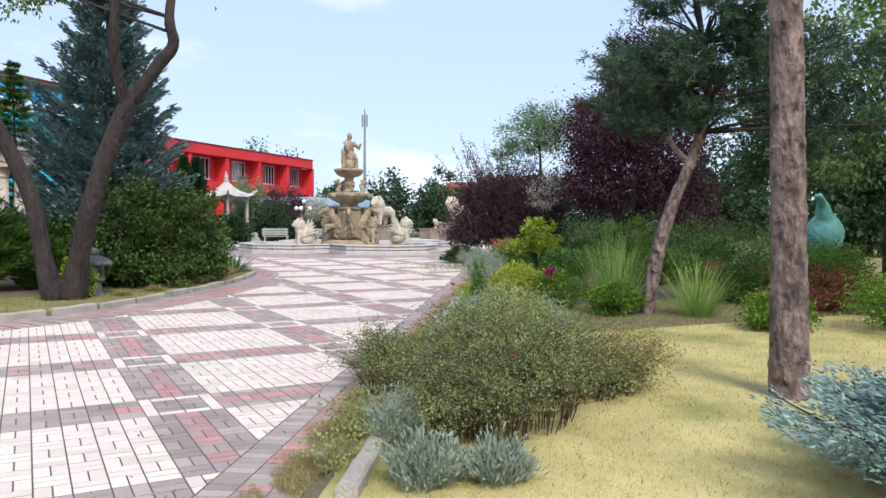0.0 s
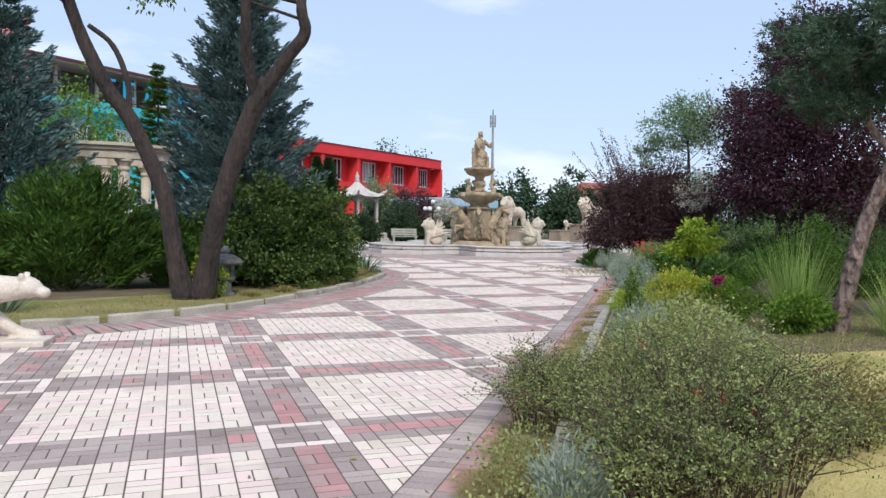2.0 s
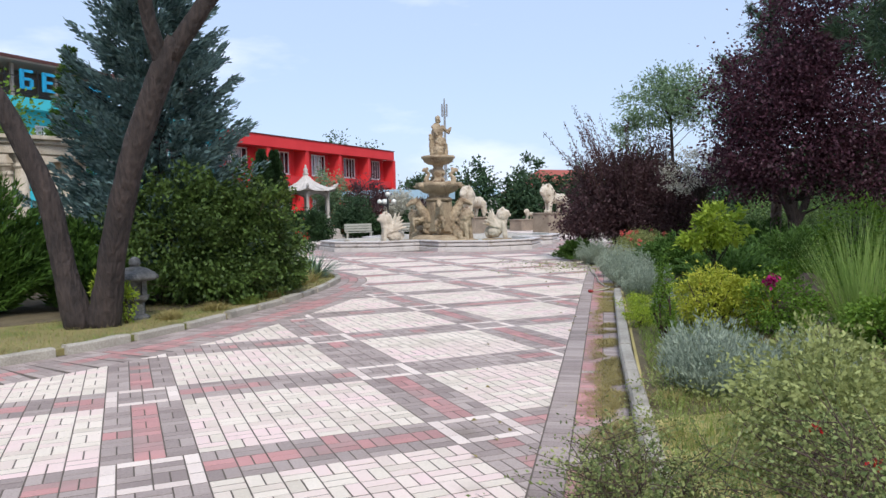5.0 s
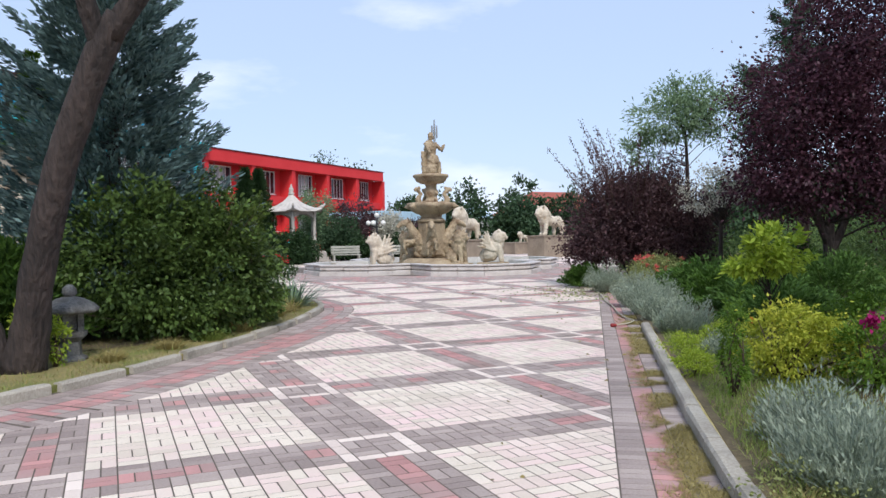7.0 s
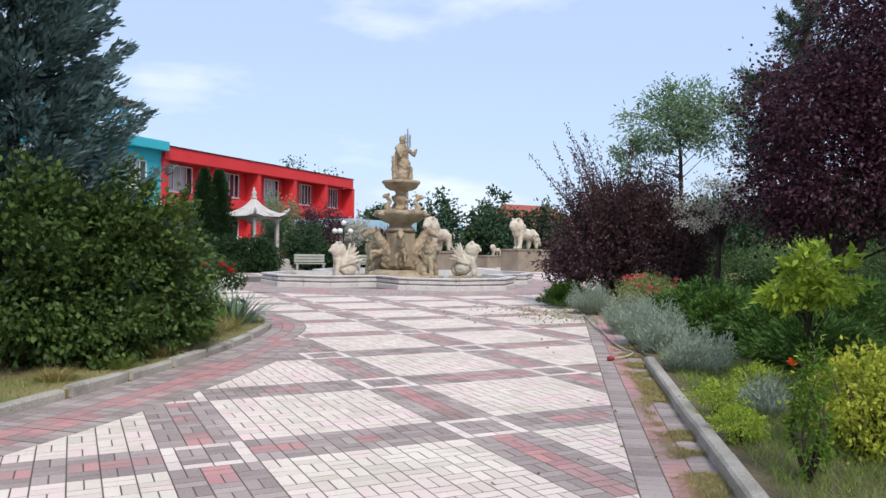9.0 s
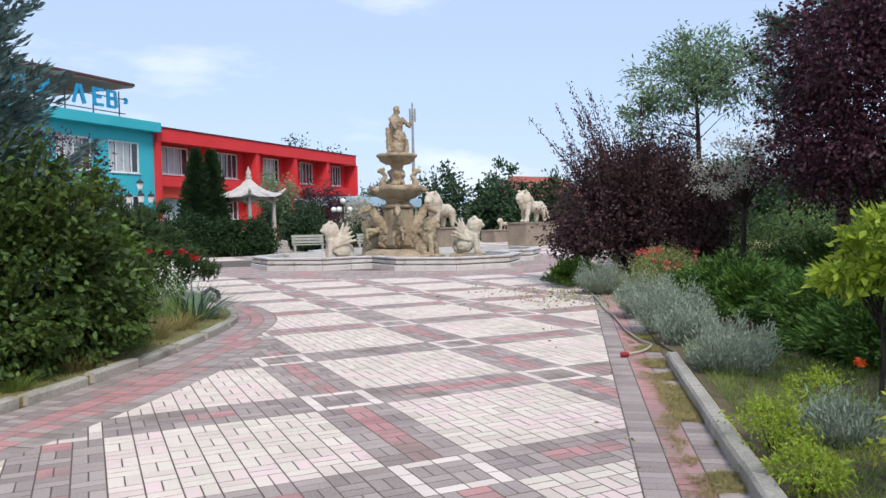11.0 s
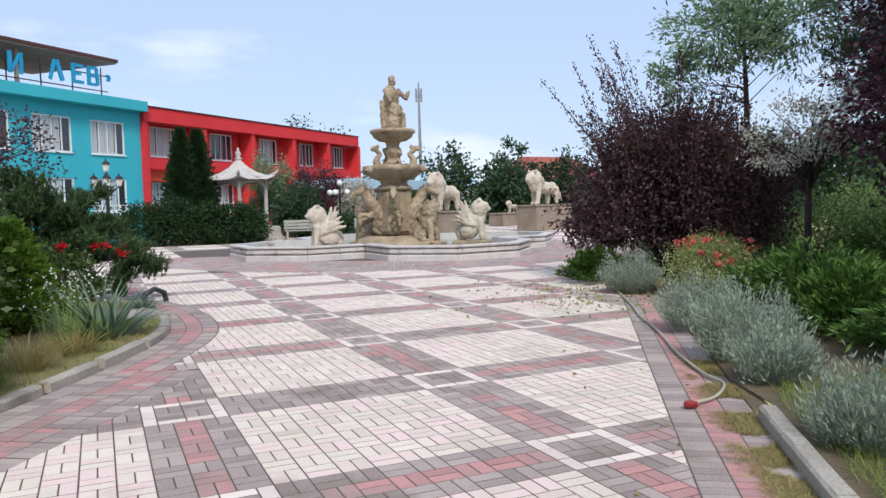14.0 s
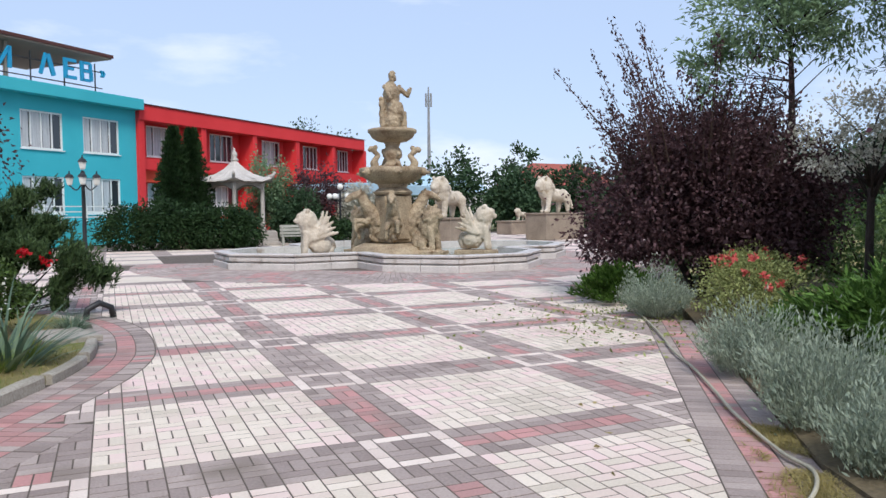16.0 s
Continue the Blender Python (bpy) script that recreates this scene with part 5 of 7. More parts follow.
statue("panther_statue", -1.75, 11.6, 0.0, -8, panther, M["panther"], "pale painted panther statue stalking on a slab", voxel=0.022, rough=0.006, slabs=[(-0.1, 0, 0.03, 2.1, 0.5, 0.08)])
statue("dinosaur_statue", 16.8, 11.8, 0.0, 40, [(0, 0, 1.25, 0.55, 0.42, 0.5, 15), ((-0.2, 0, 1.5), (-0.45, 0.1, 1.95), 0.25, 0.13), ((-0.45, 0.1, 1.95), (-0.85, 0.2, 2.12), 0.12, 0.08), (-1.0, 0.22, 2.1, 0.18, 0.09, 0.08, 0), ((0.3, 0.18, 1.1), (0.3, 0.22, 0.05), 0.18, 0.12), ((0.3, -0.18, 1.1), (0.3, -0.22, 0.05), 0.18, 0.12), ((-0.2, 0.18, 1.1), (-0.25, 0.22, 0.05), 0.18, 0.12), ((-0.2, -0.18, 1.1), (-0.25, -0.22, 0.05), 0.18, 0.12), ((0.4, 0, 1.2), (0.95, -0.1, 0.5), 0.22, 0.06)],
       M["verdigris"], "pale turquoise painted animal statue among shrubs", voxel=0.04, rough=0.02)

pipe = thing("black_pipe", 6.1, 25.35, 0, 25, "short bent black pipe beside the bed corner", "pipe")
part("bend", tube(bmesh.new(), [(-0.2, 0, 0.02), (-0.17, 0, 0.16), (0, 0, 0.24), (0.17, 0, 0.16), (0.2, 0, 0.02)], [0.045] * 5, 10), M["dark"], pipe, smooth=True)
bollard = thing("stone_post", 9.0, 46.4, 0, 10, "short square stone post beside the hedge", "post")
boxed("post_block", M["pedestal"], bollard, 0, 0, 0.42, 0.42, 0.42, 0.84, bevel=0.03)

hose = thing("garden_hose", 0, 0, 0, 0, "dusty pale garden hose lying along the bed", "hose")
hp = smooth_path([(9.2, 16.05, 0.03), (9.5, 16.12, 0.03), (9.85, 16.4, 0.03), (9.97, 16.75, 0.03), (10.35, 17.5, 0.03), (10.75, 18.15, 0.03), (11.2, 18.9, 0.03), (11.6, 19.65, 0.03), (12.2, 20.6, 0.03), (12.9, 21.8, 0.03), (13.5, 22.9, 0.03), (14.0, 23.4, 0.03)], 8)
part("tube", tube(bmesh.new(), hp, [0.013] * len(hp), 8), M["hose"], hose, smooth=True)
coup = part("coupling", lathe(bmesh.new(), [(0.02, -0.035), (0.03, -0.02), (0.03, 0.025), (0.022, 0.04), (0.022, 0.06)], 12), M["red_plastic"], hose, "red plastic coupling")
coup.matrix_basis = pose(9.16, 16.03, 0.033, 90, 0, 70)


# ---- trees ----
def r_of(blob):
    return blob[3]


def tree(name, x, y, z, stems, blobs, n, length, width, leaf, label, bark="bark", branches=24, r0=0.03, spread=0.36, shell=0.4, sides=9, lump=0.06):
    """Stems (points, radii), limbs to the crown, and a crown of leaf clumps."""
    ob = thing(name, x, y, z, 0, label, "tree")
    for pts, radii in stems:
        line = smooth_path(pts, 5)
        rr = np.interp(np.linspace(0, 1, len(line)), np.linspace(0, 1, len(radii)), radii)
        part("trunk", tube(bmesh.new(), line, list(rr), sides, lump), M[bark], ob, smooth=True)
    if n:
        P, D = clump_points(blobs, n, spread, shell=shell)
        leaves("crown", P, D, length, width, leaf, ob)
        tops = [p for pts, _ in stems for p in smooth_path(pts, 4)[len(pts) * 2:]]
        bm = bmesh.new()
        for k in range(branches):
            b = blobs[k % len(blobs)]
            d = unit(rng.normal(size=3))
            tip = np.array(b[:3]) + d * np.array(b[3:6]) * 0.85
            root = min(tops, key=lambda q: abs(q[2] + 0.35 * r_of(b) - tip[2]) + random.uniform(0, 0.8))
            root, tip = Vector(root), Vector(tip)
            mid = root.lerp(tip, 0.5) + Vector((random.uniform(-0.1, 0.1), random.uniform(-0.1, 0.1), 0.08)) * (tip - root).length
            tube(bm, [root, mid, tip], [r0, r0 * 0.6, r0 * 0.15], 5)
        tagged(part("branching", bm, M[bark], ob, smooth=True), kind="stuff")
    return ob


def shoots(ob, roots, tips, n, length, width, leaf, thick=0.012):
    """Long bare shoots with leaves along them."""
    bm = bmesh.new()
    Ps, Ds = [], []
    for r, t in zip(roots, tips):
        r, t = Vector(r), Vector(t)
        tube(bm, [r, r.lerp(t, 0.55), t], [thick, thick * 0.6, thick * 0.25], 4)
        s = rng.uniform(0.1, 1, n)
        Ps.append(np.array(r) + (np.array(t) - np.array(r)) * s[:, None] + rng.normal(size=(n, 3)) * (0.03 + 0.07 * (1 - s))[:, None])
        Ds.append(np.array(t - r) * 0.5 + rng.normal(size=(n, 3)) * 0.6)
    tagged(part("shoot_spray", bm, M["twig"], ob), kind="stuff")
    leaves("shoot_foliage", np.concatenate(Ps), np.concatenate(Ds), length, width, leaf, ob)


# twin-stemmed tree on the lawn
tree("twin_stem_tree", 0.85, 15.6, 0.06,
     [([(-0.1, 0.02, 0), (-0.26, 0.02, 0.7), (-0.34, 0.02, 1.25), (-0.48, 0, 1.93), (-0.96, 0, 3.05), (-1.4, -0.05, 3.7), (-1.88, -0.1, 4.85), (-2.2, -0.1, 6.2)], [0.22, 0.16, 0.15, 0.145, 0.13, 0.12, 0.1, 0.08]),
      ([(0.17, 0.0, 0.0), (0.27, -0.16, 0.61), (0.34, -0.28, 1.08), (0.61, -0.6, 2.23), (1.01, -0.92, 3.35), (1.2, -1.02, 3.75)], [0.24, 0.19, 0.175, 0.165, 0.16, 0.13]),
      ([(1.11, -0.98, 3.53), (1.52, -1.21, 4.15), (1.75, -1.35, 4.5), (1.67, -1.46, 4.93), (1.79, -1.39, 5.87)], [0.125, 0.11, 0.1, 0.085, 0.06]),
      ([(1.04, -0.92, 3.35), (0.85, -1.13, 4.05), (0.8, -1.34, 4.69), (0.9, -1.39, 5.69)], [0.11, 0.09, 0.08, 0.06]),
      ([(-1.0, -0.03, 3.15), (-1.02, -0.05, 3.7), (-1.25, -0.06, 4.3), (-1.62, -0.08, 4.6)], [0.05, 0.05, 0.045, 0.04])],
     [(-2.6, 0, 7.6, 2.0, 1.8, 1.3), (0.2, -0.3, 7.6, 1.8, 1.6, 1.3), (2.2, 0.2, 7.8, 1.8, 1.6, 1.4), (-0.62, -0.5, 5.15, 0.5, 0.45, 0.3), (-0.3, -0.4, 5.6, 0.5, 0.5, 0.4), (-2.6, -0.6, 5.6, 0.5, 0.5, 0.5)], 12000, 0.1, 0.06, L["mid"], "twin-stemmed dark-barked tree with a high leafy crown", branches=18, sides=12)

tt = bpy.data.objects["twin_stem_tree"]
P, D = clump_points([(-0.35, -0.3, 5.5, 0.45, 0.4, 0.3), (-0.1, -0.3, 5.85, 0.5, 0.4, 0.3), (-2.35, -0.4, 5.6, 0.5, 0.4, 0.4)], 2200, 0.4, shell=0.2)
leaves("low_spray", P, D + [0, 0, -0.5], 0.1, 0.075, L["green"], tt, "hanging leafy spray")
part("low_limb", tube(bmesh.new(), [(-1.9, -0.1, 5.3), (-1.0, -0.25, 5.75), (-0.2, -0.3, 5.7)], [0.03, 0.02, 0.008], 6), M["bark"], tt)
conifer("blue_spruce", 2.0, 19.3, 7.4, 2.1, L["spruce"], "dense blue-grey spruce beside the shrubs", 0.05, 36, 12, 0.1, 0.5, 0.14, 0.046, 0.25, 15, 0.14, 0.25)
conifer("blue_spruce", -3.4, 22.6, 7.4, 2.2, L["spruce"], "dense blue-grey spruce near the colonnade", 0.05, 32, 11, 0.1, 0.5, 0.16, 0.05, 0.3, 12, 0.14, 0.25)
conifer("young_fir", 0.0, 31.0, 6.8, 1.0, L["juniper"], "slender open yellow-green fir", 0.0, 26, 7, 0.15, 0.3, 0.2, 0.05, 0.8, 6, 0.1)
tree("broadleaf_tree", -3.0, 34, 0, [([(0, 0, 0), (0.1, 0, 2), (0, 0, 3.6)], [0.16, 0.12, 0.08])], [(0, 0, 4.6, 1.8, 1.6, 1.7), (1.0, 0, 3.6, 1.2, 1.2, 1.0)], 5000, 0.17, 0.1, L["green"], "yellow-green leafy tree behind the colonnade")

bs = shrub("broadleaf_shrub", 3.1, 18.1, [(-0.9, -0.6, 1.15, 0.9, 0.8, 1.1), (0.1, 0.0, 1.1, 1.0, 0.85, 1.0), (0.75, 0.8, 0.8, 0.65, 0.65, 0.75), (-0.3, -0.55, 0.5, 0.9, 0.6, 0.5), (0.6, 0.4, 0.45, 0.7, 0.7, 0.5), (-0.3, 0.3, 1.3, 1.1, 0.8, 1.0)], 34000, 0.088, 0.05, L["dark_leaf"], "large dense dark green broadleaf shrub", stems=24, z=0.08, shell=0.4, spread=0.24, clumps=75)
roots = [(random.uniform(-1.5, 0.9), random.uniform(-0.6, 0.7), random.uniform(0.9, 1.7)) for k in range(46)]
shoots(bs, roots, [(x * 1.12 + random.uniform(-0.15, 0.15), y * 1.2 - 0.1, z + random.uniform(0.35, 0.75) - 0.12 * abs(x)) for x, y, z in roots], 42, 0.09, 0.052, L["leafy"], 0.007)
spray_bush("spreading_juniper", -1.3, 17.9, 2.1, 1.3, 2.25, 2200, L["juniper"], "tall feathery green juniper behind the lawn", 0.08, 22, 0.13, 0.026, 0.6, tipup=-0.1)
spray_bush("spreading_juniper", 0.75, 18.1, 1.2, 0.9, 1.5, 1100, L["juniper"], "feathery green juniper behind the lawn", 0.08, 22, 0.13, 0.026, 0.6, tipup=-0.1)
spray_bush("spreading_juniper", -3.9, 16.8, 1.9, 1.3, 2.1, 1600, L["juniper"], "tall feathery green juniper behind the lawn", 0.08, 22, 0.13, 0.026, 0.6, tipup=-0.1)
spray_bush("spreading_juniper", -6.5, 18.5, 2.2, 1.6, 3.4, 900, L["juniper"], "tall feathery green juniper", 0.08, 22, 0.18, 0.045, 0.8)
tuft_clump("yucca", -1.9, 14.3, 0.55, 0.55, 0.75, 70, L["yucca"], "spiky grey-green yucca on the lawn", 0.075, width=0.05, bend=0.25, spread=1.1, group="yuccas")
tuft_clump("yucca", -3.2, 14.2, 0.5, 0.5, 0.8, 60, L["yucca"], "spiky grey-green yucca on the lawn", 0.075, width=0.05, bend=0.25, spread=1.1, group="yuccas")
shrub("golden_shrub", 1.32, 15.75, [(0, 0, 0.3, 0.14, 0.12, 0.32)], 700, 0.05, 0.025, L["lime"], "small yellow-green shrub at the tree foot", stems=5, z=0.07)
shrub("golden_shrub", 0.95, 15.8, [(0, 0, 0.42, 0.09, 0.08, 0.3)], 300, 0.05, 0.025, L["lime"], "small yellow-green shrub at the tree foot", stems=4, z=0.07)

# left bed towards the plaza
def mugo(x, y, blobs, tufts):
    """A mountain pine: stout upright candles of needles packed over rounded mounds."""
    ob = thing("mugo_pine", x, y, 0.08, 0, "bushy dark green mountain pine", "shrub", "mountain pines")
    P, D = clump_points(blobs, tufts, 0.2, shell=0.5)
    ways = unit(D * [0.5, 0.5, 0.2] + np.array([0, 0, 1.0]))
    per = 20
    PP = np.repeat(P, per, 0) + np.repeat(ways, per, 0) * rng.uniform(-0.14, 0.08, (len(P) * per, 1))
    leaves("foliage", np.maximum(PP, [-9, -9, 0.02]), np.repeat(ways, per, 0) * 0.9 + rng.normal(size=PP.shape) * 0.42, 0.1, 0.022, L["mugo"], ob)
    limbs("stem_work", (0, 0, 0), P[rng.integers(0, len(P), 24)], 0.03, M["bark"], ob)


mugo(4.7, 26.1, [(0.35, -0.2, 0.6, 1.05, 1.0, 0.6), (-0.4, 0.2, 1.05, 1.15, 1.1, 0.85), (0.0, 0.5, 1.45, 0.9, 0.9, 0.6), (-1.1, -0.6, 0.7, 1.0, 0.9, 0.65)], 4200)
mugo(3.4, 24.6, [(0, 0, 0.7, 0.9, 0.8, 0.65), (-0.5, 0.4, 1.1, 0.8, 0.8, 0.7)], 1400)
mugo(2.4, 27.8, [(0, 0, 0.9, 1.3, 1.1, 0.9), (0.4, 0.2, 1.6, 0.8, 0.8, 0.6)], 1200)
conifer("globe_thuja", 4.25, 22.4, 1.35, 0.55, L["green"], "rounded yellow-tipped dwarf conifer", 0.08, 22, 12, 0.0, 0.5, 0.07, 0.03, 0.06, 7, 0.05)
ros = shrub("rose_bush", 4.75, 23.9, [(0, 0, 0.5, 0.6, 0.5, 0.45)], 3500, 0.06, 0.04, L["dark_leaf"], "rose bush with deep red blooms", stems=12, z=0.08)
P = rng.normal(size=(9, 3)) * [0.35, 0.3, 0.08] + [0, -0.1, 0.95]
leaves("blossom", np.repeat(P, 26, 0) + rng.normal(size=(234, 3)) * 0.025, rng.normal(size=(234, 3)), 0.05, 0.05, L["flower_red"], ros, "deep red roses")
tuft_clump("yucca", 5.3, 21.6, 0.6, 0.6, 1.0, 110, L["yucca"], "spiky grey-green yucca beside the kerb", 0.075, width=0.055, bend=0.45, spread=1.2, group="yuccas")
slab = thing("concrete_slab", 5.72, 23.2, 0.075, 20, "pale weathered concrete slab at the bed corner", "slab")
boxed("slab_block", M["kerb"], slab, 0, 0, 0.025, 0.62, 0.9, 0.07, bevel=0.012)
wf = tuft_clump("white_flower_clump", 4.95, 21.2, 0.5, 0.5, 0.8, 130, L["tall"], "tall weedy clump with small white flowers", 0.075, width=0.012, bend=0.12, spread=0.4)
P = np.stack([rng.normal(0, 0.22, 160), rng.normal(0, 0.22, 160), rng.uniform(0.45, 0.85, 160)], 1)
leaves("blossom", P, rng.normal(size=(160, 3)), 0.035, 0.03, L["flower_white"], wf, "small white flowers")
purple_left = tree("purple_leaf_tree", 2.8, 31.0, 0, [([(0, 0, 0), (0.05, 0, 1.2), (0, 0, 2.2)], [0.1, 0.08, 0.06])], [(0, 0, 3.0, 1.4, 1.2, 1.1), (0.9, -0.2, 2.6, 0.9, 0.8, 0.8), (-0.6, 0, 3.6, 0.9, 0.9, 0.8)], 3800, 0.1, 0.06, L["purple_brown"], "open purple-leaved tree beside the pines", branches=30, r0=0.025)
for k, (x, y, r, h, kind) in enumerate([(4.3, 19.2, 0.4, 0.35, "grass_green"), (4.6, 19.9, 0.4, 0.5, "dry"), (5.0, 20.6, 0.35, 0.4, "dry"), (5.2, 21.4, 0.4, 0.35, "grass_green"), (3.7, 18.0, 0.3, 0.3, "dry"), (5.5, 22.1, 0.3, 0.3, "grass_green"), (2.6, 16.6, 0.3, 0.22, "dry"), (3.2, 17.2, 0.3, 0.24, "grass_green"), (1.9, 15.9, 0.3, 0.2, "dry"), (5.8, 23.8, 0.3, 0.4, "yucca")]):
    tuft_clump("weed_clump", x, y, r, r, h, 260, L[kind], "loose clump of weeds and dry grass along the kerb", 0.075, width=0.012, bend=0.5, spread=0.8, group="kerb weeds")

# right bed, near the start
RB = "sprawling dull green rose bush with thin stems"


def briar(x, y, rx, ry, h, stems, per, label, turn, leaf=0.021):
    """Arching thorny canes from a wide foot, leaves strung along canes and side twigs, with gaps between."""
    ob = thing("wild_rose_bush", x, y, 0.02, turn, label, "shrub", "rose thicket")
    bm = bmesh.new()
    rows = {"olive": ([], []), "rosebush": ([], [])}
    for k in range(stems):
        a, q = random.uniform(0, 2 * math.pi), math.sqrt(random.uniform(0, 1))
        root = np.array([math.cos(a) * rx * q * 0.7, math.sin(a) * ry * q * 0.7, 0.0])
        b = a + random.uniform(-1.1, 1.1)
        out = np.array([math.cos(b) * 0.42 * rx, math.sin(b) * 0.5 * ry, 0.0]) * random.uniform(0.35, 1.0)
        top = h * random.uniform(0.6, 1.1) * (1.08 - 0.4 * q * q) * (1 + 0.3 * noise.noise((root[0] * 1.8, root[1] * 1.8, x)))
        t = np.linspace(0, 1, 5)[:, None]
        line = root + out * t ** 1.4 + np.array([0, 0, top]) * (1.75 * t - 0.8 * t * t) + rng.normal(size=(5, 3)) * 0.025 * t
        tube(bm, line, [0.006, 0.005, 0.004, 0.003, 0.0015], 4)
        for p in range(4):
            s0 = random.uniform(0.35, 0.95) * 4
            c = line[int(s0)] + (line[int(s0) + 1] - line[int(s0)]) * (s0 % 1)
            tip = c + np.array([random.gauss(0, 0.14), random.gauss(0, 0.14), random.uniform(-0.02, 0.16)])
            tube(bm, [c, tip], [0.0028, 0.001], 3)
            P, D = rows["rosebush" if p < 2 else "olive"]
            u = rng.uniform(0.1, 1.05, per)[:, None]
            P.append(c + (tip - c) * u + rng.normal(size=(per, 3)) * 0.022)
            D.append((tip - c) * 2 + rng.normal(size=(per, 3)))
    for key, (P, D) in rows.items():
        P = np.concatenate(P)
        leaves("foliage", np.maximum(P, [-9, -9, 0.02]), np.concatenate(D), leaf, leaf * 0.6, L[key], ob)
    tagged(part("cane_work", bm, M["twig"], ob, "thin brown canes"), kind="stuff")
    return ob


briar(3.3, 6.7, 0.8, 0.4, 0.46, 120, 20, "low straggly rose shoots over the kerb", 56.4)
rb = briar(3.68, 5.42, 1.5, 0.85, 0.74, 360, 21, RB, 56.4)
briar(4.75, 5.55, 0.7, 0.5, 0.36, 110, 22, "low straggly rose shoots over dry grass", 20)
briar(2.98, 4.85, 0.5, 0.3, 0.45, 80, 20, "low straggly rose shoots beside the paving", 56.4)
P = rng.normal(size=(9, 3)) * [0.6, 0.4, 0.12] + [0, 0.05, 0.55]
leaves("hip", np.repeat(P, 14, 0) + rng.normal(size=(126, 3)) * 0.012, rng.normal(size=(126, 3)), 0.022, 0.016, L["flower_red"], rb, "small faded red roses")
shrub("wild_rose_bush", 4.75, 7.0, [(0, 0, 0.42, 0.6, 0.6, 0.42), (0.5, 0.6, 0.4, 0.5, 0.5, 0.36)], 11000, 0.04, 0.022, L["rosebush"], RB, stems=50, r0=0.008, spread=0.3, shell=0.3)
shrub("wild_rose_bush", 4.9, 5.5, [(0, 0, 0.3, 0.55, 0.5, 0.3)], 4500, 0.032, 0.016, L["dry"], "low straggly dry ground shrub", stems=30, r0=0.008, spread=0.3, shell=0.3)
for x, y, r, h in ((2.5, 4.9, 0.22, 0.34), (2.32, 4.1, 0.26, 0.28), (2.72, 3.95, 0.22, 0.24), (5.75, 9.0, 0.5, 0.48), (6.25, 9.75, 0.42, 0.42), (6.5, 8.9, 0.5, 0.4), (11.5, 18.5, 0.5, 0.6), (10.75, 17.05, 0.58, 0.66), (10.25, 16.25, 0.4, 0.46), (9.45, 14.75, 0.45, 0.5), (13.2, 21.9, 0.55, 0.6), (8.3, 12.7, 0.3, 0.3)):
    ob = tuft_clump("lavender", x, y, r, r, h, int(420 * r / 0.4), L["lav"], "silvery grey-green lavender clump", 0.03, width=0.007, bend=0.12, group="lavender clumps", spread=0.75, part_name="stalk_tuft")
    n = int(3600 * r * r / 0.16 + 700)
    a, q, t = rng.uniform(0, 6.283, n), np.sqrt(rng.uniform(0, 1, n)), rng.uniform(0.25, 1, n)
    hh = h * (1.0 - 0.4 * q * q) * (0.8 + 0.45 * np.sin(a * 3 + x) * np.sin(q * 7 + y) + rng.normal(0, 0.12, n))
    P = np.stack([np.cos(a) * r * q * (0.5 + 0.5 * t), np.sin(a) * r * q * (0.5 + 0.5 * t), hh * t], 1) + rng.normal(size=(n, 3)) * 0.02
    leaves("foliage", P, np.stack([np.cos(a) * q * 0.6, np.sin(a) * q * 0.6, np.ones(n)], 1) + rng.normal(size=(n, 3)) * 0.4, 0.055, 0.013, L["lav"], ob)
for sx, off, r, h in ((-0.2, 0.5, 0.26, 0.28), (0.5, 0.5, 0.3, 0.34), (1.1, 0.42, 0.26, 0.2), (1.8, 0.5, 0.3, 0.32), (2.5, 0.55, 0.3, 0.34), (3.2, 0.5, 0.28, 0.26), (4.0, 0.6, 0.26, 0.3), (0.2, 0.95, 0.34, 0.4), (1.2, 0.9, 0.3, 0.4), (2.2, 0.95, 0.34, 0.42), (5.0, 0.75, 0.3, 0.3)):
    px, py, _ = edge_point(sx, off + 0.16)
    ob = tuft_clump("weed_clump", px, py, r, r, h, 240, L["dry"], "straggly dry weeds spilling over the paving's edge", 0.0, width=0.007, bend=0.7, spread=1.2, group="edge weeds")
    P, D = clump_points([(0, 0, h * 0.45, r, r, h * 0.5)], 500, 0.5, shell=0.1)
    leaves("foliage", P, D, 0.03, 0.016, L["rosebush"], ob)
tuft_clump("tall_grass", 9.5, 10.7, 0.5, 0.5, 1.6, 420, L["tall"], "tall arching ornamental grass", 0.03, width=0.016, bend=0.15, spread=0.45, group="ornamental grasses")
tuft_clump("tall_grass", 9.7, 9.0, 0.45, 0.45, 1.2, 320, L["tall"], "tall arching ornamental grass", 0.03, width=0.016, bend=0.25, spread=0.6, group="ornamental grasses")
tuft_clump("tall_grass", 12.6, 7.6, 0.5, 0.5, 0.9, 260, L["tall"], "tall arching ornamental grass", 0.03, width=0.016, bend=0.4, spread=0.5, group="ornamental grasses")
conifer("dwarf_blue_spruce", 4.95, 2.45, 0.62, 1.15, L["silver"], "low spreading silvery-blue dwarf spruce", 0.03, 14, 17, 0.0, 0.3, 0.05, 0.016, 0.06, 18, 0.05)

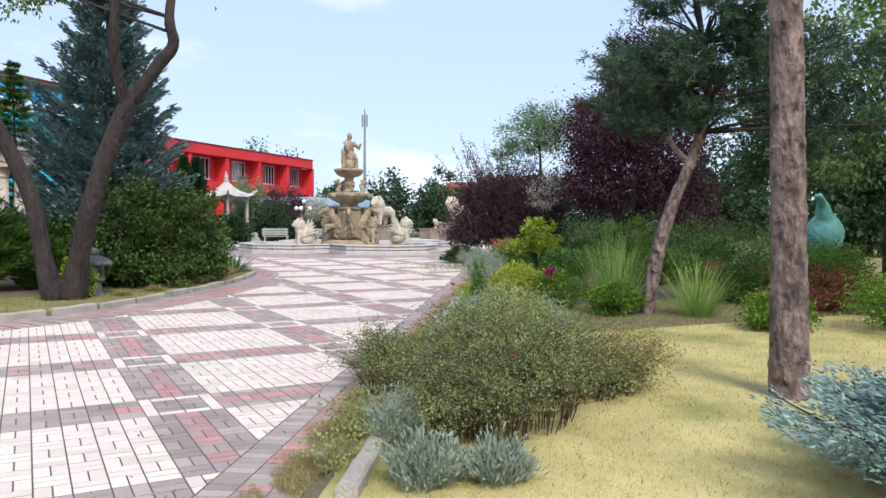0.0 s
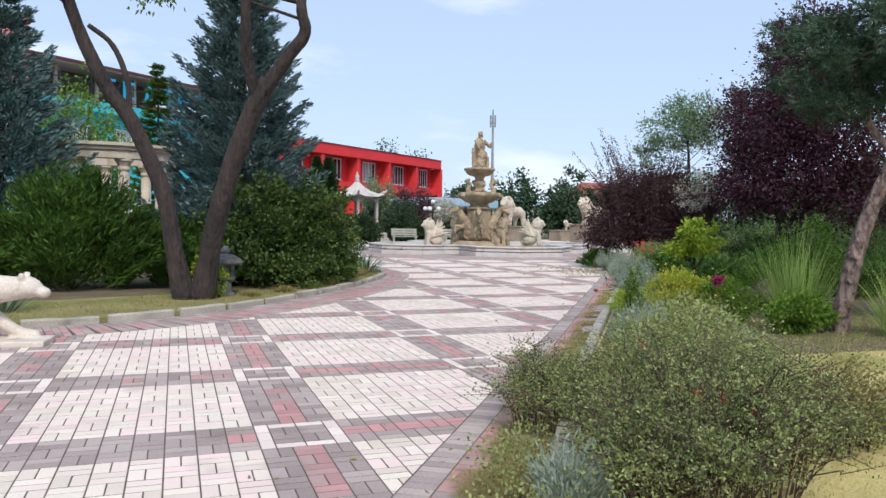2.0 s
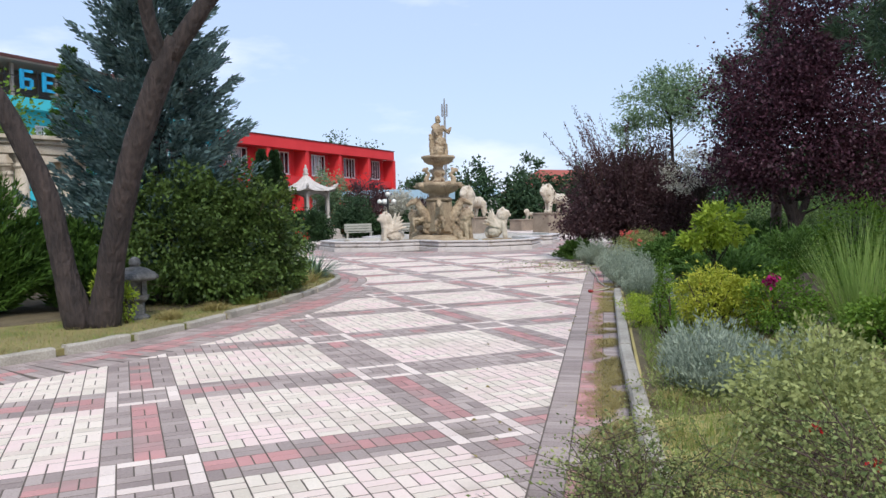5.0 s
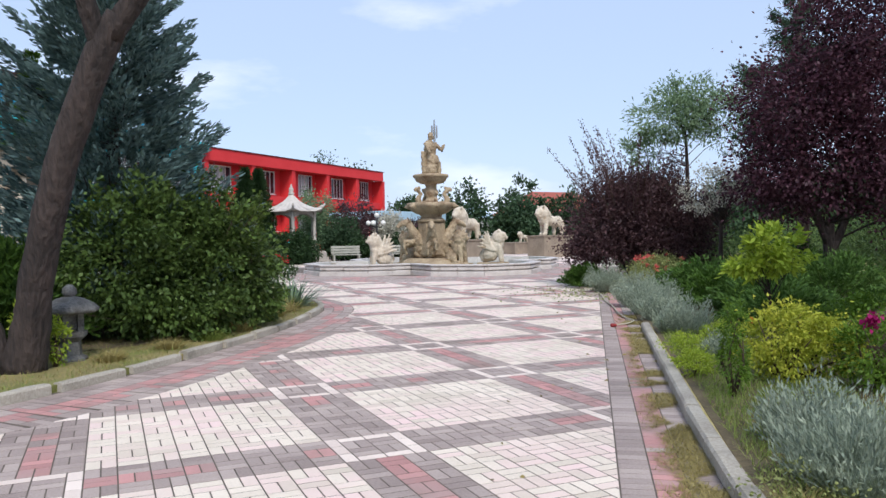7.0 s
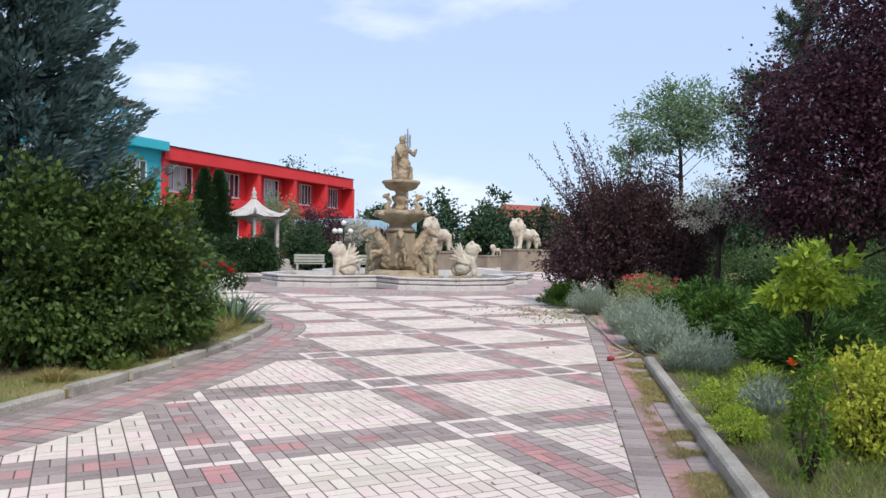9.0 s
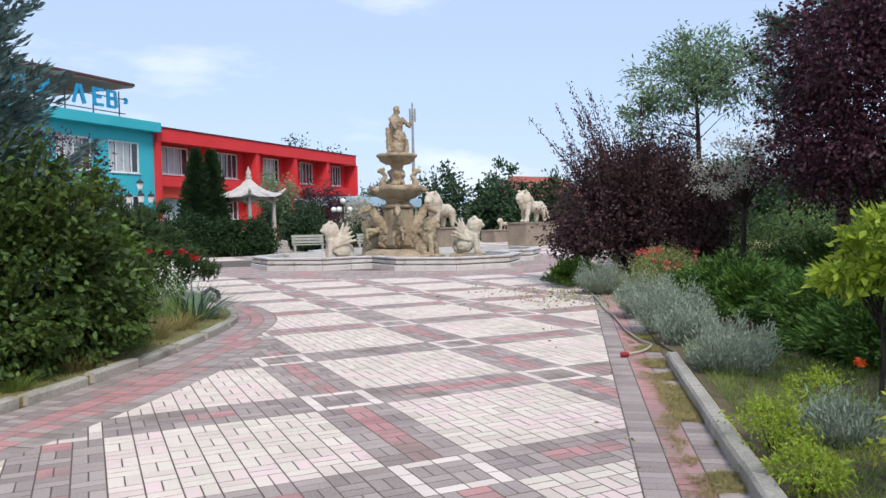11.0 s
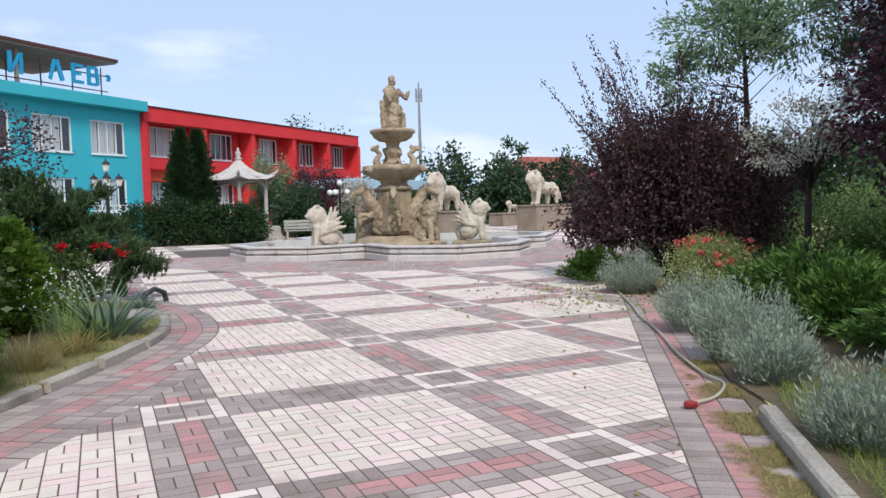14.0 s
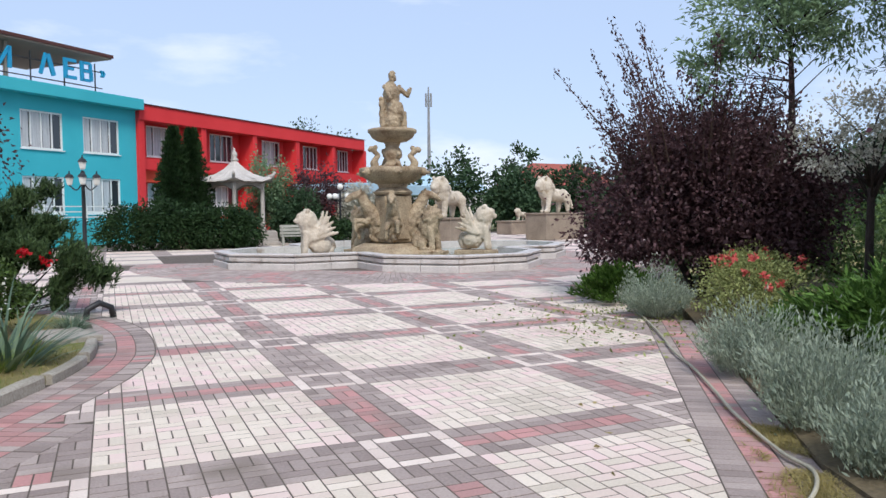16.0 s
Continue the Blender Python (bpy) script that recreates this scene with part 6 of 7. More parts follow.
# open pine trunk beside the lawn
def scaly_trunk(ob, pts, radii, mat):
    """A trunk with whorl swellings and uneven plates."""
    line = smooth_path(pts, 44)
    rr = np.interp(np.linspace(0, 1, len(line)), np.linspace(0, 1, len(radii)), radii)
    bm = bmesh.new()
    rings = []
    for p, r in zip(line, rr):
        ring = []
        for k in range(30):
            a = 2 * math.pi * k / 30
            d = Vector((math.cos(a), math.sin(a), 0))
            q = d * 3.2 + Vector((0, 0, p.z * 5))
            plate = abs(noise.noise(q * 1.1)) * 0.10 + noise.noise(q * 3.1) * 0.05
            whorl = 0.09 * math.exp(-(((p.z + 0.05 * math.sin(a)) % 0.62 - 0.31) / 0.035) ** 2) * (0.6 + 0.6 * noise.noise((a, p.z, 2.0)))
            ring.append(bm.verts.new(p + d * r * (0.95 + plate + whorl)))
        rings.append(ring)
    for lo, hi in zip(rings, rings[1:]):
        for k in range(30):
            bm.faces.new((lo[k], lo[(k + 1) % 30], hi[(k + 1) % 30], hi[k]))
    part("trunk", bm, mat, ob, "scaly reddish-brown trunk with whorl scars")


open_pine = tree("pine_tree", 6.14, 4.6, 0.02, [([(-0.09, 0.09, 6.4), (-0.1, 0.1, 7)], [0.1, 0.09])], [(0, 0, 7.6, 1.2, 1.2, 0.8)], 2500, 0.16, 0.03, L["pine"], "tall pine with a scaly reddish-brown trunk beside the lawn", bark="pine_bark", branches=16)
scaly_trunk(open_pine, [(0, 0, -0.05), (-0.02, 0.02, 1.2), (-0.05, 0.05, 2.6), (-0.08, 0.08, 4.2), (-0.09, 0.09, 6.42)], [0.175, 0.15, 0.142, 0.132, 0.1], M["pine_bark"])


def pine_crown(ob, blobs, tufts, root, needle=0.13, width=0.012, per=34):
    """Needle tufts at the ends of twigs."""
    P, D = clump_points(blobs, tufts, 0.3, shell=0.3)
    n = len(P)
    ways = unit(D + np.array([0, 0, 0.5]))
    PP = np.repeat(P, per, 0) + np.repeat(ways, per, 0) * rng.uniform(-0.16, 0.1, (n * per, 1))
    DD = np.repeat(ways, per, 0) * 0.8 + rng.normal(size=(n * per, 3)) * 0.55
    leaves("foliage", PP, DD, needle, width, L["pine"], ob)
    bm = bmesh.new()
    for tip in P[rng.integers(0, n, 46)]:
        tip = Vector(tip)
        base = min(root, key=lambda q: abs(q[2] + 0.3 - tip.z) + random.uniform(0, 0.5))
        base = Vector(base)
        tube(bm, [base, base.lerp(tip, 0.5) + Vector((random.uniform(-0.15, 0.15), random.uniform(-0.15, 0.15), random.uniform(-0.05, 0.2))), tip], [0.035, 0.022, 0.006], 5)
    tagged(part("branching", bm, M["bark"], ob, smooth=True), kind="stuff")


pn = tree("leaning_pine", 9.32, 9.63, 0, [([(-0.08, 0.0, -0.02), (-0.05, 0.0, 0.28), (0.1, -0.06, 1.1), (0.29, -0.16, 1.84), (0.56, -0.3, 2.58), (0.78, -0.41, 3.48), (0.74, -0.33, 4.54)], [0.14, 0.13, 0.115, 0.1, 0.085, 0.07, 0.04]), ([(0.57, -0.31, 2.41), (0.25, -0.08, 2.9), (0.12, 0.08, 3.72)], [0.06, 0.05, 0.035])], [], 0, 0, 0, None, "leaning pine with a dark spreading crown", bark="pine_bark")
pine_crown(pn, [(0.02, 0.09, 3.89, 1.07, 0.98, 0.66), (0.84, -0.32, 4.3, 1.31, 1.23, 0.9), (2.15, -1.22, 4.05, 1.31, 1.15, 0.82), (0.76, -0.4, 5.2, 1.23, 1.15, 0.74), (-0.31, 0.26, 3.31, 0.66, 0.57, 0.33), (2.31, -1.46, 3.07, 0.98, 0.82, 0.49), (0.51, -0.15, 3.31, 0.98, 0.82, 0.41)], 2400, [(0.61, -0.33, 2.58), (0.7, -0.37, 2.99), (0.78, -0.41, 3.48), (0.75, -0.37, 3.97), (0.74, -0.33, 4.46), (0.16, 0.0, 3.23), (0.12, 0.08, 3.72)], 0.12, 0.015, 30)

pt = tree("purple_plum_tree", 15.8, 17.6, 0, [([(0, 0, 0), (0.05, 0, 0.8), (0, 0, 1.6)], [0.16, 0.14, 0.12]), ([(0, 0, 0.9), (0.3, -0.2, 1.8), (0.5, -0.3, 3.2)], [0.1, 0.08, 0.05]), ([(0, 0, 1.2), (-0.3, 0.2, 2.2), (-0.4, 0.3, 3.8)], [0.1, 0.07, 0.05])], [(0, 0, 2.9, 1.7, 1.6, 1.2), (-0.45, 0.3, 4.2, 1.35, 1.3, 1.1), (0.8, -0.6, 4.0, 1.5, 1.4, 1.3), (0.3, -0.1, 5.4, 1.25, 1.2, 1.0), (-0.9, 0.6, 2.4, 0.95, 0.8, 0.7), (1.3, -1.0, 2.3, 1.2, 1.0, 0.9), (0.55, -0.3, 6.5, 0.95, 0.9, 0.9), (1.5, -1.1, 5.4, 1.1, 1.0, 1.0)], 44000, 0.095, 0.058, L["purple"], "tall dark purple-leaved plum tree", branches=60, spread=0.42, shell=0.22)

pb = tree("purple_leaf_shrub_tree", 15.25, 23.3, 0, [([(0, 0, 0), (0.1, 0, 0.5), (0.1, 0, 1.0)], [0.11, 0.1, 0.09]), ([(0.0, 0.1, 0), (-0.2, 0.2, 0.5), (-0.5, 0.3, 1.0)], [0.07, 0.06, 0.05])],
          [(-0.7, 0.5, 1.45, 1.15, 1.05, 0.85), (0.5, -0.3, 1.6, 1.3, 1.2, 1.0), (0.0, 0.0, 2.3, 1.15, 1.1, 0.8), (1.2, -0.9, 1.7, 0.9, 0.9, 0.9), (-1.15, 0.8, 1.0, 0.75, 0.7, 0.45), (0.6, -0.5, 0.95, 1.2, 1.0, 0.45)], 40000, 0.085, 0.048, L["purple_brown"], "wide purple-brown shrubby tree with long upright shoots", branches=50, r0=0.02, spread=0.4, shell=0.3)
roots, tips = [], []
for k in range(150):
    a = random.uniform(0, 2 * math.pi)
    q = random.uniform(0.2, 1.0)
    root = (1.25 * q * math.cos(a), 1.1 * q * math.sin(a), random.uniform(1.8, 2.7) - 0.5 * q)
    ln = random.uniform(0.6, 1.3) if k % 3 else random.uniform(1.0, 2.1)
    roots.append(root)
    tips.append((root[0] + math.cos(a) * ln * 0.45, root[1] + math.sin(a) * ln * 0.45, root[2] + ln))
for k, (ln, up) in enumerate(((2.0, 2.3), (1.8, 1.7), (1.9, 2.6), (1.4, 2.4))):
    roots.append((-0.6, 0.4, 1.8))
    tips.append((-0.6 - 0.8 * ln * (0.9 - 0.15 * k), 0.4 + 0.5 * ln * (0.9 - 0.15 * k), 1.8 + up * 0.9))
shoots(pb, roots, tips, 95, 0.07, 0.038, L["purple_brown"])

p2 = tree("tall_pine", 17.6, 19.9, 0, [([(0, 0, 0), (0.1, 0, 2.0), (0.05, 0.1, 4.5), (0, 0, 7.2)], [0.16, 0.13, 0.1, 0.04])], [], 0, 0, 0, None, "tall dark green pine behind the plum tree", bark="pine_bark")
pine_crown(p2, [(0, 0, 6.4, 0.8, 0.8, 0.8), (-0.5, 0.4, 5.4, 0.9, 0.9, 0.7), (0.7, -0.5, 5.3, 1.1, 1.0, 0.8), (0, 0, 4.4, 1.2, 1.1, 0.7), (-0.6, 0.5, 3.6, 0.9, 0.9, 0.6), (0, 0, 7.2, 0.45, 0.45, 0.6)], 1500, [(0.1, 0, 2.6), (0.1, 0.05, 3.4), (0.05, 0.1, 4.4), (0.03, 0.06, 5.4), (0, 0, 6.4), (0, 0, 7.1)], 0.15, 0.018, 26)
vt = tree("variegated_tree", 15.6, 20.5, 0, [([(0, 0, 0), (0, 0, 0.9), (0.02, 0, 1.75)], [0.06, 0.055, 0.05])], [(0, 0, 2.7, 0.85, 0.8, 0.65), (-0.3, 0.2, 2.3, 0.7, 0.6, 0.4), (0.4, -0.3, 2.6, 0.7, 0.6, 0.5)], 3600, 0.06, 0.035, L["blossom"], "small dark-stemmed tree with pale variegated leaves", branches=26, r0=0.02, spread=0.3, shell=0.35)
wl2 = tree("locust_tree", 16.2, 22.4, 0, [([(0, 0, 0), (0.1, 0, 1.6), (0.05, 0, 3.2), (0, 0, 4.2)], [0.07, 0.06, 0.05, 0.03])], [(-0.3, 0.3, 4.5, 1.3, 1.1, 0.8), (0.8, -0.6, 4.6, 1.3, 1.1, 0.8), (0.2, 0, 5.1, 1.0, 1.0, 0.6), (-0.9, 0.7, 3.7, 0.7, 0.6, 0.5)], 9000, 0.13, 0.04, L["willow"], "airy grey-green tree with drooping sprays", branches=40, r0=0.012, spread=0.3, shell=0.3)
lt = tree("lime_shrub_tree", 9.7, 13.4, 0.03, [([(0, 0, 0), (0.03, 0, 0.35), (0, 0, 0.7)], [0.02, 0.018, 0.015])], [(0, 0, 1.22, 0.42, 0.4, 0.34), (-0.15, 0.1, 1.0, 0.3, 0.3, 0.2)], 1500, 0.11, 0.048, L["lime"], "small yellow-green leafy sapling", branches=20, r0=0.008, spread=0.3)
tree("lime_shrub_tree", 10.9, 12.0, 0.03, [([(0, 0, 0), (0.03, 0, 0.35), (0, 0, 0.7)], [0.02, 0.018, 0.015])], [(0, 0, 1.1, 0.5, 0.48, 0.45), (0.2, -0.2, 0.7, 0.5, 0.45, 0.4)], 2600, 0.08, 0.04, L["green"], "small fresh green leafy sapling", branches=20, r0=0.008, spread=0.3)
gd = shrub("golden_shrub", 7.85, 11.5, [(0, 0, 0.42, 0.4, 0.38, 0.34), (0.28, -0.24, 0.38, 0.32, 0.32, 0.3)], 6500, 0.045, 0.024, L["gold"], "rounded shrub with golden-yellow upper leaves", stems=26, z=0.03, shell=0.55)
sh2 = shrub("rose_bush", 8.35, 10.8, [(0, 0, 0.36, 0.5, 0.45, 0.36)], 3600, 0.045, 0.026, L["green"], "green rose bush with one magenta bloom", stems=20, z=0.03)
leaves("bloom", rng.normal(size=(60, 3)) * 0.03 + [-0.28, -0.1, 0.66], rng.normal(size=(60, 3)), 0.06, 0.05, L["flower_magenta"], sh2, "magenta rose")
shrub("young_thuja", 6.95, 11.2, [(0, 0, 0.3, 0.13, 0.13, 0.3), (0, 0, 0.6, 0.1, 0.1, 0.32)], 1800, 0.045, 0.014, L["green"], "small upright green thuja sapling", stems=5, z=0.03)
for x, y, r, h in ((8.55, 13.05, 0.26, 0.4), (8.85, 12.3, 0.26, 0.34), (7.75, 12.75, 0.24, 0.32), (7.3, 12.1, 0.2, 0.26)):
    shrub("lime_flower_mound", x, y, [(0, 0, h * 0.55, r, r, h * 0.5)], 1500, 0.035, 0.013, L["lime"], "mound of feathery lime-green foliage", stems=14, r0=0.005, z=0.03, group="lime mounds")
of = tuft_clump("orange_flower", 9.3, 13.3, 0.12, 0.12, 0.3, 20, L["grass_green"], "single orange flower on thin stems", 0.03, width=0.008)
leaves("bloom", rng.normal(size=(40, 3)) * 0.018 + [0, 0, 0.34], rng.normal(size=(40, 3)), 0.04, 0.03, L["flower_orange"], of, "orange flower head")

JN = "wide spreading dark green juniper in the bed"
for x, y, rx, ry, h, n in ((13.1, 18.3, 1.5, 1.2, 0.85, 800), (14.7, 16.6, 1.6, 1.4, 1.0, 700), (12.3, 15.9, 1.3, 1.1, 0.75, 700), (11.2, 14.5, 1.1, 0.9, 0.6, 600), (13.4, 13.6, 1.6, 1.2, 0.85, 600), (17.5, 20.0, 1.8, 1.5, 1.1, 500), (16.8, 15.0, 1.8, 1.5, 1.0, 500), (12.2, 10.0, 1.2, 1.0, 0.7, 400)):
    spray_bush("spreading_juniper", x, y, rx, ry, h, n, L["juniper_dark"], JN, 0.036, 20, 0.1, 0.022, 0.3, tipup=-0.1, group="bed junipers")
spray_bush("spreading_juniper", 12.4, 17.2, 1.0, 0.8, 0.75, 500, L["juniper"], "bright green feathery juniper in the bed", 0.036, 20, 0.09, 0.02, 0.3, tipup=-0.1)
spray_bush("low_juniper", 13.75, 23.55, 0.85, 0.6, 0.55, 560, L["juniper"], "low yellow-green juniper at the paving's edge", 0.03, 20, 0.08, 0.02, 0.6)
for x, y in ((14.3, 21.3), (13.5, 20.4), (15.0, 22.0)):
    ob = shrub("rose_bush", x, y, [(0, 0, 0.45, 0.65, 0.6, 0.42)], 3600, 0.045, 0.026, L["rosebush"], "loose rose bush with coral-pink blooms", stems=30, r0=0.008, z=0.036, group="coral rose bushes", spread=0.3)
    P = rng.normal(size=(8, 3)) * [0.35, 0.35, 0.12] + [-0.1, -0.2, 0.72]
    leaves("blossom", np.repeat(P, 22, 0) + rng.normal(size=(176, 3)) * 0.022, rng.normal(size=(176, 3)), 0.045, 0.04, L["flower_pink"], ob, "coral-pink roses")
for x, y, r, h in ((13.2, 10.6, 0.9, 0.6), (12.2, 8.6, 1.0, 0.7), (15.5, 13.8, 0.8, 0.5), (8.9, 3.4, 0.9, 0.8)):
    shrub("barberry_shrub", x, y, [(0, 0, h * 0.55, r, r * 0.9, h * 0.5), (0.5, -0.5, h * 0.45, r * 0.8, r * 0.7, h * 0.4)], 5000, 0.05, 0.028, L["redleaf"], "reddish-brown barberry shrub in the bed", stems=24, z=0.03, group="barberries")
for x, y, r, h in ((9.6, 7.4, 0.5, 0.5), (11.0, 6.4, 0.8, 0.8), (10.4, 12.6, 0.6, 0.6), (8.6, 9.7, 0.4, 0.5), (13.8, 9.8, 1.0, 1.1), (14.8, 10.4, 0.9, 1.0)):
    shrub("green_shrub", x, y, [(0, 0, h * 0.55, r, r * 0.9, h * 0.5)], 4200, 0.055, 0.032, L["green"], "loose fresh green shrub", stems=20, z=0.03)

for x, y, r, h in ((18.2, 22.4, 1.5, 1.5), (19.5, 25.4, 1.6, 1.6), (17.6, 25.6, 1.3, 1.1), (20.6, 20.6, 1.7, 1.8), (18.8, 17.6, 1.6, 1.6), (22.6, 24.0, 1.8, 2.0), (16.4, 12.6, 1.2, 1.2)):
    shrub("undergrowth_shrub", x, y, [(0, 0, h * 0.5, r, r * 0.9, h * 0.5), (0.6 * r, -0.5 * r, h * 0.4, r * 0.8, r * 0.7, h * 0.4)], 6500, 0.085, 0.045, L["mid"], "dense green undergrowth shrub beneath the trees", stems=16, z=0.03, group="undergrowth")
bo = new("boulder")
bm = bmesh.new()
bmesh.ops.create_icosphere(bm, subdivisions=4, radius=1)
for v in bm.verts:
    v.co = Vector((v.co.x * 0.55, v.co.y * 0.4, v.co.z * 0.32)) * (1 + 0.35 * noise.noise(v.co * 1.7) + 0.1 * noise.noise(v.co * 6))
bpy.data.objects.remove(bo)
bo = part("boulder", bm, M["boulder"], None, smooth=True)
bo.matrix_world = pose(10.3, 12.3, 0.2, 0, 0, 30)
tagged(bo, "brown rounded boulder in the planted bed", "rock")

# grove beyond the lawn
for k, (x, y, h, r, leaf) in enumerate([(14.0, 6.2, 6.0, 2.2, "mid"), (17.6, 8.6, 7.0, 2.6, "pine"), (20.5, 12.5, 7.0, 2.6, "mid"), (17.5, 3.0, 7.0, 2.6, "mid"), (23.5, 7.0, 8.0, 3.0, "mid"), (22.0, 16.5, 7.0, 2.5, "far"), (13.2, 1.4, 6.5, 2.4, "green"), (27.0, 11.5, 8.0, 3.2, "mid"), (26.0, 20.0, 7.0, 2.8, "far"), (20.0, -2.0, 8.0, 3.0, "mid")]):
    tree("grove_tree", x, y, 0, [([(0, 0, 0), (random.uniform(-0.3, 0.3), 0.1, h * 0.3), (random.uniform(-0.4, 0.4), 0, h * 0.55)], [0.16, 0.12, 0.08])],
         [(random.uniform(-0.8, 0.8) * r * 0.6, random.uniform(-0.8, 0.8) * r * 0.6, h * q, r * 0.7, r * 0.7, h * 0.13) for q in (0.5, 0.6, 0.72, 0.85, 0.95)], 6500, 0.18, 0.095, L[leaf], "leafy dark green tree in the grove beyond the lawn", branches=26, spread=0.3, shell=0.4)

# ---- far planting round the hotel ----
for x, y, r, h in ((7.9, 46.6, 1.9, 1.85), (10.4, 46.6, 1.55, 1.7)):
    shrub("round_hedge", x, y, [(-0.5 * r, 0, h * 0.45, r * 0.6, 0.9, h * 0.48), (0.2 * r, 0, h * 0.52, r * 0.6, 0.9, h * 0.5), (0.65 * r, 0, h * 0.42, r * 0.5, 0.8, h * 0.42)], 15000, 0.14, 0.065, L["thuja"], "dense clipped dark green hedge by the terrace", stems=12, shell=0.65)
for x in (9.0, 9.8):
    conifer("column_thuja", x, 50.0 + (x - 9) * 0.4, 5.2, 0.85, L["thuja"], "narrow dark green columnar thuja", 0.0, 60, 10, -0.6, 0.9, 0.16, 0.05, 0.1, 4, 0.06)
for x, y, h, r, leaf, label in ((13.9, 53.2, 4.6, 1.3, "willow", "grey-green leafy tree behind the gazebo"), (16.3, 52.6, 3.9, 1.5, "purple_brown", "dark purple-leaved tree before the red wing"), (18.2, 51.6, 2.9, 1.2, "blossom", "pale variegated shrub before the red wing"), (14.6, 50.3, 2.6, 1.2, "far", "grey-green conifer beside the gazebo"), (20.5, 53.5, 2.5, 1.5, "purple_brown", "dark purple-leaved tree before the red wing"), (18.8, 49.8, 1.7, 1.6, "thuja", "dark green shrub behind the benches"), (15.6, 48.9, 1.3, 1.3, "thuja", "dark green shrub behind the benches")):
    tree("garden_tree", x, y, 0, [([(0, 0, 0), (0.05, 0, h * 0.3)], [0.08, 0.06])], [(0, 0, h * 0.62, r * 0.8, r * 0.8, h * 0.36), (-0.4 * r, 0, h * 0.4, r * 0.7, r * 0.7, h * 0.34), (0.45 * r, 0, h * 0.38, r * 0.7, r * 0.7, h * 0.34)], 8000, 0.16, 0.085, L[leaf], label, branches=14, shell=0.45)
for x, y, h, r in ((31.5, 70, 6.2, 2.6), (27.5, 73, 5.0, 1.8), (37, 68, 6.2, 2.6), (41, 66, 5.6, 2.6), (34.5, 64, 4.2, 2.4), (45, 62, 6, 3), (40, 56, 4.5, 2.6), (36, 52, 3.6, 2.2), (49, 54, 6, 3), (42, 46, 5, 3), (47, 40, 6, 3), (38, 36, 5, 2.6), (33, 30, 5, 2.6), (40, 27, 7, 3.2), (33, 21, 6.5, 3), (53, 70, 7, 4), (60, 58, 7, 4), (27.0, 100, 12.2, 2.6), (31.2, 101, 11.6, 2.6), (22, 84, 5, 2.5)):
    tree("distant_tree", x, y, 0, [([(0, 0, 0), (0.1, 0, h * 0.35)], [0.16, 0.1])], [(0, 0, h * 0.62, r * 0.75, r * 0.75, h * 0.38), (-0.5 * r, 0.2, h * 0.42, r * 0.65, r * 0.65, h * 0.38), (0.5 * r, -0.2, h * 0.42, r * 0.65, r * 0.65, h * 0.38), (0, 0, h * 0.25, r * 0.9, r * 0.9, h * 0.25)], 5000, 0.36, 0.22, L["far"], "rounded dark green tree beyond the plaza", branches=12, shell=0.5)

shed = thing("low_building", 33, 78, 0, 20, "low white building with a pale blue roof", "building")
part("wall", box(bmesh.new(), 0, 0, 1.6, 9, 6, 3.2), M["greywall"], shed)
bm = bmesh.new()
rv = [bm.verts.new(p) for p in ((-4.9, -3.4, 3.1), (4.9, -3.4, 3.1), (4.9, 3.4, 3.1), (-4.9, 3.4, 3.1), (-4.9, 0, 4.7), (4.9, 0, 4.7))]
for f in ((0, 1, 5, 4), (3, 4, 5, 2), (0, 4, 3), (1, 2, 5), (0, 3, 2, 1)):
    bm.faces.new([rv[k] for k in f])
part("roof", bm, M["blueroof"], shed)
canopy = thing("pale_blue_canopy", 22.6, 64.0, 0, 40, "pale blue flat canopy on white posts", "canopy")
part("roof", box(bmesh.new(), 0, 0, 2.9, 10, 5, 0.7, 0, 0.05), M["blueroof"], canopy)
for sx in (-4.6, 0, 4.6):
    for sy in (-2.2, 2.2):
        boxed("post", M["frame"], canopy, sx, sy, 1.28, 0.16, 0.16, 2.56)
house = thing("far_house", 44, 74, 0, 10, "distant house with a red tiled roof", "house")
part("wall", box(bmesh.new(), 0, 0, 1.7, 9, 7, 3.4), M["greywall"], house)
bm = bmesh.new()
rv = [bm.verts.new(p) for p in ((-5, -4, 3.3), (5, -4, 3.3), (5, 4, 3.3), (-5, 4, 3.3), (-3, 0, 5.6), (3, 0, 5.6))]
for f in ((0, 1, 5, 4), (3, 4, 5, 2), (0, 4, 3), (1, 2, 5), (0, 3, 2, 1)):
    bm.faces.new([rv[k] for k in f])
part("roof", bm, M["rust_roof"], house)

mast = thing("radio_mast", 51.9, 123.7, 0, 0, "thin grey radio mast with antennas", "mast")
part("pole", lathe(bmesh.new(), [(0.32, 0), (0.26, 10), (0.16, 19.0), (0.1, 20.4)], 10), M["mast"], mast)
for k in range(4):
    a = radians(90 * k + 20)
    boxed("antenna", M["mast"], mast, 0.55 * math.cos(a), 0.55 * math.sin(a), 18.4, 0.22, 0.14, 2.0, bevel=0)
    boxed("bracket", M["mast"], mast, 0.3 * math.cos(a), 0.3 * math.sin(a), 18.2, 0.5, 0.06, 0.06, 20 + 90 * k, bevel=0)


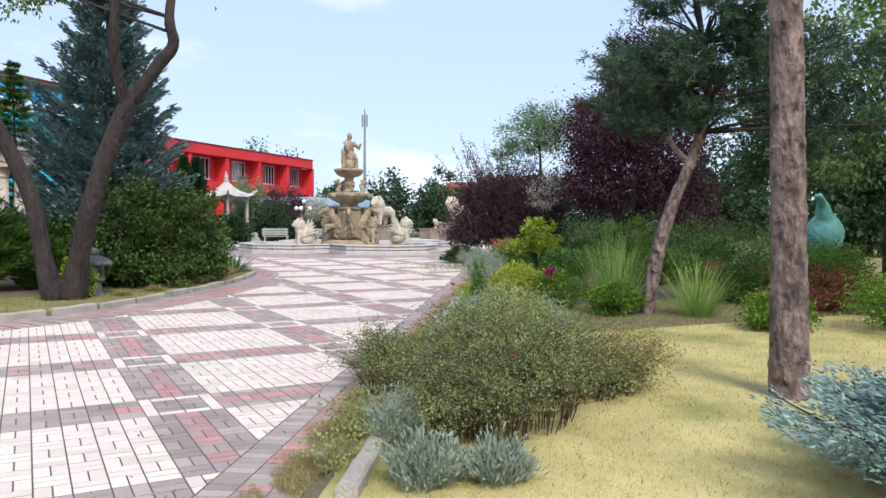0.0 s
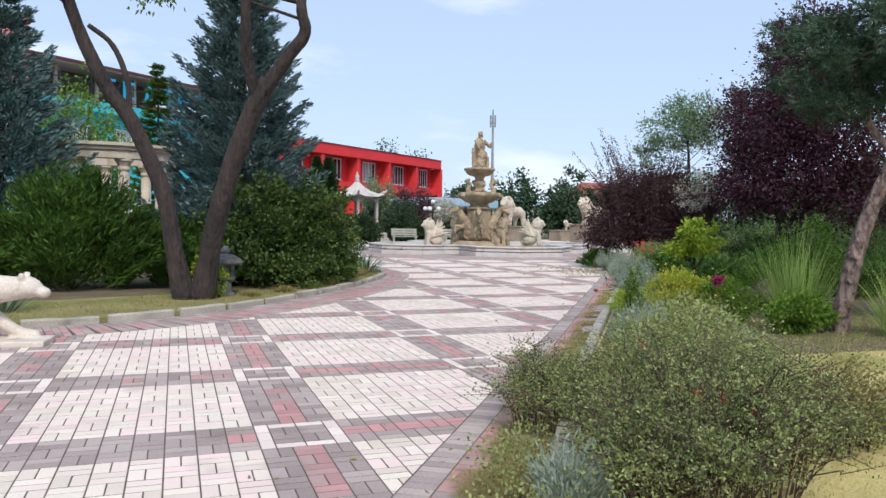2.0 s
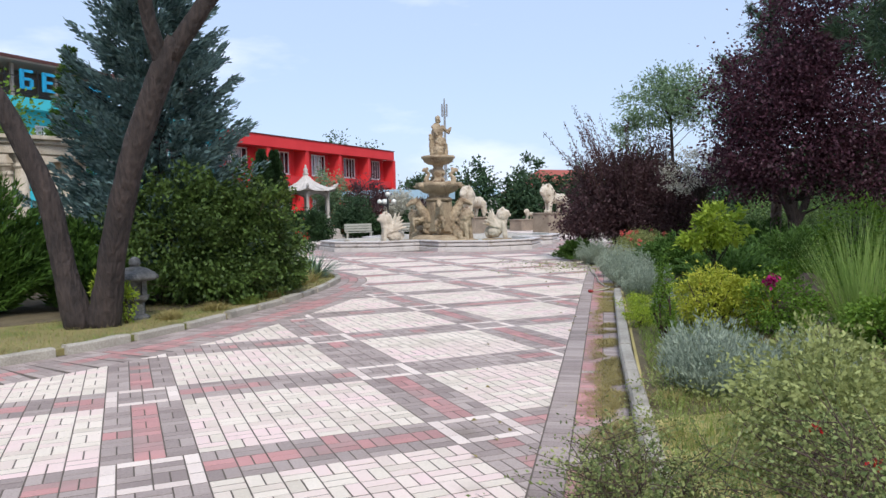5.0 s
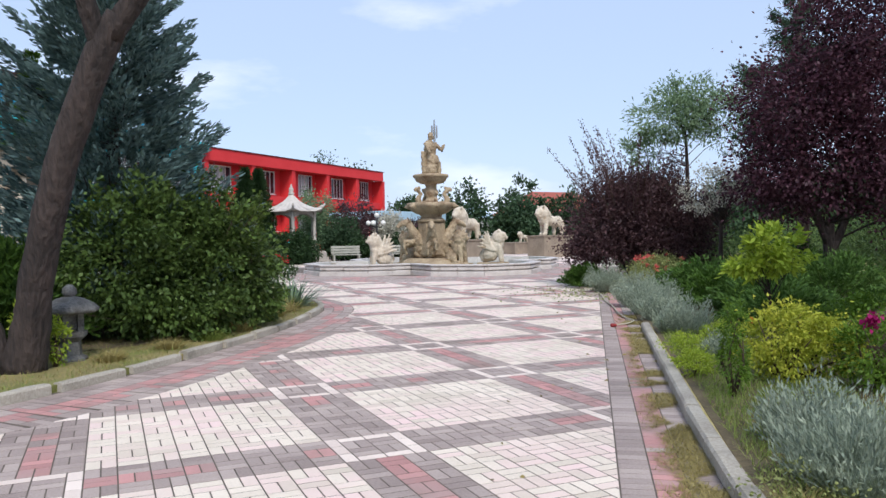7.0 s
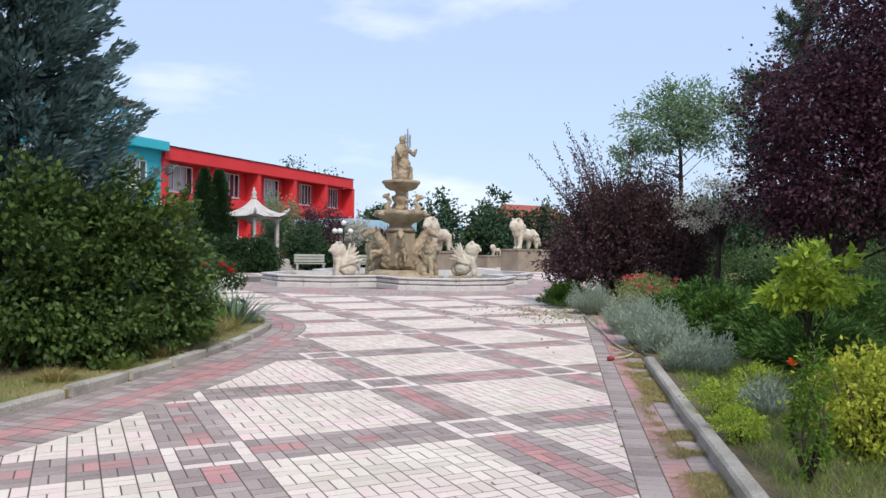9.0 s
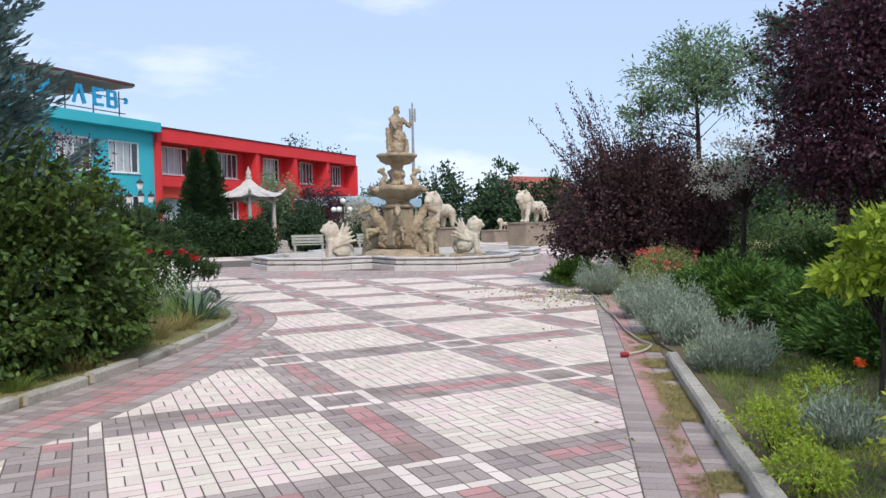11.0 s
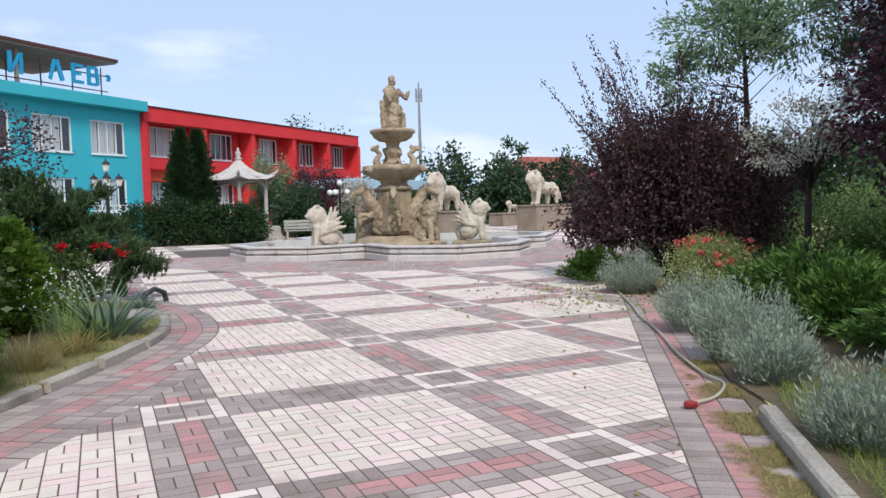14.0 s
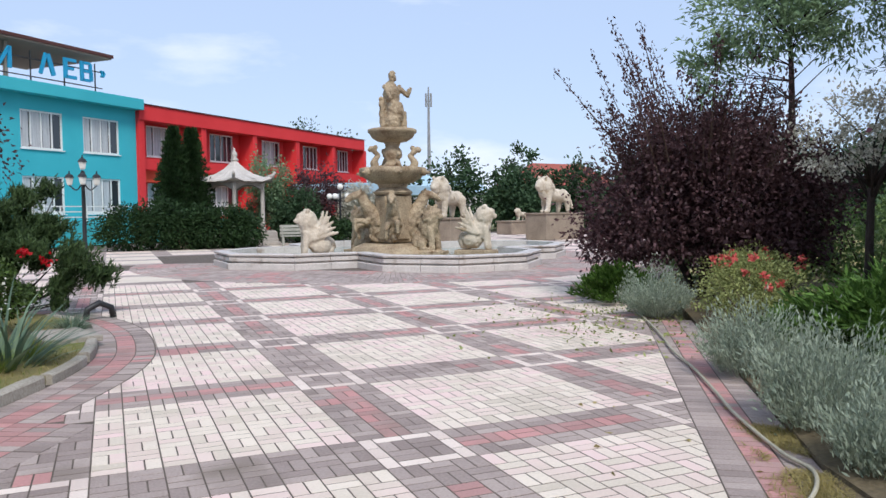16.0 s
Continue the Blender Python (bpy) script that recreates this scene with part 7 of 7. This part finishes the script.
# ---- grass, fallen leaves, and the nearest paving blocks ----
def grass_field(name, count, inside, x0, x1, y0, y1, z, h, mat, label):
    P = np.stack([rng.uniform(x0, x1, count), rng.uniform(y0, y1, count), np.full(count, z)], 1)
    P = P[[inside(*p[:2]) for p in P]]
    D = np.stack([rng.normal(0, 0.5, len(P)), rng.normal(0, 0.5, len(P)), np.ones(len(P))], 1)
    return tagged(blades(name, P, D, h, 0.008, mat, None, 0.5, "", 2), label, "grass", kind="stuff")


def on_right(x, y):
    return (x - EDGE_A.x) * EDGE_N.x + (y - EDGE_A.y) * EDGE_N.y > 0.82


def on_left(x, y):
    d, px, py, ux, uy = nearest_on(KERB_LEFT[4:70:3], x, y)
    return (x - px) * uy - (y - py) * ux < -0.14 and d < 2.2


grass_field("dry_grass", 75000, on_right, 1.5, 12, 0.5, 11, 0.025, 0.06, L["grass"], "short yellow-green lawn grass with dry patches")
grass_field("bed_grass", 9000, on_right, 5.5, 11.5, 8.5, 15, 0.03, 0.13, L["grass_green"], "longer green grass in the planted bed")
grass_field("kerb_grass", 60000, lambda x, y: 0.82 < (x - EDGE_A.x) * EDGE_N.x + (y - EDGE_A.y) * EDGE_N.y < 2.3 + noise.noise((x, y, 0)), 4.2, 11.5, 7.0, 16.0, 0.03, 0.17, L["grass_green"], "lush green grass inside the kerb")
grass_field("left_grass", 30000, on_left, -5, 6.1, 12.8, 25, 0.07, 0.07, L["grass_green"], "short green lawn grass behind the kerb")
grass_field("left_dry_grass", 40000, on_left, -5, 6.1, 12.8, 25, 0.07, 0.09, L["dry"], "dry lawn grass tufts behind the kerb")
sv, ov = rng.uniform(-1, 15, 60000), rng.normal(0.5, 0.11, 60000)
mats = np.array([noise.noise((p * 2.6, q * 3.0, 1.0)) > -0.08 for p, q in zip(sv, ov)]) & (ov > 0.2) & (ov < 0.63)
P = np.array([edge_point(p, q, 0.004) for p, q in zip(sv[mats], ov[mats])])
tagged(blades("edge_grass", P, rng.normal(size=P.shape) * [1, 1, 0.2] + [0, 0, 0.6], 0.06, 0.007, L["dry"], None, 0.6, "", 2), "dry grass mats in the soil strip along the paving", "grass", kind="stuff")
n = 800
P = np.stack([rng.normal(12.6, 0.9, n), rng.normal(21.6, 1.3, n), np.full(n, 0.012)], 1)
P = P[[(x - EDGE_A.x) * EDGE_N.x + (y - EDGE_A.y) * EDGE_N.y < 0.5 for x, y, z in P]]
tagged(leaves("paving_weeds", P, rng.normal(size=(len(P), 3)) * [1, 1, 0.3] + [0, 0, 0.3], 0.06, 0.03, L["rosebush"], None), "low weeds and fallen leaves on the paving", "weeds", kind="stuff")
n = 800
P = np.stack([rng.uniform(0, 14, n), rng.uniform(4, 24, n), np.full(n, 0.006)], 1)
P = P[[-0.9 < (x - EDGE_A.x) * EDGE_N.x + (y - EDGE_A.y) * EDGE_N.y < 0.5 for x, y, z in P]]
tagged(leaves("fallen_leaves", P, rng.normal(size=(len(P), 3)) * [1, 1, 0.12], 0.05, 0.03, L["dry"], None), "scattered dry fallen leaves on the paving", "leaves", kind="stuff")

shared = {}
for tone, poly in single_bricks:
    cx, cy = sum(p[0] for p in poly) / len(poly), sum(p[1] for p in poly) / len(poly)
    key = (tone, tuple((round(x - cx, 3), round(y - cy, 3)) for x, y in poly))
    if key not in shared:
        me = bpy.data.meshes.new("paving_block")
        add_blocks(me, [[(x - cx, y - cy) for x, y in poly]], [0.0])
        me.materials.append(M[tone])
        shared[key] = me
    ob = new("paving_block", shared[key])
    ob.parent = plaza
    ob.matrix_basis = pose(cx, cy, abs(random.gauss(0, 0.0009)))
